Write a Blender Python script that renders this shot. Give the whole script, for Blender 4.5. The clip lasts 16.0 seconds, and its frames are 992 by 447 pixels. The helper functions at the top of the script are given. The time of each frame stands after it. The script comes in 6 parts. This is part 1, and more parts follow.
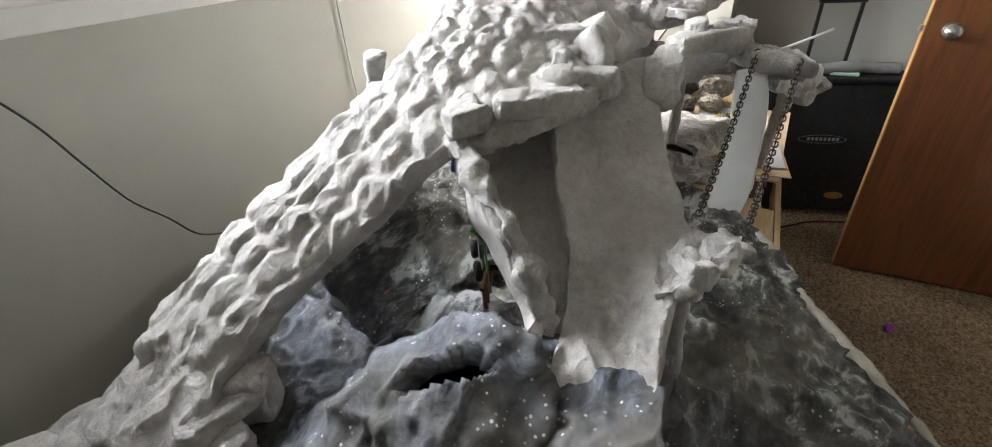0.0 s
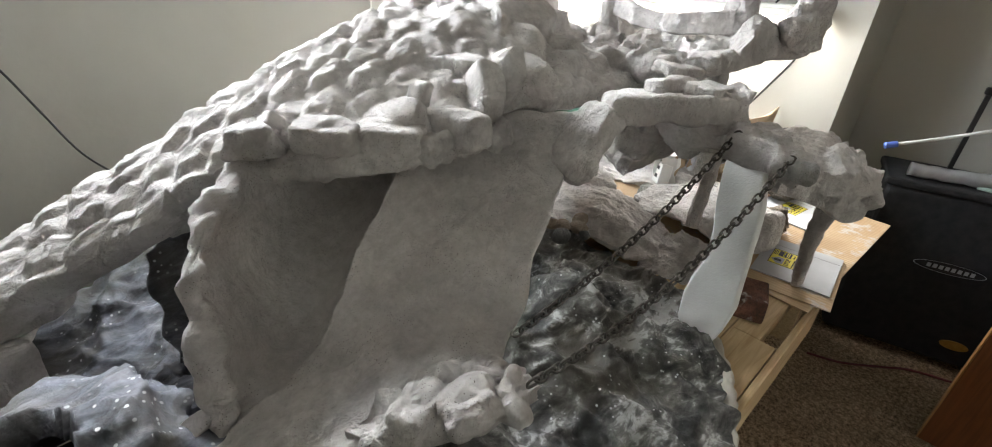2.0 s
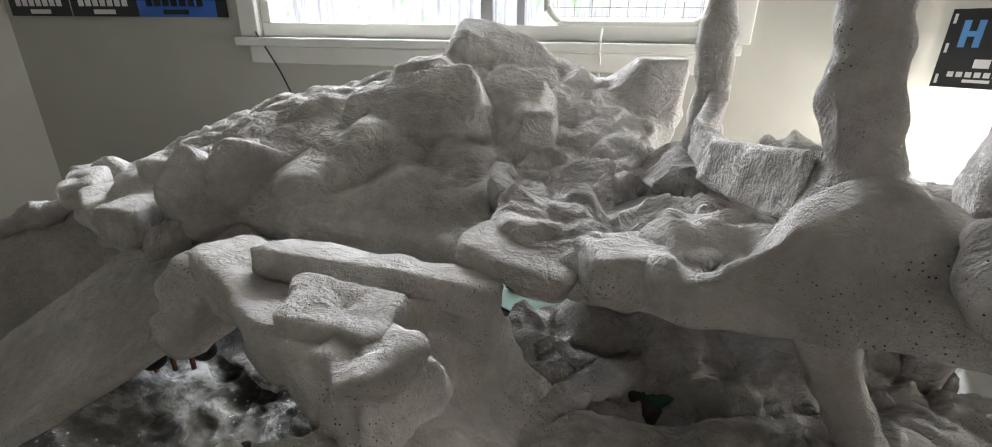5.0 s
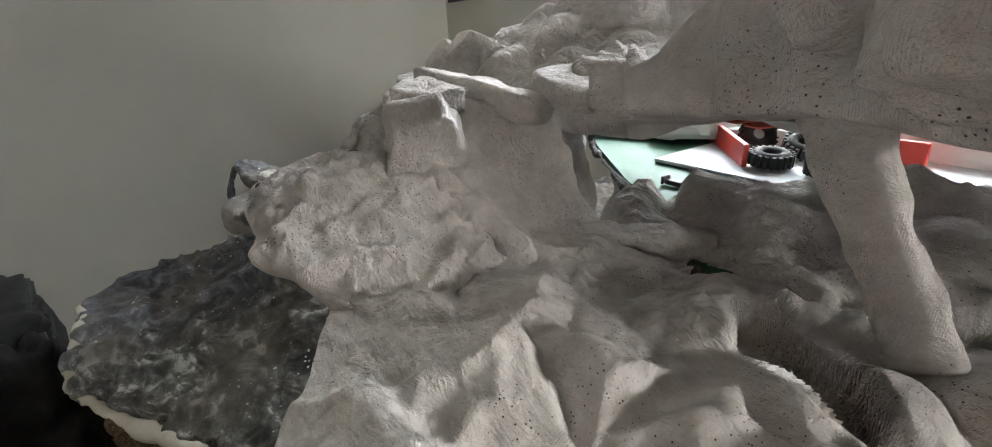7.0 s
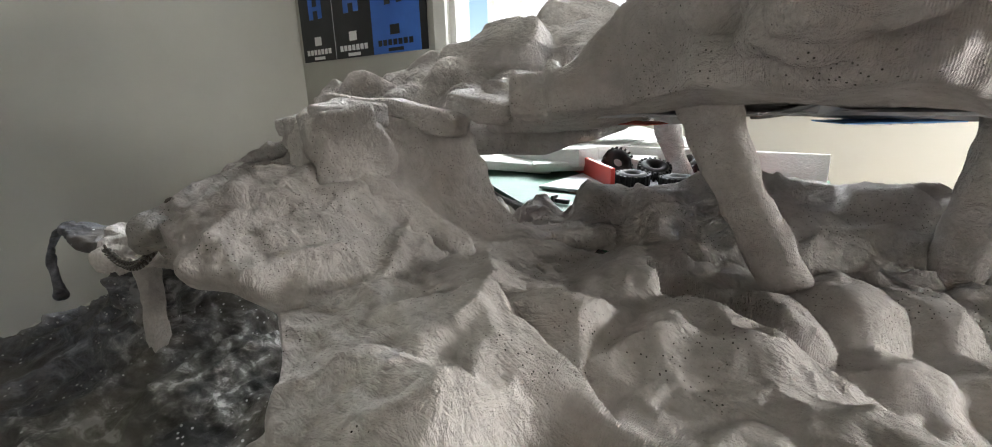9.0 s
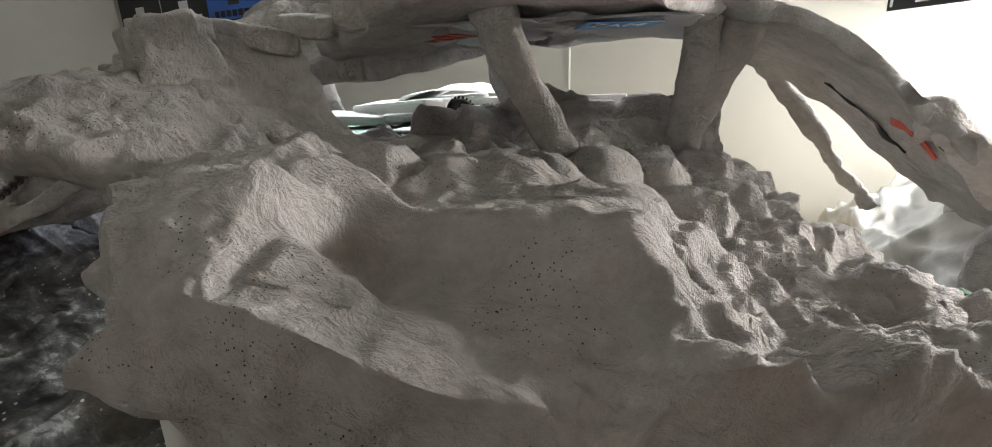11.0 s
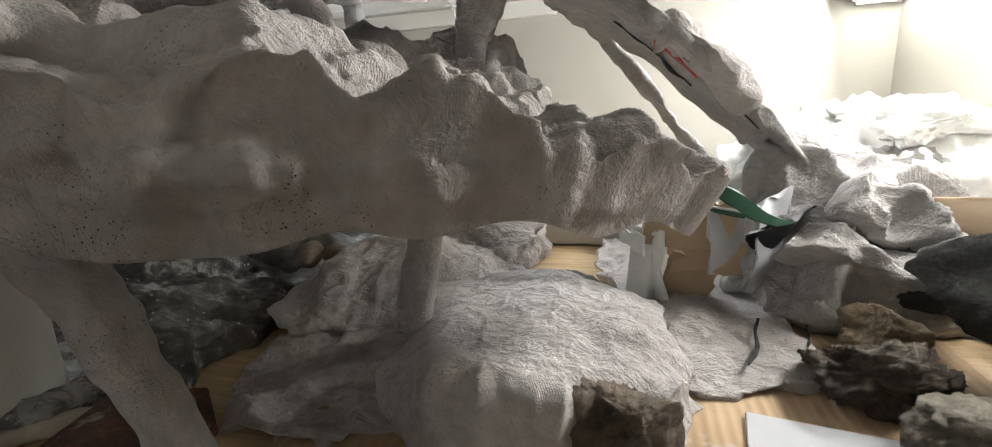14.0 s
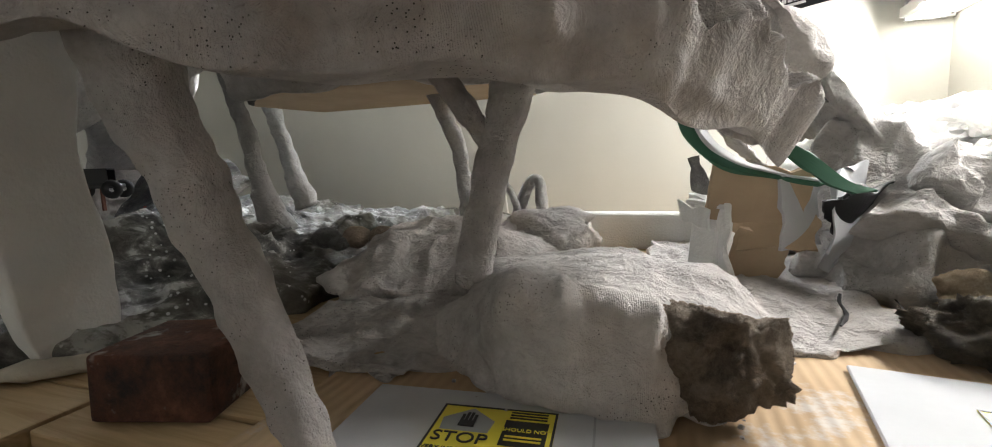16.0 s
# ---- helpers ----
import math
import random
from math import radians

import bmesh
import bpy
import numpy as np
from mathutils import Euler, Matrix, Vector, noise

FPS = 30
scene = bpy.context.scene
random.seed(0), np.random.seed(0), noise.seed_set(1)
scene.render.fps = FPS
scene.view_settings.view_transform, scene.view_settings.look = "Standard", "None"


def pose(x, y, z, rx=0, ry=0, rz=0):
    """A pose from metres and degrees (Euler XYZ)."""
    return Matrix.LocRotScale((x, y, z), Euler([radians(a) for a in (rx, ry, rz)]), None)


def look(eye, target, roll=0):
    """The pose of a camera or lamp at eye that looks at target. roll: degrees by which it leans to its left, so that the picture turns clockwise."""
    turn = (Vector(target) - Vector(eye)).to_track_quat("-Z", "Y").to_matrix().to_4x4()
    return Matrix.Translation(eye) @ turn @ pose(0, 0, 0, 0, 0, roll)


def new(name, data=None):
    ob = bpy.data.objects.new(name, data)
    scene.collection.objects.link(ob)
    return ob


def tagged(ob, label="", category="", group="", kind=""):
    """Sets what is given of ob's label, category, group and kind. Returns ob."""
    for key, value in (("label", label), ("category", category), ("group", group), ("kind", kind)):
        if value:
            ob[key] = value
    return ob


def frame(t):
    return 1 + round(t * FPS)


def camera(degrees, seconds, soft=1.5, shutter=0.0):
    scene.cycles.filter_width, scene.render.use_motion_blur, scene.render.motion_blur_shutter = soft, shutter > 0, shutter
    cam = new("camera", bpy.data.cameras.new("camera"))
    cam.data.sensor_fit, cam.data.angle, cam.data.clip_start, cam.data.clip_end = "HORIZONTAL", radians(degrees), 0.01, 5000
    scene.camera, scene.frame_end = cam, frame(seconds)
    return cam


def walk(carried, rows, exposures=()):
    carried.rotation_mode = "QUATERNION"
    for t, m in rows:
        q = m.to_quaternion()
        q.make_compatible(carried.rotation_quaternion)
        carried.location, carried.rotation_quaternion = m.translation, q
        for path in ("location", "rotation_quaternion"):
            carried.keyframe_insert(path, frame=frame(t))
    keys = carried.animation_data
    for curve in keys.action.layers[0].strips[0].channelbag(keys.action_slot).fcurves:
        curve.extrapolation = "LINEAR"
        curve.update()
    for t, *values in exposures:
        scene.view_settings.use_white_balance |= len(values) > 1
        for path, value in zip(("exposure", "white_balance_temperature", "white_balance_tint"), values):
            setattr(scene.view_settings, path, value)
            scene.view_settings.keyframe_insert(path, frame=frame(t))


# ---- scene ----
cam = camera(92.8, 16.0, 1.0)
PATH = [
    (0, (-1.736, -1.358, 1.391), (-0.257, -0.526, 0.332), -4.0),
    (0.5, (-1.691, -1.445, 1.392), (-0.33, -0.394, 0.371), -3.5),
    (1, (-1.56, -1.623, 1.383), (-0.313, -0.428, 0.375), -1.3),
    (1.5, (-1.45, -1.651, 1.347), (-0.191, -0.439, 0.372), 0.2),
    (2, (-1.297, -1.622, 1.354), (-0.073, -0.374, 0.38), 2.4),
    (2.1, (-1.241, -1.621, 1.342), (-0.04, -0.339, 0.385), 2.4),
    (2.5, (-1.057, -1.666, 1.382), (-0.034, -0.203, 0.48), 1.5),
    (2.6, (-1.015, -1.676, 1.385), (-0.034, -0.175, 0.499), 2.2),
    (3, (-0.887, -1.669, 1.402), (-0.052, -0.031, 0.616), 1.5),
    (3.2, (-0.811, -1.633, 1.389), (-0.039, 0.058, 0.651), 2.0),
    (5.3, (-0.297, -1.523, 1.328), (-0.878, 0.243, 0.593), 2.8),
    (5.4, (-0.293, -1.518, 1.319), (-0.919, 0.231, 0.578), 3.6),
    (5.5, (-0.288, -1.505, 1.31), (-0.974, 0.219, 0.565), 3.8),
    (6, (-0.225, -1.497, 1.278), (-1.232, 0.032, 0.473), 3.6),
    (6.5, (-0.091, -1.503, 1.243), (-1.493, -0.349, 0.406), -0.6),
    (7, (-0.044, -1.507, 1.23), (-1.581, -0.466, 0.485), -2.7),
    (7.5, (-0.011, -1.529, 1.228), (-1.607, -0.503, 0.595), -2.0),
    (8, (0.002, -1.549, 1.225), (-1.609, -0.5, 0.674), -1.5),
    (8.5, (-0.009, -1.571, 1.213), (-1.486, -0.324, 0.697), -0.9),
    (9, (-0.055, -1.588, 1.187), (-1.249, -0.068, 0.672), -1.6),
    (9.2, (-0.075, -1.612, 1.178), (-1.089, 0.032, 0.661), -0.9),
    (11.3, (0.063, -1.652, 1.102), (-0.664, 0.124, 0.538), -2.6),
    (11.5, (0.078, -1.648, 1.103), (-0.621, 0.138, 0.535), -2.9),
    (12, (0.116, -1.64, 1.099), (-0.474, 0.185, 0.529), -2.7),
    (12.5, (0.153, -1.628, 1.092), (-0.383, 0.213, 0.523), -2.5),
    (13, (0.181, -1.625, 1.069), (-0.322, 0.228, 0.511), -2.1),
    (13.5, (0.22, -1.647, 1.015), (-0.299, 0.219, 0.517), -2.4),
    (14, (0.247, -1.66, 0.956), (-0.327, 0.201, 0.501), -2.8),
    (14.5, (0.263, -1.653, 0.885), (-0.367, 0.203, 0.485), -2.9),
    (15, (0.252, -1.663, 0.83), (-0.404, 0.193, 0.473), -1.1),
    (15.1, (0.248, -1.674, 0.838), (-0.402, 0.182, 0.473), -1.0),
    (15.5, (0.252, -1.664, 0.834), (-0.417, 0.201, 0.56), -1.3),
    (16, (0.196, -1.68, 0.835), (-0.474, 0.189, 0.597), -1.7),
]
EXPOSURES = [(0.0, 0.90), (1.5, 1.06), (2.3, 0.88), (3.0, 0.26), (5.5, 0.50), (6.5, 0.98), (9.0, 0.86), (11.5, 0.28), (13.0, 0.08), (14.0, 0.24), (16.0, 0.50)]
walk(cam, [(t, look(eye, target, roll)) for t, eye, target, roll in PATH], EXPOSURES)

# ---- world and light ----
world = bpy.data.worlds.new("world")
scene.world = world
world.use_nodes = True
_nt = world.node_tree
_sky = _nt.nodes.new("ShaderNodeTexSky")
_sky.sky_type, _sky.sun_disc = "NISHITA", False
_sky.sun_elevation, _sky.sun_rotation = radians(50), radians(200)
_nt.links.new(_sky.outputs[0], _nt.nodes["Background"].inputs[0])
_nt.nodes["Background"].inputs[1].default_value = 0.12


def area(name, m, sx, sy, watts, colour, spread=180):
    d = bpy.data.lights.new(name, "AREA")
    d.shape, d.size, d.size_y, d.energy, d.color = "RECTANGLE", sx, sy, watts, colour
    d.spread = radians(spread)
    ob = new(name, d)
    ob.matrix_world = m
    return ob


# daylight that falls through the window from above the fence
area("sky_light", look((-1.15, 0.95, 2.55), (-0.35, -0.9, 1.0)), 2.6, 1.5, 104, (0.92, 0.96, 1.0), 140)
# the long lamp on the right-hand wall
for y, watts in ((-0.21, 7), (-0.55, 9.5), (-0.89, 4.5)):
    area("tube_light", look((0.835, y, 1.192), (-0.165, y - 0.36, 0.97)), 0.30, 0.05, watts, (1.0, 0.985, 0.95))
# unseen fill lamp added beyond the back doorway, brightening the carpet and front faces
area("doorway_fill_light", look((0.24, -2.86, 1.15), (0.1, -1.0, 0.7)), 0.75, 1.7, 1.2, (1.0, 0.95, 0.88))

# ---- materials ----


def mat(name, col, rough=0.8, metal=0.0):
    m = bpy.data.materials.new(name)
    m.use_nodes = True
    b = m.node_tree.nodes["Principled BSDF"]
    b.inputs["Base Color"].default_value = (*col, 1)
    b.inputs["Roughness"].default_value = rough
    b.inputs["Metallic"].default_value = metal
    return m


def nodes_of(m):
    nt = m.node_tree
    return nt, nt.nodes["Principled BSDF"]


def coords(nt, kind="Object", scale=(1, 1, 1)):
    tc = nt.nodes.new("ShaderNodeTexCoord")
    mp = nt.nodes.new("ShaderNodeMapping")
    mp.inputs["Scale"].default_value = scale
    nt.links.new(tc.outputs[kind], mp.inputs[0])
    return mp.outputs[0]


def noise_tex(nt, vec, scale, detail=4, rough=0.55, dist=0.0):
    n = nt.nodes.new("ShaderNodeTexNoise")
    n.inputs["Scale"].default_value, n.inputs["Detail"].default_value = scale, detail
    n.inputs["Roughness"].default_value, n.inputs["Distortion"].default_value = rough, dist
    nt.links.new(vec, n.inputs["Vector"])
    return n.outputs[0]


def ramp(nt, fac, stops):
    r = nt.nodes.new("ShaderNodeValToRGB")
    els = r.color_ramp.elements
    while len(els) < len(stops):
        els.new(0.5)
    for e, (p, c) in zip(els, stops):
        e.position, e.color = p, (*c, 1) if len(c) == 3 else c
    nt.links.new(fac, r.inputs[0])
    return r.outputs[0]


def mixc(nt, a, b, fac, mode="MIX"):
    x = nt.nodes.new("ShaderNodeMix")
    x.data_type, x.blend_type = "RGBA", mode
    for sock, v in ((x.inputs[6], a), (x.inputs[7], b), (x.inputs[0], fac)):
        if hasattr(v, "is_linked"):
            nt.links.new(v, sock)
        else:
            sock.default_value = v if isinstance(v, (int, float)) else (*v, 1)
    return x.outputs[2]


def add(nt, a, b, k):
    """a + k * b."""
    n = nt.nodes.new("ShaderNodeMath")
    n.operation, n.inputs[1].default_value = "MULTIPLY_ADD", k
    nt.links.new(b, n.inputs[0])
    nt.links.new(a, n.inputs[2])
    return n.outputs[0]


def bump(nt, b, height, strength, distance):
    n = nt.nodes.new("ShaderNodeBump")
    n.inputs["Strength"].default_value, n.inputs["Distance"].default_value = strength, distance
    nt.links.new(height, n.inputs["Height"])
    nt.links.new(n.outputs[0], b.inputs["Normal"])
    return n


def two_tone(name, c1, c2, scale, rough=0.8, bump_scale=60, bump_d=0.002, bump_s=0.4, metal=0.0, lo=0.35, hi=0.65):
    m = mat(name, c1, rough, metal)
    nt, b = nodes_of(m)
    v = coords(nt)
    nt.links.new(ramp(nt, noise_tex(nt, v, scale, 6), [(lo, c1), (hi, c2)]), b.inputs["Base Color"])
    bump(nt, b, noise_tex(nt, v, bump_scale, 5), bump_s, bump_d)
    return m


def plaster_material(name, c1, c2, dust):
    """Grey-white plaster skin: cloudy tone, fine grain, dark pinholes and faint gauze weave."""
    m = mat(name, c1, 0.88)
    nt, b = nodes_of(m)
    v = coords(nt)
    big = noise_tex(nt, v, 4.5, 5, 0.6, 0.4)
    base = ramp(nt, big, [(0.36, c2), (0.60, c1)])
    fine = noise_tex(nt, v, 55, 8, 0.72)
    base = mixc(nt, base, ramp(nt, fine, [(0.3, (0.72, 0.71, 0.70)), (0.7, (1.08, 1.08, 1.08))]), 0.85, "MULTIPLY")
    patches = noise_tex(nt, v, 16, 3)
    hole = nt.nodes.new("ShaderNodeTexVoronoi")
    hole.inputs["Scale"].default_value = 300
    nt.links.new(v, hole.inputs["Vector"])
    pin = ramp(nt, hole.outputs["Distance"], [(0.13, (1, 1, 1)), (0.19, (0, 0, 0))])
    where = ramp(nt, patches, [(0.50, (0, 0, 0)), (0.58, (1, 1, 1))])
    pinm = mixc(nt, pin, where, 1.0, "MULTIPLY")
    base = mixc(nt, base, dust, pinm)
    nt.links.new(base, b.inputs["Base Color"])
    brush = noise_tex(nt, coords(nt, "Object", (1, 3.5, 2)), 34, 6, 0.7, 0.8)
    h = add(nt, noise_tex(nt, v, 30, 6, 0.62, 0.5), brush, 0.34)
    h = add(nt, h, noise_tex(nt, v, 120, 5, 0.7), 0.22)
    h = add(nt, h, noise_tex(nt, v, 420, 4, 0.7), 0.07)
    crease = nt.nodes.new("ShaderNodeTexNoise")
    crease.noise_type = "RIDGED_MULTIFRACTAL"
    crease.inputs["Scale"].default_value, crease.inputs["Detail"].default_value = 11, 4
    crease.inputs["Distortion"].default_value = 0.8
    nt.links.new(v, crease.inputs["Vector"])
    h = add(nt, h, crease.outputs[0], 0.28)
    gauze = nt.nodes.new("ShaderNodeTexWave")
    gauze.inputs["Scale"].default_value, gauze.inputs["Distortion"].default_value = 240, 1.2
    nt.links.new(coords(nt, "Object", (1, 0.5, 0.8)), gauze.inputs["Vector"])
    weave = mixc(nt, (0, 0, 0), gauze.outputs[0], ramp(nt, noise_tex(nt, v, 7, 2), [(0.52, (0, 0, 0)), (0.64, (1, 1, 1))]))
    h = add(nt, h, weave, 0.035)
    h = add(nt, h, pinm, -0.10)
    bump(nt, b, h, 1.0, 0.013)
    return m


def painted_rock_material(name):
    """Near-black paint with dry-brushed and spattered white, a blue cast and a low sheen."""
    m = mat(name, (0.05, 0.05, 0.055), 0.5)
    nt, b = nodes_of(m)
    v = coords(nt)
    streak = noise_tex(nt, coords(nt, "Object", (1, 2.2, 3)), 6, 8, 0.62, 2.2)
    crest = nt.nodes.new("ShaderNodeNewGeometry").outputs["Pointiness"]
    lift = nt.nodes.new("ShaderNodeMath")
    lift.operation, lift.inputs[1].default_value, lift.inputs[2].default_value = "MULTIPLY_ADD", 0.7, -0.35
    nt.links.new(crest, lift.inputs[0])
    tone = nt.nodes.new("ShaderNodeMath")
    nt.links.new(streak, tone.inputs[0])
    nt.links.new(lift.outputs[0], tone.inputs[1])
    streak = tone.outputs[0]
    fine = noise_tex(nt, coords(nt, "Object", (1, 1.6, 2.4)), 17, 9, 0.72, 1.2)
    base = ramp(nt, streak, [(0.34, (0.030, 0.032, 0.040)), (0.46, (0.085, 0.090, 0.110)), (0.56, (0.165, 0.173, 0.205)), (0.70, (0.290, 0.300, 0.335))])
    base = mixc(nt, base, ramp(nt, fine, [(0.35, (0.55, 0.55, 0.56)), (0.65, (1.25, 1.25, 1.24))]), 0.8, "MULTIPLY")
    tan = ramp(nt, noise_tex(nt, v, 7.5, 4), [(0.50, (0, 0, 0)), (0.62, (0.55, 0.55, 0.55))])
    base = mixc(nt, base, (0.135, 0.118, 0.100), tan)
    # the left end was sprayed blue-grey, the rest stayed black
    side = nt.nodes.new("ShaderNodeSeparateXYZ")
    nt.links.new(v, side.inputs[0])
    shift = nt.nodes.new("ShaderNodeMath")
    shift.operation, shift.inputs[1].default_value, shift.inputs[2].default_value = "MULTIPLY_ADD", 1.0, 1.6
    nt.links.new(side.outputs[0], shift.inputs[0])
    blotch = noise_tex(nt, coords(nt, "Object", (1, 1.5, 2)), 5.5, 3, 0.6, 1.0)
    black = ramp(nt, mixc(nt, mixc(nt, streak, fine, 0.5), blotch, 0.38), [(0.41, (0.008, 0.008, 0.007)), (0.455, (0.030, 0.030, 0.026)), (0.50, (0.100, 0.097, 0.088)), (0.53, (0.20, 0.195, 0.18)), (0.56, (0.52, 0.52, 0.50))])
    base = mixc(nt, base, black, ramp(nt, shift.outputs[0], [(0.30, (0, 0, 0)), (0.62, (0.92, 0.92, 0.92))]))
    brown = ramp(nt, noise_tex(nt, v, 4.3, 3), [(0.46, (0, 0, 0)), (0.60, (0.55, 0.55, 0.55))])
    base = mixc(nt, base, (0.135, 0.118, 0.092), brown)
    sp = nt.nodes.new("ShaderNodeTexVoronoi")
    sp.inputs["Scale"].default_value = 75
    nt.links.new(v, sp.inputs["Vector"])
    drops = ramp(nt, sp.outputs["Distance"], [(0.14, (1, 1, 1)), (0.2, (0, 0, 0))])
    drops = mixc(nt, drops, ramp(nt, noise_tex(nt, v, 9, 2), [(0.5, (0, 0, 0)), (0.6, (1, 1, 1))]), 1.0, "MULTIPLY")
    base = mixc(nt, base, (0.62, 0.62, 0.62), drops)
    moss = ramp(nt, noise_tex(nt, v, 6.0, 4), [(0.55, (0, 0, 0)), (0.7, (0.45, 0.45, 0.45))])
    base = mixc(nt, base, (0.05, 0.06, 0.035), moss)
    nt.links.new(base, b.inputs["Base Color"])
    nt.links.new(ramp(nt, streak, [(0.35, (0.42, 0.42, 0.42)), (0.65, (0.80, 0.80, 0.80))]), b.inputs["Roughness"])
    bump(nt, b, noise_tex(nt, v, 34, 8, 0.7, 0.5), 0.8, 0.010)
    return m


def wood_material(name, c1, c2, axis=(1, 14, 14), rough=0.6):
    m = mat(name, c1, rough)
    nt, b = nodes_of(m)
    v = coords(nt, "Object", axis)
    g = noise_tex(nt, v, 4.0, 6, 0.6, 1.5)
    nt.links.new(ramp(nt, g, [(0.3, c2), (0.55, c1), (0.7, tuple(min(1, x * 1.15) for x in c1))]), b.inputs["Base Color"])
    bump(nt, b, g, 0.25, 0.002)
    return m


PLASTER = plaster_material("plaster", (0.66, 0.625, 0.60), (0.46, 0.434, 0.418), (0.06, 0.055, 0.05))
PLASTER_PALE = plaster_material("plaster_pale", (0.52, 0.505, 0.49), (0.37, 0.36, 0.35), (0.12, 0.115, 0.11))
PAINTED = painted_rock_material("painted_rock")
CUT_FOAM = two_tone("cut_foam", (0.42, 0.39, 0.33), (0.55, 0.52, 0.45), 14, 0.9, 160, 0.004, 0.6)
FOAM = two_tone("foam", (0.70, 0.70, 0.68), (0.80, 0.80, 0.78), 9, 0.9, 220, 0.003, 0.5)
WALL = two_tone("wall_paint", (0.46, 0.45, 0.405), (0.50, 0.49, 0.44), 2.2, 0.7, 50, 0.003, 0.22)
CEIL = two_tone("ceiling_paint", (0.78, 0.77, 0.73), (0.82, 0.81, 0.77), 3, 0.9, 90, 0.003, 0.4)
TRIM = two_tone("trim_paint", (0.72, 0.71, 0.67), (0.77, 0.76, 0.72), 6, 0.45, 40, 0.001, 0.15)
ALUM = two_tone("aluminium", (0.45, 0.45, 0.46), (0.52, 0.52, 0.53), 20, 0.4, 90, 0.0005, 0.1, 0.7)
DOOR = wood_material("door_veneer", (0.20, 0.068, 0.022), (0.13, 0.040, 0.013), (9, 9, 0.7), 0.42)
DOOR_EDGE = wood_material("door_edge", (0.50, 0.27, 0.10), (0.36, 0.18, 0.06), (9, 9, 0.7), 0.5)
PINE = wood_material("pine", (0.56, 0.41, 0.23), (0.42, 0.28, 0.14), (1.2, 16, 16), 0.65)
BLACK_CLOTH = two_tone("black_cloth", (0.012, 0.012, 0.013), (0.022, 0.022, 0.024), 30, 0.9, 600, 0.001, 0.5)
BLACK_PLASTIC = two_tone("black_plastic", (0.015, 0.015, 0.016), (0.03, 0.03, 0.032), 12, 0.35, 80, 0.0005, 0.15)
RUBBER = two_tone("rubber", (0.013, 0.013, 0.013), (0.028, 0.028, 0.028), 40, 0.75, 200, 0.001, 0.4)
STEEL = two_tone("steel", (0.40, 0.39, 0.37), (0.55, 0.54, 0.52), 25, 0.35, 120, 0.0005, 0.2, 0.9)
CHAIN_METAL = two_tone("dark_steel", (0.06, 0.055, 0.05), (0.16, 0.145, 0.13), 80, 0.5, 150, 0.0005, 0.3, 0.8)
CARD = two_tone("white_card", (0.45, 0.46, 0.48), (0.53, 0.54, 0.56), 7, 0.75, 60, 0.0008, 0.2)
KRAFT_IN = two_tone("kraft", (0.37, 0.275, 0.18), (0.46, 0.35, 0.235), 8, 0.85, 90, 0.001, 0.3)
YELLOW = two_tone("yellow_print", (0.80, 0.68, 0.05), (0.86, 0.75, 0.09), 14, 0.5, 50, 0.0003, 0.1)
INK = mat("black_ink", (0.02, 0.02, 0.022), 0.5)
GREY_INK = mat("grey_ink", (0.35, 0.36, 0.38), 0.5)
WHITE_INK = mat("white_ink", (0.78, 0.78, 0.78), 0.5)
BLUE_PRINT = two_tone("blue_print", (0.035, 0.13, 0.50), (0.045, 0.16, 0.56), 5, 0.5, 50, 0.0003, 0.1)
BLUE_LIGHT = two_tone("light_blue_print", (0.10, 0.30, 0.66), (0.12, 0.34, 0.70), 5, 0.5, 50, 0.0003, 0.1)
BANNER = two_tone("banner_black", (0.018, 0.019, 0.022), (0.026, 0.027, 0.03), 8, 0.5, 60, 0.0005, 0.1)
GREEN_BOARD = two_tone("green_board", (0.022, 0.095, 0.052), (0.05, 0.15, 0.095), 6, 0.68, 35, 0.0015, 0.3)
RED = two_tone("red_plastic", (0.50, 0.035, 0.022), (0.62, 0.06, 0.04), 7, 0.4, 40, 0.0005, 0.1)
RED_MARK = mat("red_marks", (0.55, 0.10, 0.07), 0.8)
BLUE_PLASTIC = mat("blue_plastic", (0.08, 0.14, 0.45), 0.4)
PAPER = two_tone("tissue_paper", (0.78, 0.78, 0.76), (0.84, 0.84, 0.82), 5, 0.85, 40, 0.004, 0.5)
PURPLE = mat("purple_plastic", (0.35, 0.03, 0.45), 0.5)
LEAF = mat("green_plastic", (0.05, 0.35, 0.06), 0.5)


def carpet_material():
    m = mat("carpet", (0.3, 0.22, 0.15), 1.0)
    nt, b = nodes_of(m)
    v = coords(nt)
    tuft = noise_tex(nt, v, 95, 6, 0.85)
    base = ramp(nt, tuft, [(0.38, (0.10, 0.064, 0.037)), (0.5, (0.42, 0.295, 0.18)), (0.62, (0.80, 0.62, 0.42))])
    patch = noise_tex(nt, v, 5, 5)
    base = mixc(nt, base, ramp(nt, patch, [(0.3, (0.78, 0.78, 0.78)), (0.7, (1.1, 1.1, 1.1))]), 1.0, "MULTIPLY")
    nt.links.new(base, b.inputs["Base Color"])
    bump(nt, b, tuft, 1.0, 0.02)
    return m


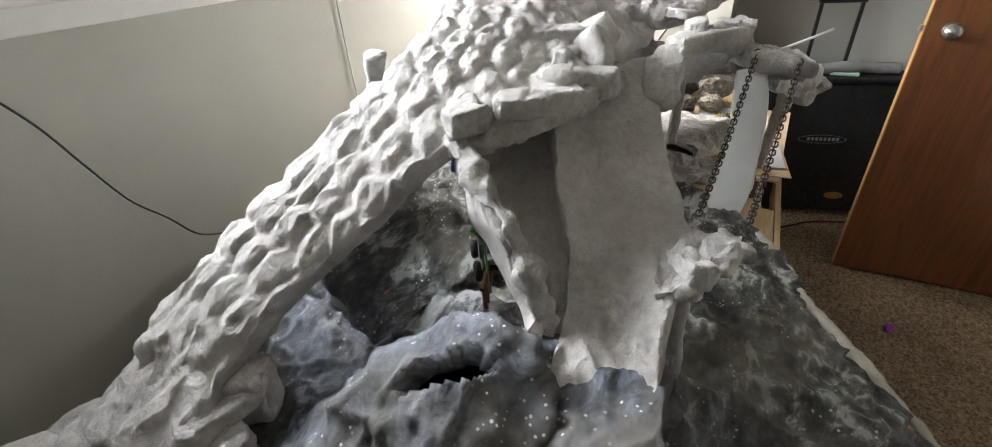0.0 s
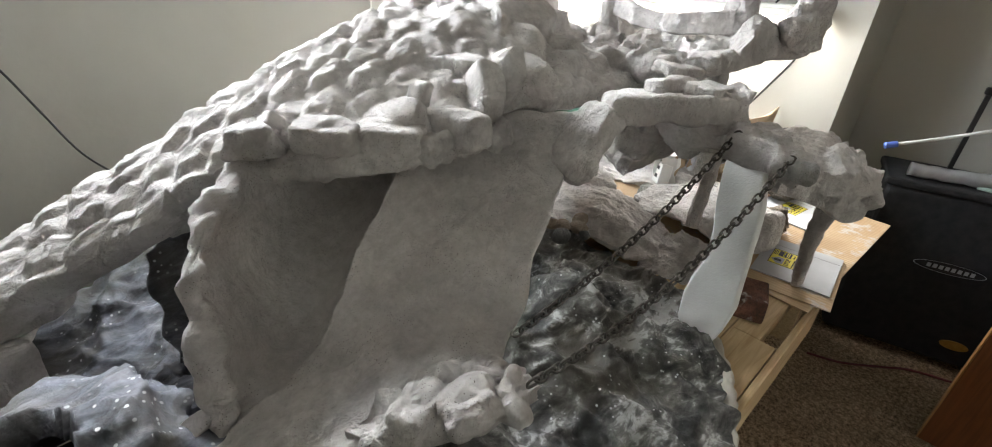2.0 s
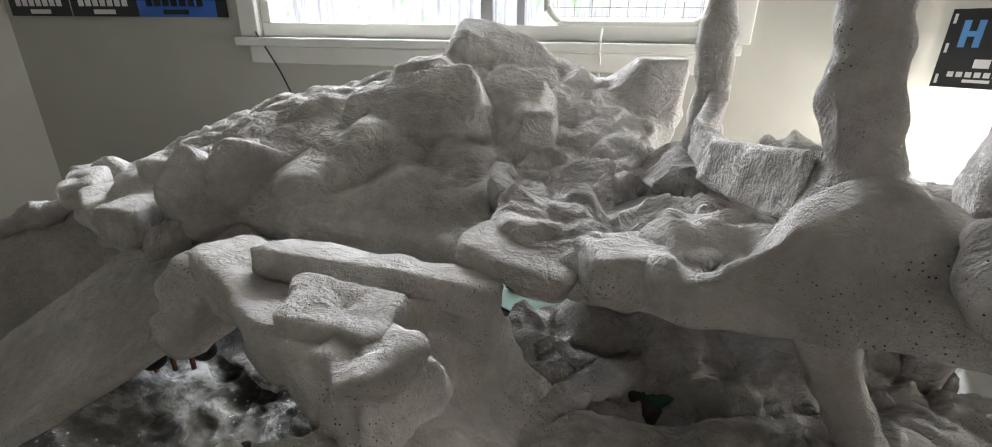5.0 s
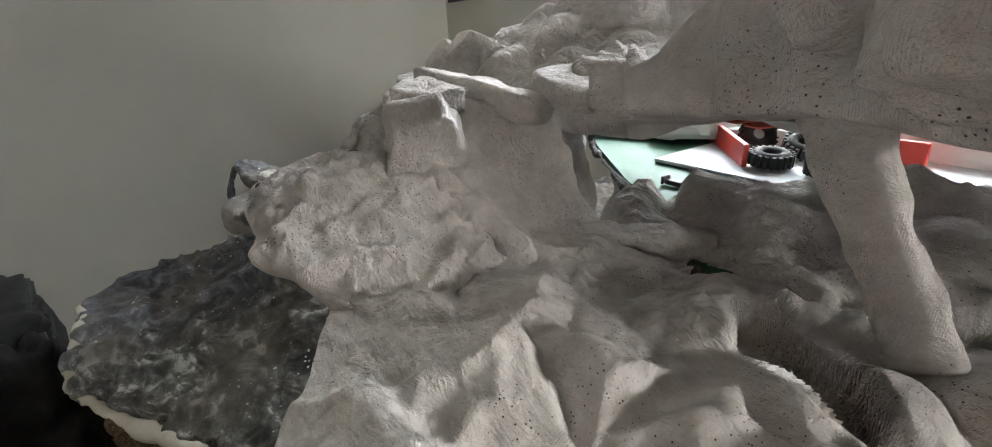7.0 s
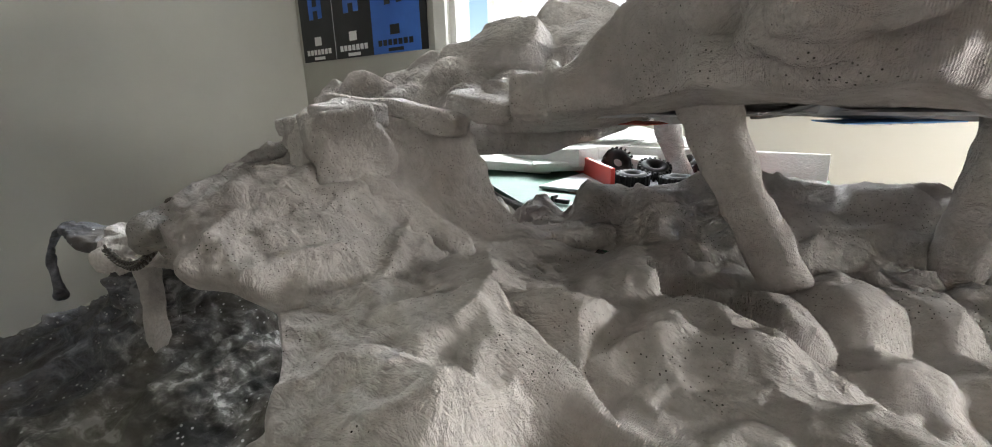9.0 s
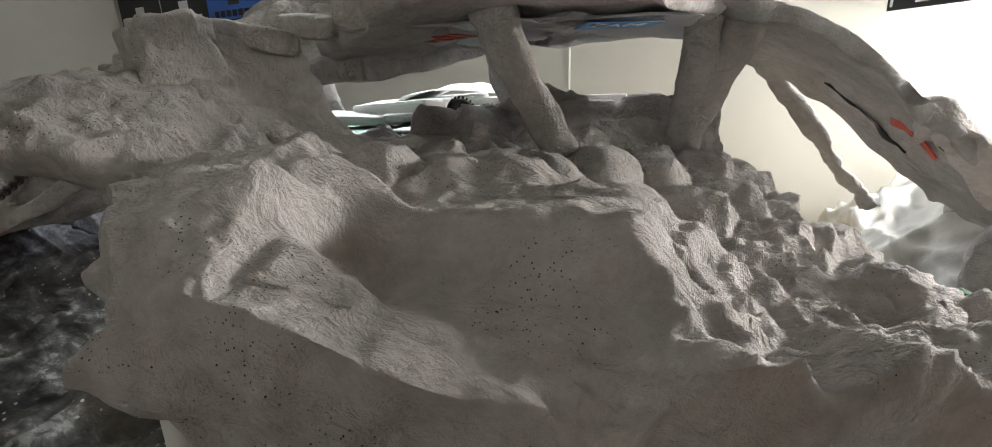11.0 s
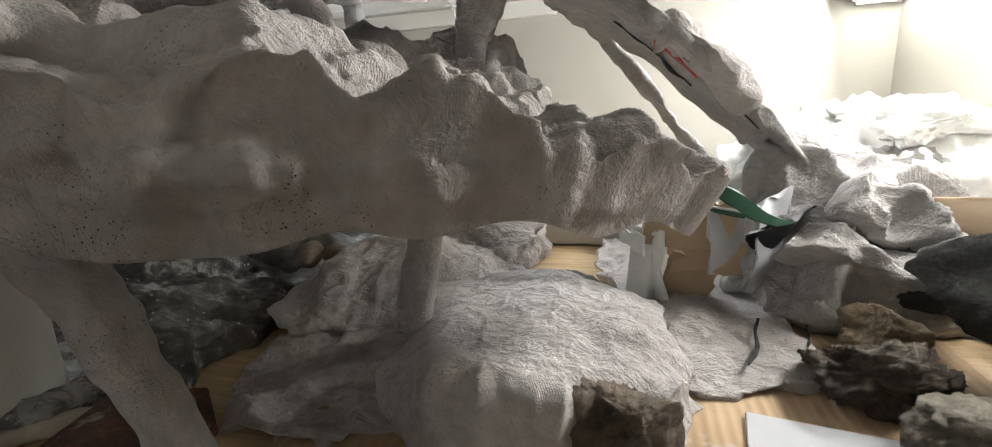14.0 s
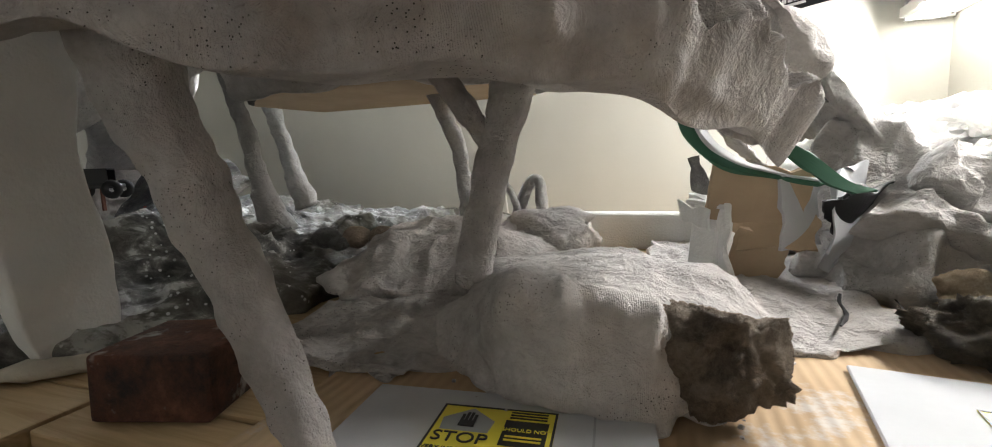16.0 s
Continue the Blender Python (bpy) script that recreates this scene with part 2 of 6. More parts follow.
def brick_material():
    m = mat("brick", (0.2, 0.08, 0.05), 0.9)
    nt, b = nodes_of(m)
    v = coords(nt)
    n = noise_tex(nt, v, 22, 8, 0.75)
    base = ramp(nt, n, [(0.34, (0.035, 0.024, 0.02)), (0.5, (0.13, 0.055, 0.035)), (0.66, (0.27, 0.115, 0.07))])
    base = mixc(nt, base, (0.55, 0.50, 0.46), ramp(nt, noise_tex(nt, v, 34, 4), [(0.62, (0, 0, 0)), (0.72, (0.8, 0.8, 0.8))]))
    nt.links.new(base, b.inputs["Base Color"])
    bump(nt, b, noise_tex(nt, v, 60, 8, 0.75), 1.0, 0.01)
    return m


def stone_material(name, c1, c2, c3, scale=14, rough=0.85):
    m = mat(name, c1, rough)
    nt, b = nodes_of(m)
    v = coords(nt)
    n = noise_tex(nt, v, scale * 1.6, 9, 0.78, 0.15)
    nt.links.new(ramp(nt, n, [(0.32, c2), (0.5, c1), (0.68, c3)]), b.inputs["Base Color"])
    bump(nt, b, noise_tex(nt, v, scale * 4, 9, 0.8), 1.0, 0.024)
    return m


def cardboard_material():
    """Brown corrugated board: ribs show through the liner, with plaster spill."""
    m = mat("cardboard", (0.5, 0.36, 0.22), 0.85)
    nt, b = nodes_of(m)
    v = coords(nt)
    rib = nt.nodes.new("ShaderNodeTexWave")
    rib.inputs["Scale"].default_value, rib.inputs["Distortion"].default_value = 26, 0.6
    nt.links.new(v, rib.inputs["Vector"])
    base = ramp(nt, noise_tex(nt, v, 6, 5), [(0.35, (0.44, 0.30, 0.17)), (0.65, (0.56, 0.41, 0.255))])
    base = mixc(nt, base, ramp(nt, rib.outputs[0], [(0.2, (0.93, 0.93, 0.93)), (0.8, (1.02, 1.02, 1.02))]), 0.8, "MULTIPLY")
    spill = ramp(nt, noise_tex(nt, v, 8.5, 6, 0.7), [(0.56, (0, 0, 0)), (0.64, (0.85, 0.85, 0.85))])
    base = mixc(nt, base, (0.55, 0.52, 0.49), spill)
    nt.links.new(base, b.inputs["Base Color"])
    bump(nt, b, rib.outputs[0], 0.3, 0.002)
    return m


def glow(name, col, strength):
    m = bpy.data.materials.new(name)
    m.use_nodes = True
    nt = m.node_tree
    nt.nodes.remove(nt.nodes["Principled BSDF"])
    e = nt.nodes.new("ShaderNodeEmission")
    e.inputs[0].default_value, e.inputs[1].default_value = (*col, 1), strength
    nt.links.new(e.outputs[0], nt.nodes["Material Output"].inputs[0])
    return m


def glass_material():
    m = bpy.data.materials.new("window_glass")
    m.use_nodes = True
    b = m.node_tree.nodes["Principled BSDF"]
    b.inputs["Base Color"].default_value = (0.96, 0.98, 0.98, 1)
    b.inputs["Roughness"].default_value = 0.02
    b.inputs["Transmission Weight"].default_value = 1.0
    b.inputs["IOR"].default_value = 1.05
    return m


CARPET, BRICK, CARDBOARD, GLASS = carpet_material(), brick_material(), cardboard_material(), glass_material()
LAVA = stone_material("lava_stone", (0.30, 0.235, 0.175), (0.10, 0.076, 0.058), (0.44, 0.36, 0.28), 20)
DARK_STONE = stone_material("dark_stone", (0.11, 0.105, 0.10), (0.05, 0.05, 0.05), (0.24, 0.23, 0.21), 9)
TAN_STONE = stone_material("tan_stone", (0.42, 0.32, 0.20), (0.22, 0.15, 0.09), (0.60, 0.51, 0.38), 12)
PALE_STONE = stone_material("pale_stone", (0.34, 0.30, 0.24), (0.18, 0.15, 0.11), (0.50, 0.45, 0.37), 17)
PEBBLE = stone_material("pebble_stone", (0.36, 0.27, 0.19), (0.25, 0.20, 0.15), (0.50, 0.40, 0.30), 30, 0.6)
PEBBLE_DARK = stone_material("dark_pebble", (0.12, 0.115, 0.105), (0.07, 0.07, 0.065), (0.2, 0.19, 0.18), 30, 0.5)
TUBE_GLOW = glow("tube_glow", (1.0, 0.96, 0.9), 14)

# ---- mesh helpers ----


def mesh_object(name, bm, material, parent=None, label="", smooth=False):
    me = bpy.data.meshes.new(name)
    bm.normal_update()
    bm.to_mesh(me)
    bm.free()
    if material:
        me.materials.append(material)
    if smooth:
        me.polygons.foreach_set("use_smooth", [True] * len(me.polygons))
    ob = new(name, me)
    if parent:
        ob.parent = parent
        ob.matrix_parent_inverse = parent.matrix_world.inverted()
    if label:
        ob["label"] = label
    return ob


def part(name, bm, material, parent, label="", smooth=False):
    return mesh_object(name, bm, material, parent, label, smooth)


def thing(name, at, label, category, group="", kind=""):
    e = new(name)
    e.location = at
    bpy.context.view_layer.update()
    return tagged(e, label, category, group, kind)


def box(x0, x1, y0, y1, z0, z1, bevel=0.0, seg=2, m=None):
    bm = bmesh.new()
    bmesh.ops.create_cube(bm, size=1.0)
    for v in bm.verts:
        v.co = Vector(((x0 + x1) / 2 + v.co.x * (x1 - x0), (y0 + y1) / 2 + v.co.y * (y1 - y0), (z0 + z1) / 2 + v.co.z * (z1 - z0)))
    if bevel:
        bmesh.ops.bevel(bm, geom=bm.edges[:], offset=bevel, segments=seg, affect="EDGES", profile=0.6)
    if m:
        bm.transform(m)
    return bm


def join(*bms):
    out = bms[0]
    for b in bms[1:]:
        me = bpy.data.meshes.new("tmp")
        b.to_mesh(me)
        b.free()
        out.from_mesh(me)
        bpy.data.meshes.remove(me)
    return out


def cr(p, t):
    """Catmull-Rom through rows of p (an array of points or of curves) at 0 <= t <= 1."""
    n = len(p) - 1
    s = min(max(t, 0.0), 1.0) * n
    i = min(int(s), n - 1)
    f = s - i
    a, b, c, d = p[max(i - 1, 0)], p[i], p[i + 1], p[min(i + 2, n)]
    return 0.5 * (2 * b + (c - a) * f + (2 * a - 5 * b + 4 * c - d) * f * f + (3 * b - a - 3 * c + d) * f**3)


def nz(p, s, seed=0.0):
    return noise.noise(Vector((p[0] * s + seed, p[1] * s - seed, p[2] * s + 2 * seed)))


def fbm(p, s, octaves=4, seed=0.0):
    return noise.fractal(Vector((p[0] * s + seed, p[1] * s + seed, p[2] * s)), 0.9, 2.1, octaves)


def cobbles(p, size, seed=0.0, flat=1.0):
    """0 in the joints, 1 on top of rounded stones of about that size."""
    q = Vector((p[0] / size + seed, p[1] / size + seed, p[2] / size * flat))
    d, _ = noise.voronoi(q, distance_metric="DISTANCE", exponent=2.5)
    joint = min(1.0, max(0.0, (d[1] - d[0]) / 0.45))
    return (joint * joint * (3 - 2 * joint)) ** 0.7 * (0.75 + 0.25 * (1 - min(1, d[0])))


def facets(p, size, seed=0.0):
    """Tilted flat faces of broken stone with soft creases, about -1 to 1."""
    q = Vector((p[0] / size + seed, p[1] / size + 2 * seed, p[2] / size))
    d, c = noise.voronoi(q, distance_metric="DISTANCE", exponent=2.5)
    top = total = 0.0
    for k in range(4):
        w = math.exp(-16.0 * (d[k] - d[0]))
        r = noise.cell_vector(c[k] * 7.3)
        g = (q - c[k]).dot(Vector((r[0] - 0.5, r[1] - 0.5, r[2] - 0.5))) * 2.2 + (r[1] - 0.5) * 1.0
        top, total = top + w * g, total + w
    return top / total


def smooth_step(a, b, x):
    t = min(1.0, max(0.0, (x - a) / (b - a)))
    return t * t * (3 - 2 * t)


def folds(p, s, seed=0.0):
    """Sharp crests of draped, stiffened cloth, 0 to 1."""
    a = 1 - abs(nz(p, s, seed)) * 1.6
    b = 1 - abs(nz(p, s * 2.3, seed + 4)) * 1.6
    return max(0.0, a) ** 3 + 0.4 * max(0.0, b) ** 3


def dishes(a, b, seed=0.0):
    """Rows of staggered round cobbles with a shallow dip on top; a and b count cobbles along and across."""
    best = 9.0
    for r in (math.floor(a), math.floor(a) + 1):
        shift = 0.5 * (r % 2)
        for c in (math.floor(b - shift), math.floor(b - shift) + 1):
            k = noise.cell_vector(Vector((r + 0.5, c + 0.5, seed)))
            d = math.hypot(a - r - 0.26 * (k[0] - 0.5), (b - c - shift - 0.26 * (k[1] - 0.5)) * 1.05) / (0.92 + 0.2 * k[2])
            best = min(best, d)
    return 1 - smooth_step(0.26, 0.62, best) - 0.14 * math.exp(-((best / 0.24) ** 2))


def moulded(p, rocks, ground):
    """Height of the rocks moulded into a skin. flat: 0 dome to 1 block, -1 ridge, -2 pyramid."""
    top = ground
    for x, y, a, b, turn, h, flat in rocks:
        dx, dy = p[0] - x, p[1] - y
        if dx * dx + dy * dy > 2.2 * (a * a + b * b):
            continue
        dx, dy = dx + 0.010 * nz(p, 16, x * 9), dy + 0.010 * nz(p, 16, y * 9 + 4)
        ca, sa = math.cos(radians(turn)), math.sin(radians(turn))
        ex, ey = abs(dx * ca + dy * sa) / a, abs(dy * ca - dx * sa) / b
        if flat == -1.0:
            w = max(0.0, 1 - ey) * (1 - smooth_step(0.6, 1.1, ex))
        elif flat == -2.0:
            w = max(0.0, 1 - max(ex, ey, 0.72 * (ex + ey)))
        else:
            n = 2 + 5 * flat
            d = (ex**n + ey**n) ** (1 / n)
            w = min(1.0, max(0.0, (1.06 - d) / (1.06 - flat))) if flat > 0.3 else 1 - smooth_step(flat, 1.08, d)
        tilt = 0.45 * (dx * math.sin(x * 90) + dy * math.cos(y * 70))
        top = max(top, ground * (1 - w) + w * (h + tilt))
    return top


def block(at, half, seed, rx=0, ry=0, rz=0, rough=0.008):
    """A boxy rock with worn edges."""
    bm = bmesh.new()
    bmesh.ops.create_cube(bm, size=2.0)
    bmesh.ops.subdivide_edges(bm, edges=bm.edges[:], cuts=17, use_grid_fill=True)
    m = pose(*at, rx, ry, rz)
    for v in bm.verts:
        q = v.co / (abs(v.co.x) ** 7 + abs(v.co.y) ** 7 + abs(v.co.z) ** 7) ** (1 / 7)
        q = m @ Vector((q.x * half[0], q.y * half[1], q.z * half[2]))
        n = (q - Vector(at)).normalized()
        v.co = q + n * rough * (1.2 * facets(q, 0.05, seed) + 0.7 * fbm(q, 22, 4, seed) + 0.8 * nz(q, 9, seed))
    return bm


def sheet_points(rows, nu, nv):
    net = np.array(rows, float)
    out = np.zeros((nu + 1, nv + 1, 3))
    for i in range(nu + 1):
        line = cr(net, i / nu)
        for j in range(nv + 1):
            out[i, j] = cr(line, j / nv)
    return out


def slab(rows, nu, nv, relief, thick=0.05, rim=0.06, ragged=0.012, seed=0.0, under=None, holes=(), wall=0.0):
    """A thick skin over a few cross-sections: relief(p, u, v) raises it along its normal, the rim is rounded and ragged."""
    P = sheet_points(rows, nu, nv)
    du, dv = np.gradient(P, axis=0), np.gradient(P, axis=1)
    N = np.cross(du, dv)
    N /= np.linalg.norm(N, axis=2, keepdims=True) + 1e-9
    if N[..., 2].mean() < 0:
        N = -N
    lu = np.linalg.norm(P[-1] - P[0], axis=1).mean()
    lv = np.linalg.norm(P[:, -1] - P[:, 0], axis=1).mean()
    verts, n1 = [], nv + 1
    low = []
    for i in range(nu + 1):
        for j in range(n1):
            p, n = P[i, j], N[i, j]
            u, v = i / nu, j / nv
            d = min(u * lu, (1 - u) * lu, v * lv, (1 - v) * lv)
            e = min(1.0, d / rim)
            e = math.sqrt(max(0.0, 1 - (1 - e) ** 2))
            out = np.zeros(3)
            if d < rim:
                k = ragged * (nz(p, 14, seed) + 0.6 * nz(p, 33, seed + 5)) * (1 - d / rim)
                side = (P[i, j] - P[nu // 2, nv // 2])
                side = side / (np.linalg.norm(side) + 1e-9)
                out = side * k * 2
            h = relief(p, u, v) * (0.35 + 0.65 * e)
            verts.append(p + out + n * (h - (1 - e) * thick * 0.22))
            t = thick * (under(p, u, v) if under else 1.0)
            low.append(p + out - n * (t * (0.7 + 0.3 * e)) + n * 0.012 * nz(p, 16, seed + 9) * e)
    off = len(verts)
    faces = []
    gone = np.zeros((nu + 2, nv + 2), bool)
    for i in range(nu):
        for j in range(nv):
            x, y, _ = P[i, j]
            for hx, hy, rx, ry, turn in holes:
                ca, sa = math.cos(radians(turn)), math.sin(radians(turn))
                dx, dy = (x - hx) * ca + (y - hy) * sa, (y - hy) * ca - (x - hx) * sa
                if (dx / rx) ** 2 + (dy / ry) ** 2 < 1 + 0.35 * nz((x, y, 0), 25, seed):
                    gone[i, j] = True
    for i in range(nu):
        for j in range(nv):
            a, b, c, d = i * n1 + j, (i + 1) * n1 + j, (i + 1) * n1 + j + 1, i * n1 + j + 1
            if gone[i, j]:
                for di, dj, e, g in ((-1, 0, a, d), (1, 0, b, c), (0, -1, a, b), (0, 1, d, c)):
                    if not gone[i + di, j + dj]:
                        faces.append((e, g, off + g, off + e))
                continue
            faces.append((a, b, c, d))
            faces.append((off + a, off + d, off + c, off + b))
    ring = [j for j in range(nv)] + [i * n1 + nv for i in range(nu)] + [nu * n1 + j for j in range(nv, 0, -1)] + [i * n1 for i in range(nu, 0, -1)]
    levels = 14 if wall else 1
    chain_of = {}
    extra = []
    for r in ring:
        i, j = divmod(r, n1)
        out = P[i, j] - P[nu // 2, nv // 2]
        out = out / (np.linalg.norm(out) + 1e-9)
        ids = [r]
        for k in range(1, levels):
            w = k / levels
            q = verts[r] * (1 - w) + low[r] * w
            bulge = math.sin(math.pi * w) ** 0.6 * (0.35 + 1.5 * facets(q, 0.055, seed) + 0.7 * facets(q, 0.026, seed + 3) + 0.9 * fbm(q, 20, 4, seed) + 0.9 * folds(q, 10, seed))
            ids.append(2 * off + len(extra))
            extra.append(q + out * wall * bulge * min(1.0, float(np.linalg.norm(verts[r] - low[r])) / 0.07) ** 2)
        chain_of[r] = ids + [off + r]
    for a, b in zip(ring, ring[1:] + ring[:1]):
        for k in range(levels):
            faces.append((chain_of[a][k], chain_of[b][k], chain_of[b][k + 1], chain_of[a][k + 1]))
    me = bpy.data.meshes.new("skin")
    me.from_pydata([tuple(map(float, q)) for q in verts + low + extra], [], faces)
    bm = bmesh.new()
    bm.from_mesh(me)
    bpy.data.meshes.remove(me)
    bmesh.ops.recalc_face_normals(bm, faces=bm.faces[:])
    return bm


def limb(path, radii, nu=40, nv=18, flat=1.0, rough=0.006, seed=0.0, square=0.0, turn=0.0):
    """A tapered leg or beam swept along a few points. radii: half-widths; flat: depth to width; square: 0 round, 1 boxy."""
    path, radii = np.array(path, float), np.array(radii, float)[:, None]
    bm = bmesh.new()
    rings = []
    start = Vector(path[1] - path[0])
    last = start.cross(Vector((0, 0, 1)) if abs(start.normalized().z) < 0.9 else Vector((0, 1, 0))).normalized()
    for i in range(nu + 1):
        t = i / nu
        c, r = cr(path, t), float(cr(radii, t)[0])
        d = Vector(cr(path, min(1, t + 0.02)) - cr(path, max(0, t - 0.02))).normalized()
        a = (last - d * last.dot(d)).normalized()
        last = a
        b = d.cross(a)
        ring = []
        for j in range(nv):
            w = 2 * math.pi * j / nv + turn
            ca, sa = math.cos(w), math.sin(w)
            if square:
                k = (abs(ca) ** 4 + abs(sa) ** 4) ** -0.25
                ca, sa = ca * (1 + square * (k - 1)), sa * (1 + square * (k - 1))
            q = Vector(c) + a * (ca * r) + b * (sa * r * flat)
            k = rough * (nz(q, 22, seed) + 0.7 * nz(q, 60, seed + 3) + 0.9 * nz(q, 9, seed + 7))
            ring.append(bm.verts.new(q + (q - Vector(c)).normalized() * k))
        rings.append(ring)
    for r0, r1 in zip(rings, rings[1:]):
        for j in range(nv):
            bm.faces.new((r0[j], r0[(j + 1) % nv], r1[(j + 1) % nv], r1[j]))
    bm.faces.new(rings[0][::-1])
    bm.faces.new(rings[-1])
    bmesh.ops.recalc_face_normals(bm, faces=bm.faces[:])
    return bm


def stone(at, size, seed, sub=4, rough=0.25, fine=0.06, facet=0.5, turn=0.0, floor_z=None):
    """A loose stone: a ball cut by flat faces and pitted."""
    bm = bmesh.new()
    bmesh.ops.create_icosphere(bm, subdivisions=sub, radius=1.0)
    rot = Matrix.Rotation(radians(turn), 3, "Z")
    rnd = random.Random(seed)
    cuts = [(Vector([rnd.gauss(0, 1) for _ in "xyz"]).normalized(), rnd.uniform(0.55, 0.85)) for _ in range(9)] if facet > 0.55 else []
    for v in bm.verts:
        p = v.co.copy()
        for n, c in cuts:
            p -= n * max(0.0, p.dot(n) - c) * 0.9
        k = 1 + rough * nz(p, 1.3, seed) + rough * facet * facets(p, 0.75, seed) + fine * fbm(p, 4, 4, seed) + 0.9 * fine * fbm(p, 13, 4, seed)
        q = p * k
        q = rot @ Vector((q.x * size[0], q.y * size[1], q.z * size[2]))
        v.co = q + Vector(at)
        if floor_z is not None and v.co.z < floor_z:
            v.co.z = floor_z + (v.co.z - floor_z) * 0.05
    return bm


def tube(points, radius, nv=8, nu=60, closed=False):
    pts = np.array(points, float)
    return limb(pts, [radius] * len(pts), nu, nv, 1.0, 0.0)


def disc(r, h, seg=24):
    bm = bmesh.new()
    bmesh.ops.create_cone(bm, cap_ends=True, segments=seg, radius1=r, radius2=r, depth=h)
    return bm


def torus(R, r, nu=20, nv=8, stretch=0.0, m=None):
    bm = bmesh.new()
    rings = []
    for i in range(nu):
        a = 2 * math.pi * i / nu
        ring = []
        for j in range(nv):
            b = 2 * math.pi * j / nv
            x = (R + r * math.cos(b)) * math.cos(a)
            ring.append(bm.verts.new((x + math.copysign(stretch, math.cos(a)), (R + r * math.cos(b)) * math.sin(a), r * math.sin(b))))
        rings.append(ring)
    for i in range(nu):
        for j in range(nv):
            bm.faces.new((rings[i][j], rings[(i + 1) % nu][j], rings[(i + 1) % nu][(j + 1) % nv], rings[i][(j + 1) % nv]))
    bmesh.ops.recalc_face_normals(bm, faces=bm.faces[:])
    if m:
        bm.transform(m)
    return bm


def lettering(text, m, size, material, parent, name="lettering"):
    """Raised print in the built-in font, turned into a mesh."""
    cu = bpy.data.curves.new(name, "FONT")
    cu.body, cu.size, cu.align_x, cu.align_y, cu.extrude = text, size, "CENTER", "CENTER", 0.0003
    tmp = bpy.data.objects.new("tmp", cu)
    scene.collection.objects.link(tmp)
    bpy.context.view_layer.update()
    me = bpy.data.meshes.new_from_object(tmp.evaluated_get(bpy.context.evaluated_depsgraph_get()))
    bpy.data.objects.remove(tmp)
    bm = bmesh.new()
    bm.from_mesh(me)
    bpy.data.meshes.remove(me)
    bm.transform(m)
    return part(name, bm, material, parent)

# ---- room ----
XL, XR, YB, YW, ZC, ZF = -2.68, 0.93, -2.80, 0.0, 2.40, -0.08
XJ, YJ = 1.42, -1.22  # the wall steps back beside the lamp


def structure(name, bm, material, label, category):
    return tagged(mesh_object(name, bm, material), label, category, kind="structure")


structure("floor", box(XL - 0.1, XJ + 0.1, YB - 1.2, YW + 0.12, ZF - 0.1, ZF), CARPET, "worn brown speckled carpet over the whole floor", "carpet")
structure("ceiling", box(XL - 0.1, XJ + 0.1, YB - 1.2, YW + 0.12, ZC, ZC + 0.1), CEIL, "plain white painted ceiling of a small room", "ceiling")
WX0, WX1, WZ0, WZ1 = -1.53, -0.035, 1.345, 2.15
structure(
    "wall_window",
    join(
        box(XL - 0.1, WX0, 0, 0.12, ZF, ZC),
        box(WX1, XR + 0.1, 0, 0.12, ZF, ZC),
        box(WX0, WX1, 0, 0.12, ZF, WZ0),
        box(WX0, WX1, 0, 0.12, WZ1, ZC),
    ),
    WALL, "off-white painted plaster wall around a window", "wall")
structure("wall_left", box(XL - 0.1, XL, YB - 0.1, 0, ZF, ZC), WALL, "off-white painted plaster wall with a baseboard", "wall")
structure("wall_right", join(box(XR, XR + 0.1, YJ, 0, ZF, ZC), box(XR + 0.1, XJ, YJ, YJ + 0.1, ZF, ZC), box(XJ, XJ + 0.1, YB - 1.2, YJ + 0.1, ZF, ZC)), WALL, "off-white painted wall behind the tube lamp", "wall")
structure("wall_back", join(box(XL - 0.1, -0.18, YB - 0.1, YB, ZF, ZC), box(0.65, XJ, YB - 0.1, YB, ZF, ZC), box(-0.18, 0.65, YB - 0.1, YB, 2.0, ZC)), WALL, "off-white painted wall with a doorway", "wall")
structure("wall_hall", box(XL - 0.1, XJ, YB - 1.2, YB - 1.1, ZF, ZC), WALL, "plain painted wall of the hallway beyond", "wall")
for nm, b in (("baseboard_left", box(XL, XL + 0.014, YB, -0.014, ZF, ZF + 0.085, 0.003)), ("baseboard_window", box(XL + 0.014, XR, -0.014, 0, ZF, ZF + 0.085, 0.003)), ("baseboard_right", box(XJ - 0.014, XJ, YB, YJ, ZF, ZF + 0.085, 0.003))):
    structure(nm, b, TRIM, "white painted wooden baseboard along the wall", "baseboard")


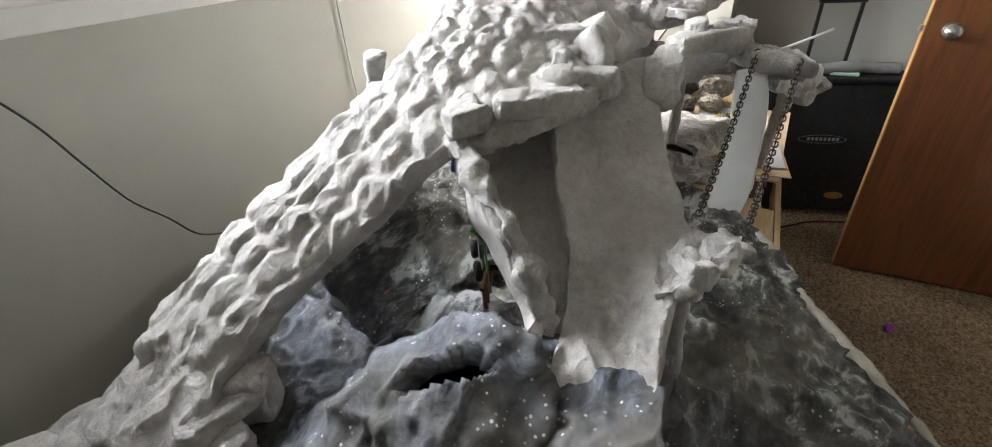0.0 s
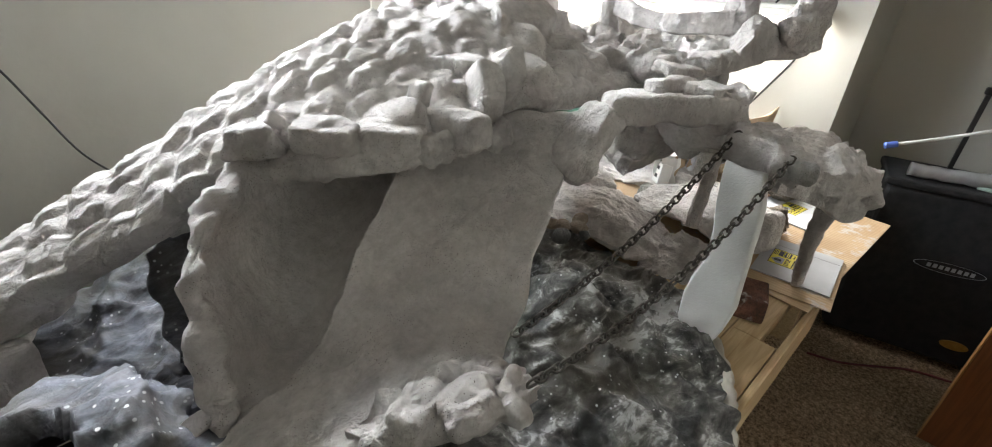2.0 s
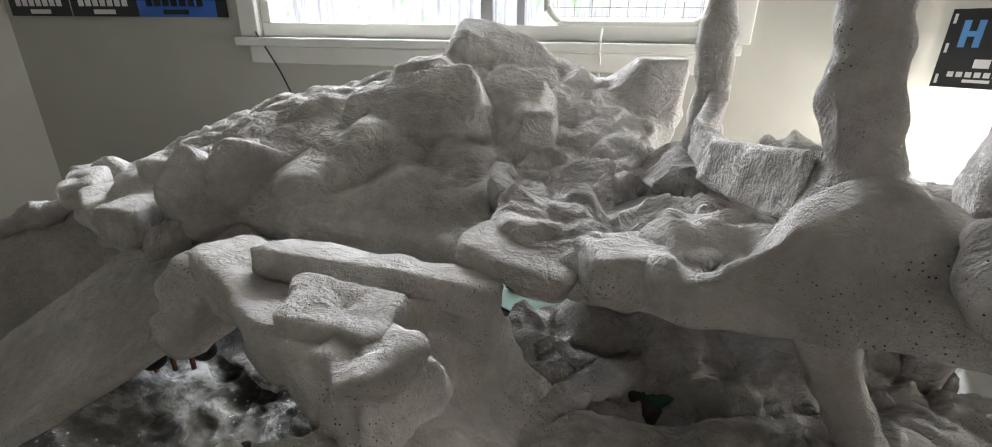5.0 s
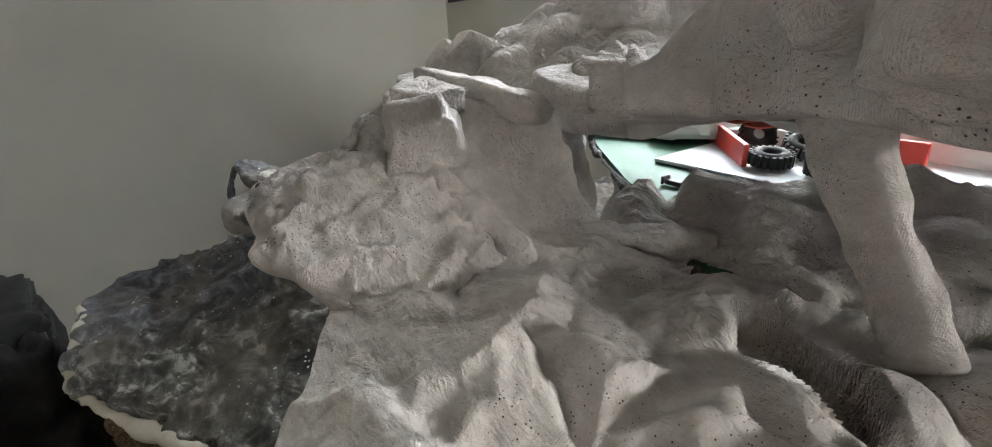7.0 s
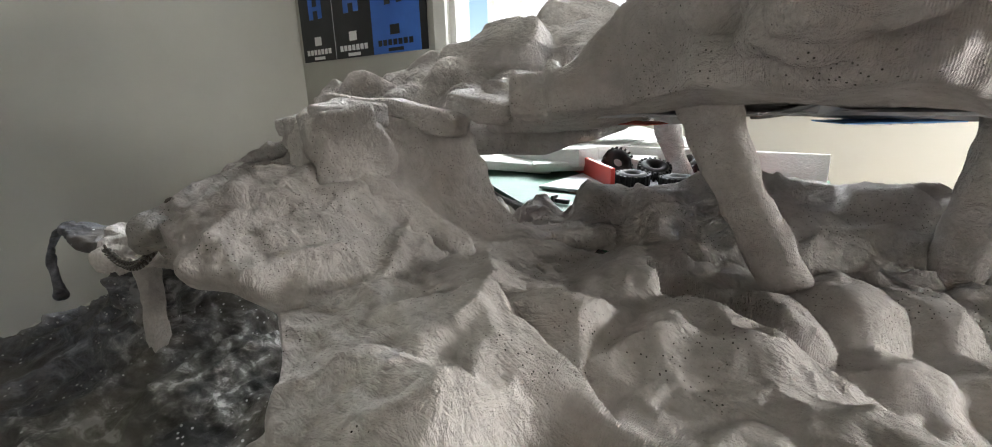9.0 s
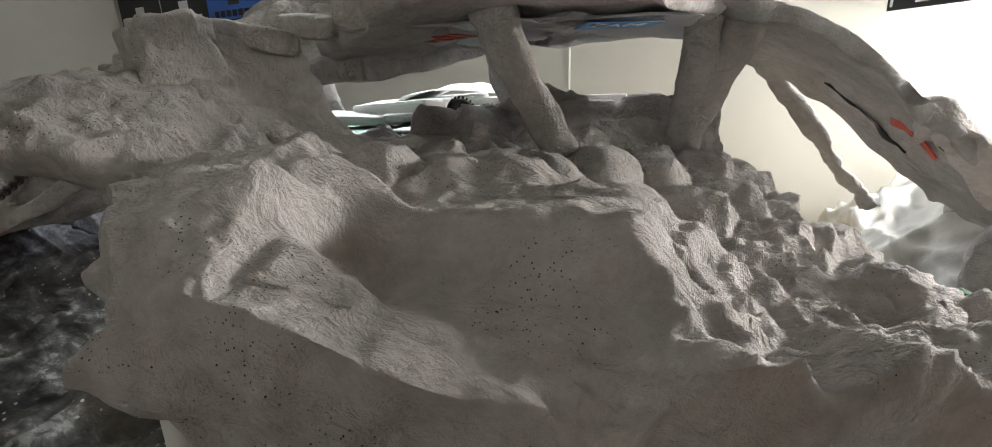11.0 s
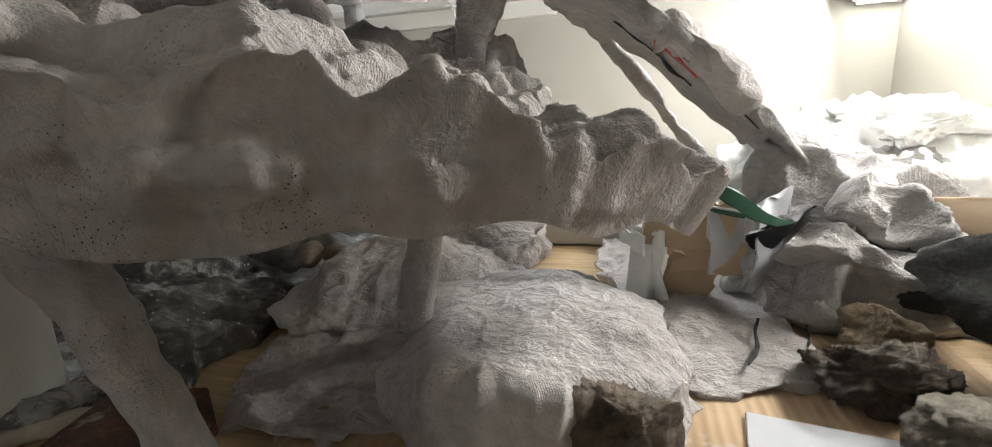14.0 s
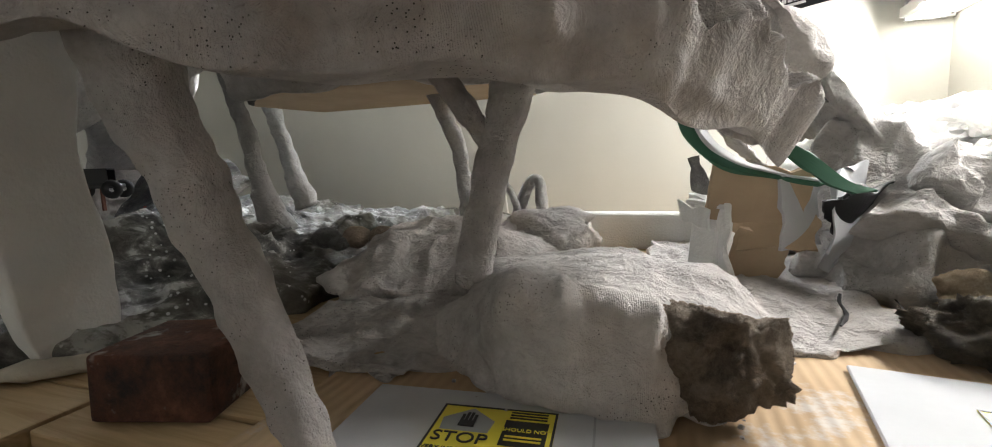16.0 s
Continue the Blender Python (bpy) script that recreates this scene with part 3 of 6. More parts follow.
def build_window():
    w = thing("window_1", (-0.78, 0.0, WZ0), "white aluminium sliding window with painted sill", "window", kind="structure")
    part("window_sill", join(box(-1.60, 0.004, -0.055, 0.0, 1.315, 1.343, 0.006), box(-1.57, -0.02, -0.02, 0.0, 1.26, 1.314, 0.004)), TRIM, w, "white painted wooden sill")
    fr = join(
        box(WX0, WX1, 0.01, 0.10, WZ0, WZ0 + 0.045, 0.004),
        box(WX0, WX1, 0.01, 0.10, WZ1 - 0.04, WZ1, 0.004),
        box(WX0, WX0 + 0.035, 0.01, 0.10, WZ0 + 0.045, WZ1 - 0.04, 0.004),
        box(WX1 - 0.035, WX1, 0.01, 0.10, WZ0 + 0.045, WZ1 - 0.04, 0.004))
    part("window_frame", fr, TRIM, w)
    part("casing", join(box(-1.60, WX0, -0.018, 0.0, 1.345, 2.22, 0.004), box(WX1, 0.03, -0.018, 0.0, 1.345, 2.22, 0.004), box(-1.60, 0.03, -0.020, 0.0, 2.222, 2.30, 0.004)), TRIM, w)
    part("mullion", box(-0.748, -0.708, 0.02, 0.08, WZ0 + 0.046, WZ1 - 0.041, 0.004), ALUM, w, "grey aluminium meeting rail")
    part("mullion", box(-0.635, -0.610, 0.03, 0.07, WZ0 + 0.046, WZ1 - 0.041, 0.003), ALUM, w, "grey aluminium sash edge")
    for x0, x1 in ((WX0 + 0.036, -0.749), (-0.707, -0.636), (-0.609, WX1 - 0.036)):
        p = part("pane", box(x0, x1, 0.048, 0.052, WZ0 + 0.046, WZ1 - 0.041), GLASS, w, "clear window glass")
        p.visible_shadow = False


build_window()


def build_fan():
    """A rounded white wire guard that stands on the sill behind the right-hand sash."""
    f = thing("box_fan", (-0.32, 0.02, WZ0 + 0.05), "white box fan with wire guard standing in the window", "fan")
    x0, x1, z0, z1, r = -0.54, -0.07, 1.395, 1.90, 0.07
    pts = []
    for cx, cz, a0 in ((x1 - r, z1 - r, 0), (x0 + r, z1 - r, 90), (x0 + r, z0 + r, 180), (x1 - r, z0 + r, 270)):
        for k in range(5):
            a = radians(a0 + k * 22.5)
            pts.append((cx + r * math.cos(a), 0.02, cz + r * math.sin(a)))
    pts.append(pts[0])
    part("frame", tube(pts, 0.011, 8, 90), TRIM, f, "white rounded plastic rim", smooth=True)
    for i in range(9):
        x = x0 + 0.03 + i * (x1 - x0 - 0.06) / 8
        part("wire", box(x - 0.0013, x + 0.0013, 0.024, 0.0266, z0 + 0.012, z1 - 0.012), TRIM, f)
    for i in range(20):
        z = z0 + 0.02 + i * 0.0245
        part("wire", box(x0 + 0.012, x1 - 0.012, 0.0266, 0.0286, z - 0.0011, z + 0.0011), TRIM, f)


build_fan()


# board tone, leaves and daylight brightness are all emitted; nothing lights these boards
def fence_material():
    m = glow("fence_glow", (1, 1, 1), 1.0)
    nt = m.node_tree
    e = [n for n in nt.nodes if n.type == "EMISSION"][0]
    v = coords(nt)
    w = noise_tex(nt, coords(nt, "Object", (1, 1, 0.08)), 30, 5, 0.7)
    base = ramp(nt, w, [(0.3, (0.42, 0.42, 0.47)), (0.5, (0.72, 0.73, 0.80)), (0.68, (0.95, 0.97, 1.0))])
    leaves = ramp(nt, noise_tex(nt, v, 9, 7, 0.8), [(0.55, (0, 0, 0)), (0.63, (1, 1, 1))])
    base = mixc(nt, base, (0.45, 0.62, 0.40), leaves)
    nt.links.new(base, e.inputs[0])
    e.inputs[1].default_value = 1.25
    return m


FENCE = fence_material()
fence = thing("fence", (-0.78, 1.62, 0), "weathered grey board fence outside the window, glowing with painted-in daylight", "fence", kind="structure")
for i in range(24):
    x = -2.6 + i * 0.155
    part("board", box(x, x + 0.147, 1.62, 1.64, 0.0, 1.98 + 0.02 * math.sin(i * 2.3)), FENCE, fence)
structure("ground", box(-6, 5, 0.14, 9, -0.3, -0.2), two_tone("soil", (0.12, 0.10, 0.08), (0.2, 0.17, 0.13), 4), "bare soil outside the window", "ground")

# ---- banners ----


def banner(name, a, b, z0, z1, label, cells, tilt=0.0):
    """A printed cloth sheet between two upright edges; cells: (from, to, low, high, material) in parts of its width and height."""
    a, b = Vector((*a, z0)), Vector((*b, z0))
    e = thing(name, a, label, "banner")
    d = (b - a).normalized()
    n = d.cross(Vector((0, 0, 1)))
    L, Hh = (b - a).length, z1 - z0
    fr = Matrix((d, Vector((0, 0, 1)), n)).transposed().to_4x4()
    fr.translation = a
    # local: x along, y up, z towards the room

    def cell(nm, u0, u1, v0, v1, off, material, lab=""):
        bm = box(u0 * L, u1 * L, v0 * Hh, v1 * Hh, off, off + 0.0015)
        bm.transform(fr)
        return part(nm, bm, material, e, lab)

    cell("cloth", 0, 1, 0, 1, 0.004, BANNER, "black printed cloth")
    for nm, u0, u1, v0, v1, k, material in cells:
        cell(nm, u0, u1, v0, v1, 0.0055 + 0.0016 * k, material)
    return e, fr, L, Hh


def print_marks(u, wide, v, tall, k, material):
    """A round badge over a word-sized row of bars and a smaller one under it."""
    out = [("badge", u - 0.12 * wide, u + 0.12 * wide, v + 0.30 * tall, v + 0.58 * tall, k, material)]
    for i in range(7):
        out.append(("bar", u + wide * (-0.46 + i * 0.135), u + wide * (-0.46 + i * 0.135 + 0.095), v, v + 0.17 * tall, k, material))
    out.append(("bar", u - 0.2 * wide, u + 0.2 * wide, v - 0.17 * tall, v - 0.07 * tall, k, material))
    return out


def h_marks(u, wide, v, tall, k, material):
    return [("bar", u - wide / 2, u - wide * 0.18, v, v + tall, k, material), ("bar", u + wide * 0.18, u + wide / 2, v, v + tall, k, material), ("bar", u - wide * 0.18, u + wide * 0.18, v + tall * 0.4, v + tall * 0.6, k, material)]


def three_panel(name, a, b, z0, z1, label):
    cells = [("panel", 0.62, 0.955, 0.0, 1.0, 0, BLUE_PRINT), ("seam", 0.305, 0.309, 0, 1, 0, GREY_INK)]
    for u in (0.155, 0.465):
        cells += print_marks(u, 0.25, 0.10, 0.45, 1, WHITE_INK) + h_marks(u, 0.12, 0.62, 0.3, 1, BLUE_PRINT)
    cells += print_marks(0.785, 0.27, 0.10, 0.45, 1, INK) + h_marks(0.785, 0.12, 0.62, 0.3, 1, INK)
    return banner(name, a, b, z0, z1, label, cells)


three_panel("trail_banner", (-2.64, -0.004), (-1.645, -0.004), 1.405, 1.75, "black and blue printed banner hung flat beside the window")
three_panel("trail_banner", (0.056, -0.004), (0.75, -0.004), 1.482, 1.72, "black and blue printed banner hung above another banner")
ev_cells = [
    ("panel", 0.165, 0.835, 0.60, 0.93, 0, BLUE_LIGHT), ("panel", 0.31, 0.64, 0.03, 0.50, 0, BLUE_LIGHT)]
ev_cells += h_marks(0.085, 0.07, 0.52, 0.34, 0, BLUE_LIGHT) + h_marks(0.915, 0.07, 0.52, 0.34, 0, BLUE_LIGHT)
ev_cells += print_marks(0.15, 0.22, 0.14, 0.40, 0, WHITE_INK) + print_marks(0.84, 0.22, 0.14, 0.40, 0, WHITE_INK) + print_marks(0.475, 0.24, 0.14, 0.40, 1, INK)
ev_cells += [("bar", 0.22 + i * 0.042, 0.22 + i * 0.042 + 0.031, 0.67, 0.86, 1, INK) for i in range(9)]
ev_cells += [("tape", 0.012, 0.022, v, v + 0.12, 1, WHITE_INK) for v in (0.05, 0.45, 0.82)] + [("tape", 0.978, 0.988, v, v + 0.12, 1, WHITE_INK) for v in (0.1, 0.8)]
ev, ev_fr, ev_l, ev_h = banner("event_banner", (0.48, -0.012), (0.915, -0.375), 1.252, 1.435, "black and blue event banner stretched across the room corner", ev_cells)
lettering("2022", ev_fr @ Matrix.Translation((0.71 * ev_l, 0.765 * ev_h, 0.0095)), 0.05, INK, ev)
lettering("PRESENTED BY", ev_fr @ Matrix.Translation((0.5 * ev_l, 0.55 * ev_h, 0.0078)), 0.018, BLUE_LIGHT, ev)
pic = thing("picture", (XL + 0.01, -0.95, 1.63), "dark framed picture hung high on the side wall", "picture")
part("frame", join(box(XL, XL + 0.02, -1.20, -0.84, 1.635, 1.655, 0.003), box(XL, XL + 0.02, -0.86, -0.84, 1.655, 2.0, 0.003), box(XL, XL + 0.02, -1.20, -1.18, 1.655, 2.0, 0.003)), BLACK_PLASTIC, pic)
part("print", box(XL, XL + 0.008, -1.18, -0.86, 1.655, 2.0), BANNER, pic)

# ---- tube lamp ----
lamp = thing("tube_lamp", (0.87, -0.55, 1.235), "long white lit shop lamp hung along the wall", "lamp")
part("housing", join(box(0.815, 0.915, -1.09, -0.02, 1.228, 1.248, 0.003), box(0.80, 0.822, -1.09, -0.02, 1.208, 1.235, 0.003), box(0.906, 0.928, -1.09, -0.02, 1.208, 1.235, 0.003)), TRIM, lamp, "white sheet-metal housing")
for y0 in (-1.09, -0.026):
    part("end_cap", box(0.81, 0.922, y0 - 0.004, y0 + 0.006, 1.198, 1.249, 0.002), ALUM, lamp)
for x in (0.845, 0.885):
    bm = tube([(x, -1.075, 1.211), (x, -0.55, 1.211), (x, -0.04, 1.211)], 0.011, 10, 12)
    part("tube", bm, TUBE_GLOW, lamp, "lit fluorescent tube", True)
part("cord_loop", tube([(0.88, -0.90, 1.25), (0.88, -0.93, 1.278), (0.88, -0.97, 1.28), (0.88, -1.0, 1.25)], 0.004, 8, 30), BLACK_PLASTIC, lamp, smooth=True)
part("cord", tube([(0.915, -1.02, 1.2), (0.922, -1.03, 1.14), (0.922, -1.02, 1.06), (0.922, -0.96, 0.95), (0.922, -0.9, 0.85)], 0.0045, 8, 40), BLACK_PLASTIC, lamp, "black power cord", True)

# ---- wires on the window wall ----
wire = mesh_object("black_cable", tube([(-1.53, -0.03, 1.36), (-1.44, -0.06, 1.25), (-1.395, -0.075, 1.18), (-1.352, -0.085, 1.10), (-1.315, -0.09, 1.0), (-1.273, -0.10, 0.892), (-1.215, -0.10, 0.81), (-1.165, -0.09, 0.73), (-1.10, -0.06, 0.68), (-1.02, -0.03, 0.64)], 0.0028, 8, 90), BLACK_PLASTIC, smooth=True)
tagged(wire, "thin black cable hanging down along the painted wall", "cable")
wire = mesh_object("white_cord", tube([(-0.37, -0.03, 1.38), (-0.372, -0.06, 1.33), (-0.37, -0.012, 1.25), (-0.37, -0.010, 0.86), (-0.35, -0.02, 0.66)], 0.003, 8, 60), TRIM, smooth=True)
tagged(wire, "white power cord hanging from the window fan", "cable")

# ---- door ----
door = thing("door_1", (0.59, -2.3, ZF), "open brown veneered flush door with brass knob", "door", kind="structure")
part("leaf", box(0.580, 0.616, -2.65, -1.886, ZF + 0.012, 1.97, 0.002), DOOR, door, "brown wood veneer")
part("edge_strip", box(0.5795, 0.6165, -1.8855, -1.882, ZF + 0.012, 1.97), DOOR_EDGE, door, "pale raw wood edge")
kn = disc(0.026, 0.012, 24)
kn.transform(pose(0.576, -1.955, 0.99, 0, 90, 0))
part("rose", kn, STEEL, door)
kb = bmesh.new()
bmesh.ops.create_uvsphere(kb, u_segments=24, v_segments=16, radius=0.028)
kb.transform(pose(0.536, -1.955, 0.99) @ Matrix.Diagonal((0.85, 1, 1, 1)))
kb2 = disc(0.012, 0.04, 16)
kb2.transform(pose(0.559, -1.955, 0.99, 0, 90, 0))
part("knob", join(kb, kb2), STEEL, door, "brushed metal door knob", True)
part("latch", box(0.589, 0.606, -1.882, -1.870, 0.98, 1.003, 0.002), STEEL, door)

# ---- table ----
ZT = 0.632  # bench top
table = thing("table", (-0.6, -0.8, ZF), "low wooden workbench of plywood and pine boards", "table")
part("top", box(-1.08, 0.90, -1.40, -0.02, ZT - 0.023, ZT, 0.002), PINE, table, "plywood sheet")
part("front_board", box(-1.08, -0.30, -1.50, -1.402, ZT - 0.036, ZT, 0.003), PINE, table, "pine board")
part("front_board", box(-0.298, 0.60, -1.465, -1.402, ZT - 0.036, ZT - 0.002, 0.003), PINE, table, "pine board")
part("rail", box(-1.08, -0.02, -1.518, -1.502, ZT - 0.1, ZT, 0.003), PINE, table, "pine rail")
for x in (-1.0, -0.1, 0.8):
    for y in (-1.35, -0.1):
        part("leg", box(x - 0.045, x + 0.045, y - 0.045, y + 0.045, ZF, ZT - 0.024, 0.004), PINE, table)

crate = thing("black_crate", (-1.36, -1.2, ZF), "black plastic storage crate holding up the terrain", "crate")
part("body", box(-1.62, -1.14, -1.50, -0.78, ZF, 0.585, 0.015, 3), BLACK_PLASTIC, crate)
part("lid", box(-1.635, -1.125, -1.515, -0.765, 0.586, 0.618, 0.010, 3), BLACK_PLASTIC, crate)

# ---- painted ground of the course ----
HUMPS = ((-1.42, -1.07, 0.265, 0.19), (-1.26, -1.22, 0.13, 0.16), (-1.15, -0.40, 0.10, 0.22), (-0.84, -0.72, 0.08, 0.18), (-0.62, -1.10, 0.10, 0.15), (-0.52, -0.66, 0.08, 0.16), (-0.90, -1.28, 0.04, 0.2), (-1.60, -0.40, 0.05, 0.25))


def ground_z(x, y):
    z = 0.655
    for hx, hy, h, r in HUMPS:
        z += h * math.exp(-((x - hx) ** 2 + (y - hy) ** 2) / (r * r))
    return z


def painted_relief(p, u, v):
    r = folds((p[0] * 1.3, p[1] * 0.6, p[2]), 5.0, 3.1)
    calm = 0.75 + 0.25 * smooth_step(-1.45, -1.05, p[1])
    return calm * (0.032 * r - 0.012 + (0.008 + 0.012 * smooth_step(-1.25, -1.05, p[0])) * facets(p, 0.13, 2.0) + 0.010 * folds((p[0] * 0.7, p[1] * 1.5, p[2]), 13, 5.0) + 0.003 * folds(p, 30, 7.0) + 0.004 * fbm(p, 26, 4, 1.7))


course = thing("painted_terrain", (-1.0, -0.8, ZT), "black painted papier-mache terrain with white spatter on a bench", "terrain")
g_rows = []
for i in range(9):
    a = i / 8
    x = -1.80 + a * 1.50
    yf = -1.78 + 0.27 * smooth_step(0.25, 0.8, a) + 0.22 * smooth_step(0.8, 1.0, a)
    yb = -0.46 + 0.40 * smooth_step(0.33, 0.55, a)
    line = []
    for j in range(9):
        px, py = x + 0.30 * (1 - a) * (j / 8) ** 3, yb + (yf - yb) * j / 8
        line.append((px, py, ground_z(px, py)))
    g_rows.append(line)
part("ground_skin", slab(g_rows, 260, 240, painted_relief, 0.03, 0.06, 0.02, 4.0, None, ((-1.415, -1.090, 0.064, 0.028, -62), (-1.283, -1.085, 0.055, 0.016, -104), (-1.340, -1.040, 0.030, 0.012, -70))), PAINTED, course, "glossy black skin with white dry-brushing", True)

rim = [(row[8][0], row[8][1] - 0.004, row[8][2] - 0.012) for row in g_rows]
part("cut_edge", limb(rim, [0.013] * 9, 160, 12, 0.6, 0.008, 3.0, 0.6), CUT_FOAM, course, "cream cut foam edge", True)
side = [(p[0] - 0.004, p[1], p[2] - 0.012) for p in g_rows[0]]
part("cut_edge", limb(side, [0.013] * 9, 160, 12, 0.6, 0.008, 5.0, 0.6), CUT_FOAM, course, "cream cut foam edge", True)

part("bluff", block((-1.24, -1.275, 0.765), (0.085, 0.070, 0.085), 12.0, 4, 0, 25, 0.018), PAINTED, course, "steep black painted bluff with white spatter", True)

# ---- plaster mountain: cobbled ramp, summit, chute ----
mountain = thing("plaster_mountain", (-0.807, -0.876, 0.647), "grey plaster mountain with cobbled ramp, chute and crags", "model landscape")

# rocks moulded into the skin: x, y, half-length, half-width, turn, height, flatness of the top
RAMP_ROCKS = (
    (-1.10, -0.950, 0.045, 0.030, -40, 0.018, 0.75), (-0.95, -1.038, 0.055, 0.030, -30, 0.022, 0.70),
    (-0.80, -1.085, 0.028, 0.048, -20, 0.046, 0.70), (-0.73, -1.065, 0.046, 0.042, 10, 0.055, 0.45),
)
SUMMIT_ROCKS = (
    (-0.555, -0.915, 0.075, 0.050, 20, 0.031, 0.75), (-0.50, -0.730, 0.095, 0.050, 10, 0.031, 0.65), (-0.270, -0.690, 0.066, 0.052, 15, 0.072, 0.50),
    (-0.42, -0.895, 0.034, 0.055, 15, 0.037, -1.0), (-0.40, -1.060, 0.036, 0.032, 20, 0.022, 0.75), (-0.335, -0.985, 0.062, 0.045, -10, 0.019, 0.55),
    (-0.62, -1.000, 0.052, 0.046, 0, 0.026, 0.05), (-0.55, -1.035, 0.050, 0.040, 0, 0.022, 0.05), (-0.67, -0.930, 0.056, 0.050, 0, 0.025, 0.05),
    (-0.60, -0.850, 0.060, 0.046, 30, 0.021, 0.55), (-0.485, -0.985, 0.052, 0.050, 0, 0.021, 0.05), (-0.46, -0.825, 0.050, 0.038, -20, 0.019, 0.65), (-0.66, -1.045, 0.040, 0.040, 0, 0.021, 0.40),
)


def ramp_relief(p, u, v):
    k = smooth_step(0.50, 0.62, u)
    low = 1 - smooth_step(0.04, 0.20, u)
    a, b = u * 27 + 0.35 * nz(p, 7, 1.0), v * (5.2 + 2.2 * smooth_step(0.35, 0.6, u)) + 0.35 * nz(p, 7, 5.0)
    r = (0.0125 * dishes(a, b, 1.3) - 0.007) * (1 - 0.55 * k) * (1 - low)
    r += low * 0.03 * facets(p, 0.09, 6.1) + 0.012 * k * facets(p, 0.08, 3.7)
    r += (0.0025 + 0.003 * k) * facets(p, 0.034, 8.0) + 0.005 * (1 - k) * folds((p[0] + p[2], p[1] * 2.2, p[2]), 11, 4.0) + 0.003 * fbm(p, 24, 4, 0.4) + 0.006 * nz(p, 5, 2.0)
    return max(r, moulded(p, RAMP_ROCKS if u < 0.68 else SUMMIT_ROCKS, r) if u > 0.3 else r)


ramp_rows = [
    [(-1.630, -0.480, 0.690), (-1.634, -0.540, 0.717), (-1.626, -0.638, 0.718), (-1.617, -0.765, 0.695)],
    [(-1.466, -0.510, 0.832), (-1.482, -0.556, 0.862), (-1.490, -0.648, 0.864), (-1.500, -0.728, 0.832)],
    [(-1.176, -0.606, 1.020), (-1.225, -0.654, 1.038), (-1.268, -0.738, 1.010), (-1.308, -0.812, 0.963)],
    [(-0.908, -0.718, 1.182), (-0.970, -0.770, 1.198), (-1.042, -0.866, 1.165), (-1.130, -0.956, 1.107)],
    [(-0.717, -0.690, 1.272), (-0.765, -0.805, 1.270), (-0.821, -0.945, 1.226), (-0.896, -1.086, 1.132)],
    [(-0.510, -0.667, 1.330), (-0.557, -0.807, 1.310), (-0.621, -0.967, 1.240), (-0.706, -1.099, 1.150)],
    [(-0.361, -0.634, 1.300), (-0.389, -0.773, 1.270), (-0.452, -0.952, 1.210), (-0.516, -1.112, 1.155)],
    [(-0.192, -0.619, 1.245), (-0.239, -0.759, 1.230), (-0.302, -0.938, 1.190), (-0.365, -1.118, 1.155)],
]
part("cobbled_ramp", slab(ramp_rows, 280, 130, ramp_relief, 0.05, 0.03, 0.012, 1.0, None, (), 0.012), PLASTER, mountain, "grey plaster moulded into rounded cobbles", True)
for at, half, turn, tilt in (
    ((-0.802, -0.985, 1.204), (0.064, 0.024, 0.014), -70, 0), ((-0.824, -0.990, 1.176), (0.062, 0.026, 0.015), -68, 2), ((-0.872, -0.930, 1.180), (0.032, 0.026, 0.026), -30, 12),
    ((-0.958, -0.925, 1.150), (0.026, 0.020, 0.018), -45, -8), ((-1.042, -1.033, 1.140), (0.044, 0.024, 0.020), -50, 3), ((-0.899, -1.040, 1.172), (0.017, 0.014, 0.026), 20, 15),
    ((-0.872, -1.092, 1.135), (0.052, 0.026, 0.026), -80, -4), ((-0.965, -1.070, 1.130), (0.042, 0.022, 0.020), -35, 5), ((-1.115, -0.965, 1.132), (0.034, 0.026, 0.022), -40, -8),
):
    part("edge_rock", block(at, half, at[0] * 17, tilt, tilt * 0.6, turn, 0.006), PLASTER, mountain, "", True)
foot_rows = [
    [(-1.95, -0.34, 0.640), (-1.95, -0.48, 0.650), (-1.95, -0.64, 0.645), (-1.95, -0.84, 0.640)],
    [(-1.74, -0.36, 0.655), (-1.76, -0.48, 0.680), (-1.76, -0.62, 0.680), (-1.74, -0.84, 0.655)],
    [(-1.62, -0.38, 0.685), (-1.64, -0.50, 0.715), (-1.64, -0.62, 0.715), (-1.60, -0.80, 0.685)],
    [(-1.50, -0.40, 0.720), (-1.52, -0.50, 0.745), (-1.53, -0.60, 0.745), (-1.52, -0.76, 0.700)],
]
part("foot", slab(foot_rows, 90, 100, lambda p, u, v: 0.022 * facets(p, 0.10, 2.7) + 0.010 * facets(p, 0.045, 1.7) + 0.004 * fbm(p, 26, 4), 0.05, 0.03, 0.03, 31.0), PLASTER_PALE, mountain, "stepped pale plaster rock at the foot of the ramp", True)
for at, half, turn, tilt in (((-1.425, -0.585, 0.822), (0.068, 0.128, 0.020), -6, -18), ((-1.490, -0.625, 0.772), (0.066, 0.135, 0.021), -20, -12), ((-1.560, -0.630, 0.732), (0.066, 0.150, 0.019), -12, -10), ((-1.630, -0.620, 0.698), (0.066, 0.165, 0.019), -6, -8), ((-1.70, -0.60, 0.672), (0.066, 0.16, 0.019), 6, -5), ((-1.475, -0.725, 0.760), (0.035, 0.035, 0.050), 30, 0), ((-1.74, -0.44, 0.665), (0.07, 0.09, 0.03), -20, 4)):
    part("foot_slab", block(at, half, at[0] * 31, 0, tilt, turn, 0.007), PLASTER, mountain, "", True)


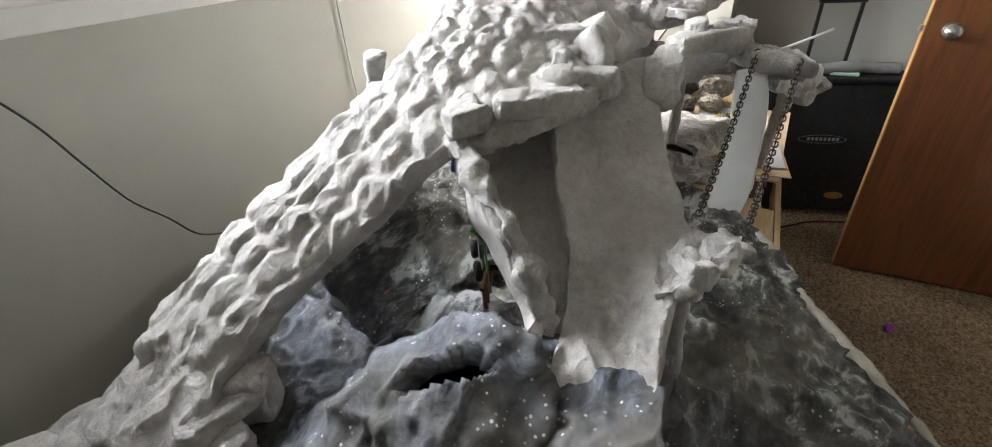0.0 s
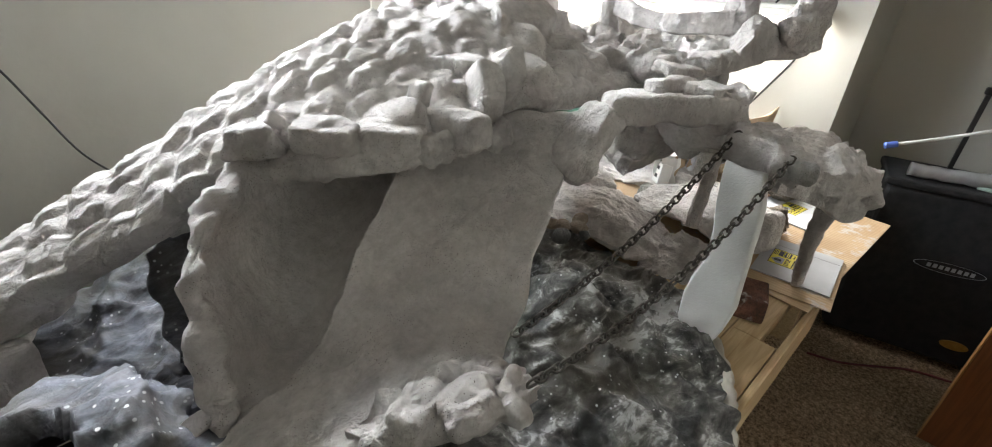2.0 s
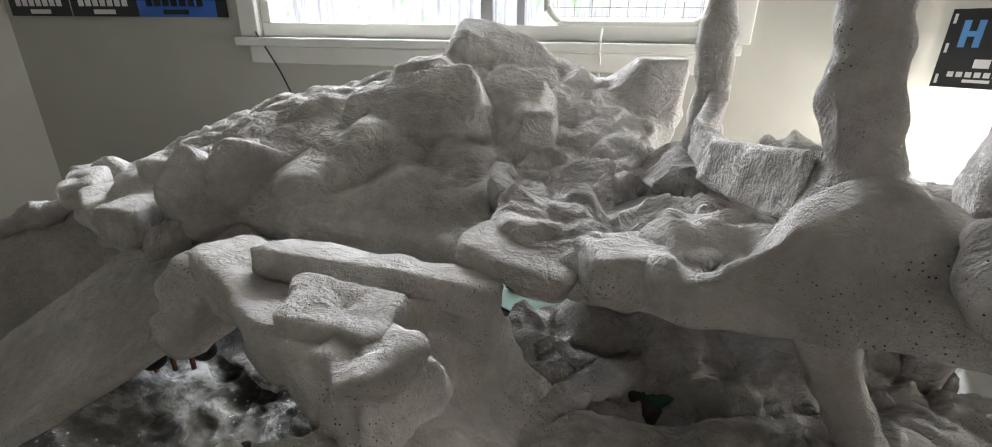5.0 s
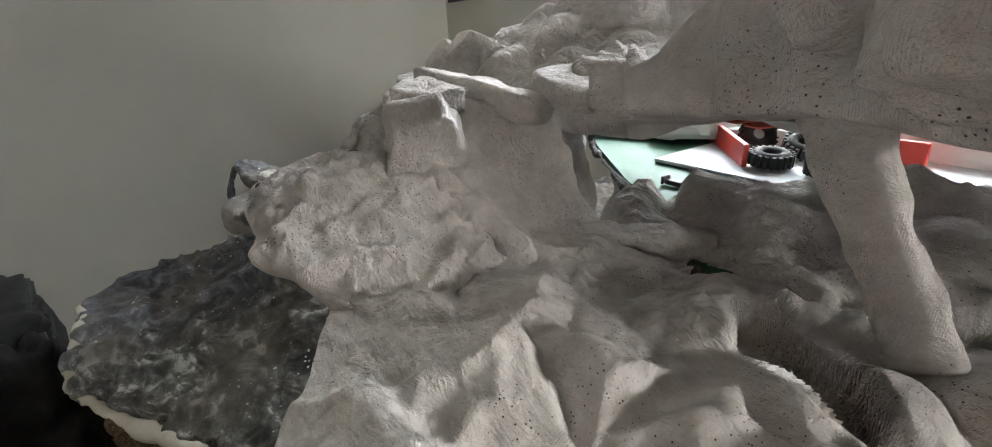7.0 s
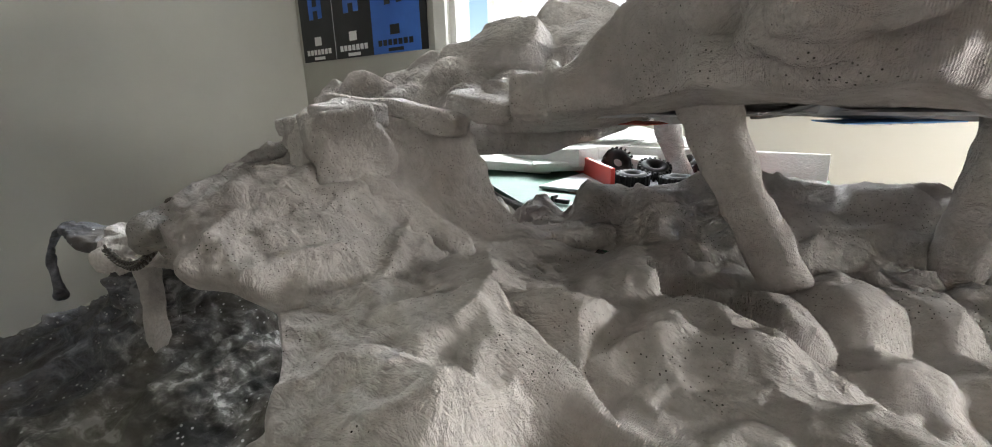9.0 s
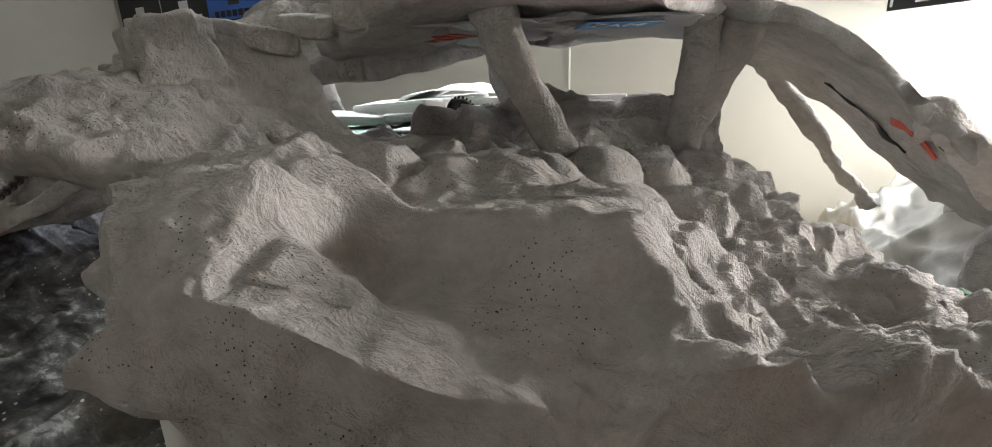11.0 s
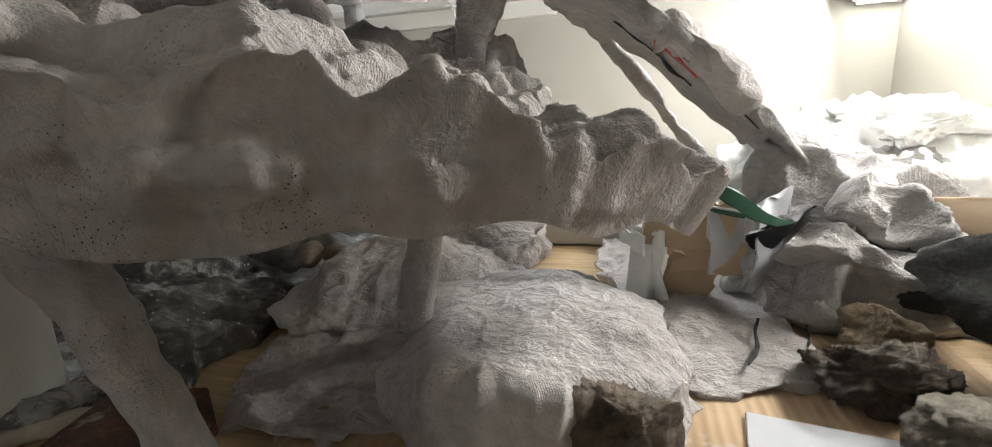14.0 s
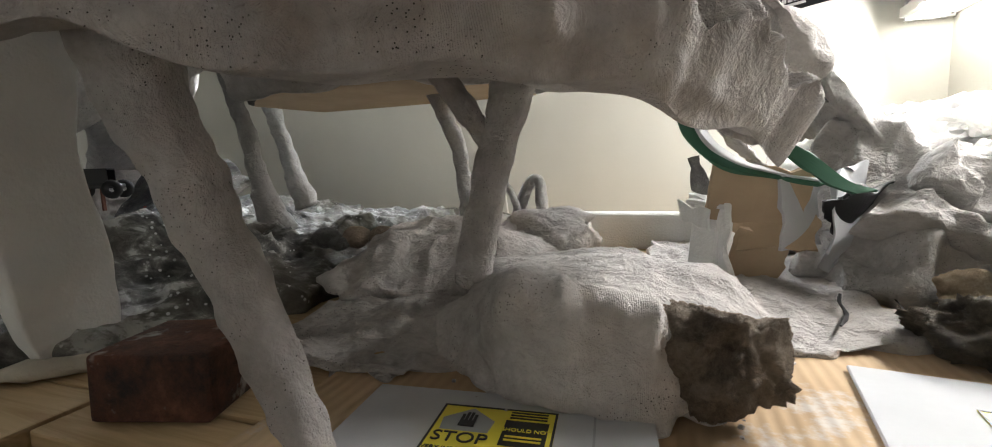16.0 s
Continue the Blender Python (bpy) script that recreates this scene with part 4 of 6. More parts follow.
def board_relief(p, u, v):
    toe = smooth_step(0.45, 0.62, u)
    streaks = nz((p[0] * 0.35 + p[1] * 0.5, p[1] - p[0] * 0.55, p[2] * 0.35), 26, 4.4)
    return 0.007 * streaks + 0.004 * nz(p, 9, 1.2) + 0.003 * fbm(p, 18, 4, 2.2) + toe * (0.008 * folds((p[0], p[1] * 1.5, p[2]), 10, 1.1) + 0.008 * facets(p, 0.07, 2.0)) - 0.006


def across(a, b, n, sag):
    return [tuple(a[k] + (b[k] - a[k]) * i / n - (sag * math.sin(math.pi * i / n) if k == 2 else 0.0) for k in range(3)) for i in range(n + 1)]


BOARD = (
    ((-0.800, -1.030, 1.160), (-0.640, -1.170, 1.145)), ((-0.925, -1.045, 1.095), (-0.735, -1.205, 1.070)), ((-1.020, -1.090, 1.030), (-0.845, -1.250, 0.998)),
    ((-1.100, -1.135, 0.968), (-0.945, -1.305, 0.942)), ((-1.165, -1.165, 0.924), (-1.070, -1.335, 0.936)), ((-1.255, -1.185, 0.902), (-1.182, -1.322, 0.936)),
    ((-1.330, -1.195, 0.882), (-1.297, -1.330, 0.904)), ((-1.400, -1.200, 0.850), (-1.380, -1.345, 0.885)),
)
part("slide_board", slab([across(a, b, 4, 0.010) for a, b in BOARD], 190, 100, board_relief, 0.026, 0.008, 0.005, 2.0), PLASTER, mountain, "smooth streaky plaster slide", True)
toe_rows = [
    [(-1.290, -1.170, 0.872), (-1.28, -1.250, 0.876), (-1.270, -1.335, 0.882)],
    [(-1.370, -1.175, 0.850), (-1.36, -1.265, 0.885), (-1.350, -1.350, 0.896)],
    [(-1.470, -1.190, 0.830), (-1.47, -1.280, 0.895), (-1.450, -1.365, 0.908)],
    [(-1.590, -1.220, 0.820), (-1.58, -1.300, 0.905), (-1.560, -1.370, 0.920)],
]
part("toe", slab(toe_rows, 70, 50, lambda p, u, v: 0.008 * facets(p, 0.07, 2.0) + 0.008 * folds((p[0], p[1] * 1.5, p[2]), 10, 1.1) + 0.003 * fbm(p, 22, 4), 0.026, 0.010, 0.010, 19.0), PAINTED, mountain, "blue-grey painted toe of the slide", True)
part("toe_stay", limb([(-1.575, -1.345, 0.915), (-1.600, -1.375, 0.885), (-1.560, -1.400, 0.840), (-1.480, -1.410, 0.770)], [0.020, 0.014, 0.013, 0.018], 40, 14, 0.6, 0.006, 8.0, 0.5), PAINTED, mountain, "dark painted stay under the toe", True)
pocket_rows = [
    [(-1.145, -0.960, 1.100), (-1.02, -1.030, 1.112), (-0.90, -1.060, 1.110), (-0.82, -1.045, 1.125)],
    [(-1.190, -1.020, 1.075), (-1.06, -0.945, 1.055), (-0.95, -0.965, 1.035), (-0.900, -1.070, 1.065)],
    [(-1.235, -1.090, 1.045), (-1.12, -0.985, 0.985), (-1.03, -1.000, 0.960), (-0.990, -1.105, 1.005)],
    [(-1.250, -1.130, 0.970), (-1.17, -1.065, 0.915), (-1.11, -1.080, 0.900), (-1.080, -1.150, 0.940)],
    [(-1.262, -1.165, 0.910), (-1.235, -1.130, 0.888), (-1.19, -1.145, 0.885), (-1.150, -1.185, 0.895)],
    [(-1.330, -1.170, 0.880), (-1.310, -1.185, 0.865), (-1.27, -1.195, 0.870), (-1.230, -1.215, 0.875)],
]
part("pocket", slab(pocket_rows, 110, 80, lambda p, u, v: 0.006 * nz(p, 6, 4.4) + 0.003 * fbm(p, 16, 4, 2.2), 0.022, 0.010, 0.006, 12.0), PLASTER, mountain, "smooth hollow beside the slide", True)
part("rib", limb([(-1.13, -0.95, 1.105), (-1.19, -1.025, 1.075), (-1.238, -1.095, 1.045), (-1.252, -1.135, 0.97), (-1.265, -1.165, 0.895), (-1.28, -1.17, 0.84)], [0.020, 0.015, 0.013, 0.014, 0.018, 0.024], 80, 20, 0.7, 0.012, 6.0, 0.8), PLASTER, mountain, "", True)
part("edge_beam", limb([(-1.15, -0.955, 1.09), (-1.05, -1.015, 1.10), (-0.96, -1.065, 1.105), (-0.86, -1.108, 1.115), (-0.80, -1.125, 1.12)], [0.018, 0.016, 0.018, 0.020, 0.018], 70, 22, 1.0, 0.016, 16.0, 0.8, radians(45)), PLASTER, mountain, "", True)


def rock_relief(p, u, v):
    return 0.036 * facets(p, 0.085, 1.9) + 0.015 * facets(p, 0.04, 4.9) + 0.008 * fbm(p, 20, 4, 0.9) + 0.006 * folds(p, 9, 2.0)


ledge_rows = [
    [(-1.185, -1.295, 0.940), (-1.178, -1.325, 0.946), (-1.165, -1.350, 0.940)],
    [(-1.100, -1.290, 0.936), (-1.092, -1.345, 0.950), (-1.080, -1.392, 0.946)],
    [(-1.005, -1.300, 0.930), (-0.995, -1.352, 0.942), (-0.990, -1.402, 0.940)],
]
part("ledge", slab(ledge_rows, 80, 60, lambda p, u, v: 0.012 * facets(p, 0.04, 4.9) + 0.010 * facets(p, 0.022, 3.0) + 0.006 * fbm(p, 24, 4, 0.9), 0.020, 0.006, 0.016, 3.0, None, (), 0.012), PLASTER, mountain, "rough broken plaster landing", True)
for at, half, turn, tilt in (((-1.128, -1.338, 0.950), (0.036, 0.022, 0.024), 35, 14), ((-1.075, -1.372, 0.952), (0.028, 0.020, 0.018), -20, -12), ((-1.025, -1.385, 0.946), (0.026, 0.020, 0.014), 15, 8), ((-1.145, -1.328, 0.920), (0.030, 0.018, 0.018), 60, 30)):
    part("ledge_rock", block(at, half, at[0] * 23, tilt, tilt, turn, 0.012), PLASTER, mountain, "", True)
part("leg", limb([(-1.132, -1.322, 0.93), (-1.126, -1.326, 0.82), (-1.118, -1.334, 0.66)], [0.024, 0.020, 0.021], 30, 16, 1.0, 0.004, 1.0, 0.5), PLASTER, mountain, "", True)

# lintel over the gap and its upright
part("lintel", block((-0.555, -1.258, 1.152), (0.112, 0.031, 0.024), 5.0, 0, 2, -30, 0.009), PLASTER, mountain, "boxy plaster beam", True)
part("slat", block((-0.487, -1.223, 1.172), (0.096, 0.022, 0.014), 15.0, -6, 8, 9, 0.006), PLASTER, mountain, "thin flat plaster slat laid over the beam", True)
part("upright", block((-0.69, -1.198, 1.105), (0.026, 0.034, 0.062), 8.0, 0, 38, -15, 0.008), PLASTER, mountain, "", True)
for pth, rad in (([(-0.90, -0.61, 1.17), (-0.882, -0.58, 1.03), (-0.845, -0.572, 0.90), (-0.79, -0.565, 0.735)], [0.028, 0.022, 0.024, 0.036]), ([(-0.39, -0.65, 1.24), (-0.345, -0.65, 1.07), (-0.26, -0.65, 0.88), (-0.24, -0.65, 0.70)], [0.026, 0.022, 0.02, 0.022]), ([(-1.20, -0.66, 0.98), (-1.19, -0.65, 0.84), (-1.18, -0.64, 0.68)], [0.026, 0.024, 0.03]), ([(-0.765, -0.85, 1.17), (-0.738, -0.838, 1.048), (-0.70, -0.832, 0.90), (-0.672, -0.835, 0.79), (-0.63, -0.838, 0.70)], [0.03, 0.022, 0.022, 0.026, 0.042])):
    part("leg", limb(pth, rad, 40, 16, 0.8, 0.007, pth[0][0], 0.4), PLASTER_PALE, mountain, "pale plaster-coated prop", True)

# ---- upper deck with posts ----
upper = thing("upper_deck", (-0.183, -1.025, 1.176), "grey plaster bridge deck with two upright posts", "model bridge")
DECK_ROCKS = ((-0.15, -1.215, 0.095, 0.075, 0, 0.060, 0.0), (-0.06, -1.275, 0.050, 0.040, 20, 0.075, -1.0), (-0.10, -1.16, 0.05, 0.04, 0, 0.035, 0.3), (-0.215, -0.885, 0.05, 0.05, 0, 0.03, 0.1), (-0.37, -1.13, 0.035, 0.03, 10, 0.022, 0.7))


def plank_relief(p, u, v):
    r = 0.010 * nz((p[0] * 0.5, p[1] * 1.3, p[2]), 16, 2.5) + 0.030 * facets(p, 0.09, 7.7) + 0.014 * facets(p, 0.04, 3.7) + 0.007 * fbm(p, 26, 5, 1.0) + 0.011 * folds((p[0] * 0.6, p[1], p[2]), 11, 3.0)
    return max(r, moulded(p, DECK_ROCKS, r))


deck_rows = [
    [(-0.44, -0.86, 1.20), (-0.45, -0.98, 1.185), (-0.43, -1.08, 1.175), (-0.38, -1.175, 1.172)],
    [(-0.31, -0.84, 1.20), (-0.31, -0.98, 1.190), (-0.30, -1.10, 1.186), (-0.27, -1.228, 1.199)],
    [(-0.16, -0.82, 1.20), (-0.16, -0.98, 1.195), (-0.16, -1.12, 1.205), (-0.14, -1.275, 1.220)],
    [(-0.01, -0.82, 1.20), (-0.01, -0.96, 1.200), (-0.02, -1.12, 1.205), (-0.04, -1.295, 1.225)],
    [(0.06, -0.82, 1.20), (0.05, -0.96, 1.200), (0.04, -1.10, 1.195), (0.01, -1.24, 1.205)],
]
part("deck", slab(deck_rows, 170, 160, plank_relief, 0.032, 0.018, 0.012, 8.0, None, ((-0.235, -1.005, 0.085, 0.070, 25),), 0.016), PLASTER, upper, "", True)
part("front_block", block((-0.286, -1.186, 1.188), (0.050, 0.034, 0.022), 33.0, -4, -3, 18, 0.005), PLASTER, upper, "boxy plaster block on the front edge", True)
part("flat_rock", block((-0.382, -1.178, 1.180), (0.052, 0.030, 0.012), 37.0, 6, 8, -12, 0.006), PLASTER, upper, "", True)
for at, half, turn, tilt in (((-0.030, -1.290, 1.250), (0.024, 0.020, 0.030), 40, 14), ((0.000, -1.262, 1.228), (0.026, 0.020, 0.022), -15, -10), ((-0.105, -1.262, 1.240), (0.028, 0.022, 0.022), 10, 12), ((-0.060, -1.300, 1.225), (0.034, 0.018, 0.016), 25, -14)):
    part("crag", block(at, half, at[0] * 41 + 3, tilt, tilt, turn, 0.014), PLASTER, upper, "", True)
part("post", limb([(-0.165, -1.205, 1.20), (-0.170, -1.20, 1.26), (-0.180, -1.20, 1.33), (-0.190, -1.20, 1.40)], [0.050, 0.026, 0.024, 0.016], 60, 28, 0.9, 0.008, 3.0, 0.4), PLASTER, upper, "", True)
part("horn", block((-0.070, -1.285, 1.262), (0.034, 0.030, 0.062), 3.0, 8, 12, 20, 0.014), PLASTER, upper, "jagged plaster horn at the end of the deck", True)
for x, y, h in ((-0.035, -1.12, 0.060), (0.005, -1.115, 0.062), (0.035, -1.12, 0.055)):
    part("stump", block((x, y, 1.235 + h * 0.5), (0.019, 0.019, 0.03 + h * 0.5), x * 40, 0, 4, x * 300, 0.008), PLASTER, upper, "short plaster stump", True)
part("post", limb([(-0.205, -0.88, 1.19), (-0.205, -0.88, 1.27), (-0.205, -0.88, 1.35), (-0.21, -0.88, 1.415)], [0.030, 0.022, 0.024, 0.012], 40, 18, 0.9, 0.006, 9.0, 0.3), PLASTER, upper, "", True)
part("crossbeam", slab([[(-0.195, -1.19, 1.285), (-0.20, -1.19, 1.235)], [(-0.225, -1.08, 1.270), (-0.23, -1.08, 1.225)], [(-0.225, -0.98, 1.275), (-0.23, -0.98, 1.23)], [(-0.205, -0.88, 1.300), (-0.21, -0.88, 1.25)]], 60, 16, lambda p, u, v: 0.008 * nz(p, 18, 2) + 0.004 * folds(p, 20, 1), 0.016, 0.008, 0.008, 2.0), PLASTER, upper, "draped plaster strip between the posts", True)
part("leg", limb([(-0.162, -1.172, 1.19), (-0.150, -1.170, 1.15), (-0.122, -1.166, 1.09), (-0.088, -1.162, 1.03)], [0.030, 0.022, 0.019, 0.018], 40, 20, 0.6, 0.005, 1.5, 0.85), PLASTER, upper, "", True)
part("leg", limb([(0.04, -1.02, 1.20), (0.035, -1.02, 1.11), (0.022, -1.02, 1.01)], [0.026, 0.022, 0.022], 40, 18, 0.8, 0.005, 3.5, 0.6), PLASTER, upper, "", True)
part("leg", limb([(0.095, -0.99, 1.20), (0.07, -1.01, 1.13), (0.035, -1.02, 1.06)], [0.026, 0.020, 0.018], 40, 18, 0.8, 0.005, 5.5, 0.5), PLASTER, upper, "", True)

part("underlay", slab([[(-0.38, -1.13, 1.166), (-0.38, -1.00, 1.166), (-0.38, -0.88, 1.166)], [(-0.20, -1.175, 1.170), (-0.20, -1.02, 1.170), (-0.20, -0.88, 1.170)], [(0.03, -1.08, 1.168), (0.03, -0.98, 1.168), (0.04, -0.86, 1.168)]], 40, 40, lambda p, u, v: 0.003 * nz(p, 12, 2), 0.004, 0.006, 0.014, 61.0), CARD, upper, "white printed cardboard underside")
part("print_patch", box(-0.088, -0.006, -1.125, -1.075, 1.1605, 1.1615, 0, 1, Matrix.Translation((-0.045, -1.1, 0)) @ Matrix.Rotation(radians(30), 4, "Z") @ Matrix.Translation((0.045, 1.1, 0))), BLUE_LIGHT, upper, "light blue print")
lettering("EAM", Matrix.Translation((-0.045, -1.112, 1.1598)) @ Matrix.Rotation(radians(30), 4, "Z") @ Matrix.Rotation(radians(180), 4, "X"), 0.030, WHITE_INK, upper)
for k in range(4):
    part("red_mark", box(-0.30 + k * 0.022, -0.285 + k * 0.022, -1.145, -1.10, 1.1590, 1.1600, 0, 1, Matrix.Translation((-0.27, -1.17, 0)) @ Matrix.Rotation(radians(-20), 4, "Z") @ Matrix.Translation((0.27, 1.17, 0))), RED_MARK, upper)

# ---- lower deck ----
lower = thing("lower_deck", (-0.072, -1.254, 0.962), "broad grey plaster rock shelf with cobbles on props", "model landscape")


def smax(a, b, k=0.006):
    return 0.5 * (a + b + math.sqrt((a - b) ** 2 + k * k))


def cap(p, x, y, z, sides):
    """Height of a cloth tent: flat to a start, then falling; sides: (direction, slope, start)."""
    dx, dy = p[0] - x + 0.007 * nz(p, 34, x * 7), p[1] - y + 0.007 * nz(p, 34, y * 5)
    return z - max(0.0, max(s * (dx * math.cos(radians(a)) + dy * math.sin(radians(a)) - c) for a, s, c in sides))


def dome(p, x, y, z, r, dip=0.0):
    """Height of a rounded cobble under the skin, with a shallow dip on top."""
    d = math.hypot(p[0] - x + 0.008 * nz(p, 20, x * 9), p[1] - y + 0.008 * nz(p, 20, y * 9)) / r
    return z - 0.55 * r * d**2.4 - dip * math.exp(-((d / 0.4) ** 2))


TENTS = (
    (-0.240, -1.372, 1.076, ((-29, 0.43, 0.0), (61, 1.8, 0.002), (-119, 0.34, 0.0), (151, 0.9, 0.006))),
    (-0.228, -1.452, 1.062, ((-90, 0.65, 0.004), (90, 1.0, 0.006), (0, 1.3, 0.034), (180, 1.1, 0.036))),
    (-0.192, -1.338, 1.064, ((0, 1.7, 0.006), (-90, 1.1, 0.006), (90, 0.5, 0.0), (180, 0.5, 0.020))),
    (-0.312, -1.397, 1.064, ((-100, 1.1, 0.006), (0, 0.7, 0.010), (90, 0.6, 0.010), (180, 0.35, 0.0))),
    (-0.275, -1.333, 1.063, ((-60, 0.9, 0.010), (60, 0.7, 0.012), (180, 0.3, 0.0))),
    (-0.105, -1.285, 1.049, ((-60, 0.8, 0.016), (60, 1.1, 0.010), (0, 0.7, 0.022), (180, 0.8, 0.045))),
    (-0.190, -1.225, 1.050, ((0, 1.6, 0.012), (-90, 0.5, 0.015), (180, 0.4, 0.02), (90, 0.5, 0.05))),
    (-0.006, -1.362, 1.034, ((0, 0.95, 0.002), (55, 0.85, 0.022), (90, 0.6, 0.040), (-90, 0.95, 0.036), (180, 0.05, 0.02), (180, 0.9, 0.125))),
    (0.022, -1.322, 1.012, ((0, 1.1, 0.004), (90, 0.8, 0.014), (-90, 0.9, 0.012), (180, 0.3, 0.0))),
    (0.052, -1.456, 0.985, ((90, 0.9, 0.008), (-90, 1.4, 0.010), (180, 0.25, 0.02), (10, 0.8, 0.030))),
    (0.126, -1.388, 0.972, ((130, 0.7, 0.006), (-60, 1.0, 0.030), (180, 0.45, 0.006), (20, 0.7, 0.020))),
    (0.178, -1.215, 0.955, ((0, 0.8, 0.004), (90, 0.6, 0.010), (-90, 0.6, 0.012), (180, 0.7, 0.012))),
    (0.200, -1.300, 0.946, ((30, 0.7, 0.020), (120, 0.7, 0.008), (-60, 0.9, 0.015), (-150, 0.6, 0.010))),
    (0.248, -1.255, 0.926, ((20, 0.9, 0.008), (110, 0.6, 0.008), (-80, 1.0, 0.010), (-160, 0.5, 0.010))),
    (0.262, -1.170, 0.912, ((10, 0.5, 0.010), (90, 0.7, 0.010), (-90, 0.7, 0.008), (180, 0.6, 0.010))),
)
SHELF_DOMES = (
    (-0.101, -1.216, 1.041, 0.036), (-0.062, -1.150, 1.043, 0.040), (-0.012, -1.098, 1.030, 0.038), (0.034, -1.060, 1.022, 0.036), (0.082, -1.034, 1.012, 0.034),
    (-0.028, -1.208, 1.014, 0.037), (0.030, -1.170, 1.004, 0.037), (0.064, -1.112, 1.001, 0.034), (0.104, -1.088, 0.985, 0.032),
    (0.028, -1.272, 0.985, 0.034), (0.080, -1.214, 0.965, 0.034), (0.104, -1.163, 0.972, 0.032), (0.138, -1.118, 0.962, 0.030),
    (0.075, -1.275, 0.962, 0.028), (0.130, -1.190, 0.955, 0.026),
)


def shelf_relief(p, u, v):
    q = (p[0], p[1], 0.0)
    h = p[2] + 0.006 * nz(q, 9, 3.3) + 0.010 * smooth_step(0.45, 0.8, u) * facets(q, 0.05, 2.1)
    for x, y, z, r in SHELF_DOMES:
        if abs(p[0] - x) < 0.07 and abs(p[1] - y) < 0.07:
            h = smax(h, dome(q, x, y, z, r, 0.005 if x > -0.03 else 0.002), 0.004)
    for x, y, z, sides in TENTS:
        if abs(p[0] - x) < 0.16 and abs(p[1] - y) < 0.13:
            h = smax(h, cap(q, x, y, z, sides), 0.003)
    trough = math.exp(-(((p[0] + 0.090) / 0.070) ** 4) - (((p[1] + 1.442 + 0.10 * (p[0] + 0.09)) / 0.027) ** 4))
    h -= trough * max(0.0, h - 0.986)
    rough = 0.4 + 0.6 * smooth_step(-0.05, 0.06, p[0])
    return h - p[2] + rough * (0.010 * facets(q, 0.050, 7.0) + 0.007 * facets(q, 0.024, 1.7) + 0.008 * folds(q, 15, 2.0) - 0.004 + 0.004 * folds(q, 38, 5.0) + 0.003 * fbm(q, 36, 4, 3.0))


shelf_rows = [
    [(-0.405, -1.425, 1.050), (-0.40, -1.39, 1.055), (-0.39, -1.34, 1.060), (-0.37, -1.25, 1.060)],
    [(-0.330, -1.462, 1.042), (-0.325, -1.40, 1.046), (-0.32, -1.32, 1.050), (-0.31, -1.19, 1.046)],
    [(-0.240, -1.515, 1.018), (-0.24, -1.43, 1.026), (-0.24, -1.33, 1.030), (-0.23, -1.175, 1.034)],
    [(-0.140, -1.530, 1.016), (-0.14, -1.43, 1.014), (-0.14, -1.30, 1.012), (-0.12, -1.12, 1.026)],
    [(-0.015, -1.505, 0.980), (-0.015, -1.41, 0.984), (-0.015, -1.27, 0.988), (-0.01, -1.06, 1.006)],
    [(0.105, -1.430, 0.950), (0.10, -1.35, 0.948), (0.09, -1.21, 0.946), (0.085, -1.00, 0.985)],
    [(0.215, -1.335, 0.908), (0.21, -1.27, 0.912), (0.20, -1.17, 0.918), (0.175, -1.03, 0.935)],
    [(0.322, -1.165, 0.862), (0.322, -1.13, 0.865), (0.318, -1.10, 0.866), (0.30, -1.05, 0.868)],
]
part("shelf", slab(shelf_rows, 330, 200, shelf_relief, 0.092, 0.007, 0.010, 5.0, lambda p, u, v: (0.45 + 0.55 * smooth_step(0.05, 0.35, u) - 0.62 * smooth_step(0.50, 0.92, u)) * (1 - 0.62 * smooth_step(0.12, 0.55, v)) + 0.12 * nz(p, 9, 3.0), ((-0.140, -1.228, 0.058, 0.034, -32),), 0.036), PLASTER, lower, "", True)


def apron_relief(p, u, v):
    q = (p[0], p[1], p[2])
    return 0.006 * nz(q, 10, 4.0) + 0.008 * folds((p[0] * 1.4, p[1] * 0.8, p[2]), 13, 2.0) + 0.006 * facets(q, 0.055, 3.0) + 0.004 * facets(q, 0.022, 5.0) + 0.003 * fbm(q, 34, 4, 2.0) - 0.004


apron_rows = [
    [(-0.525, -1.352, 1.128), (-0.528, -1.405, 1.126), (-0.522, -1.445, 1.118), (-0.500, -1.478, 1.104)],
    [(-0.470, -1.335, 1.122), (-0.468, -1.390, 1.124), (-0.455, -1.440, 1.112), (-0.435, -1.472, 1.082)],
    [(-0.420, -1.300, 1.112), (-0.405, -1.362, 1.100), (-0.392, -1.415, 1.086), (-0.385, -1.450, 1.062)],
    [(-0.372, -1.300, 1.070), (-0.362, -1.345, 1.070), (-0.352, -1.385, 1.070), (-0.350, -1.430, 1.058)],
    [(-0.335, -1.300, 1.058), (-0.325, -1.330, 1.055), (-0.315, -1.365, 1.052), (-0.310, -1.400, 1.050)],
]
part("apron", slab(apron_rows, 110, 90, apron_relief, 0.046, 0.012, 0.010, 23.0, lambda p, u, v: 1.0 - 0.5 * u, (), 0.022), PLASTER, lower, "smooth plaster apron running out to a blunt nose", True)
wall_rows = [
    [(-0.462, -1.322, 1.160), (-0.452, -1.262, 1.166), (-0.405, -1.180, 1.162)],
    [(-0.428, -1.330, 1.112), (-0.425, -1.255, 1.112), (-0.397, -1.178, 1.122)],
    [(-0.372, -1.310, 1.074), (-0.385, -1.240, 1.066), (-0.372, -1.172, 1.070)],
    [(-0.330, -1.300, 1.052), (-0.335, -1.240, 1.046), (-0.330, -1.168, 1.030)],
]
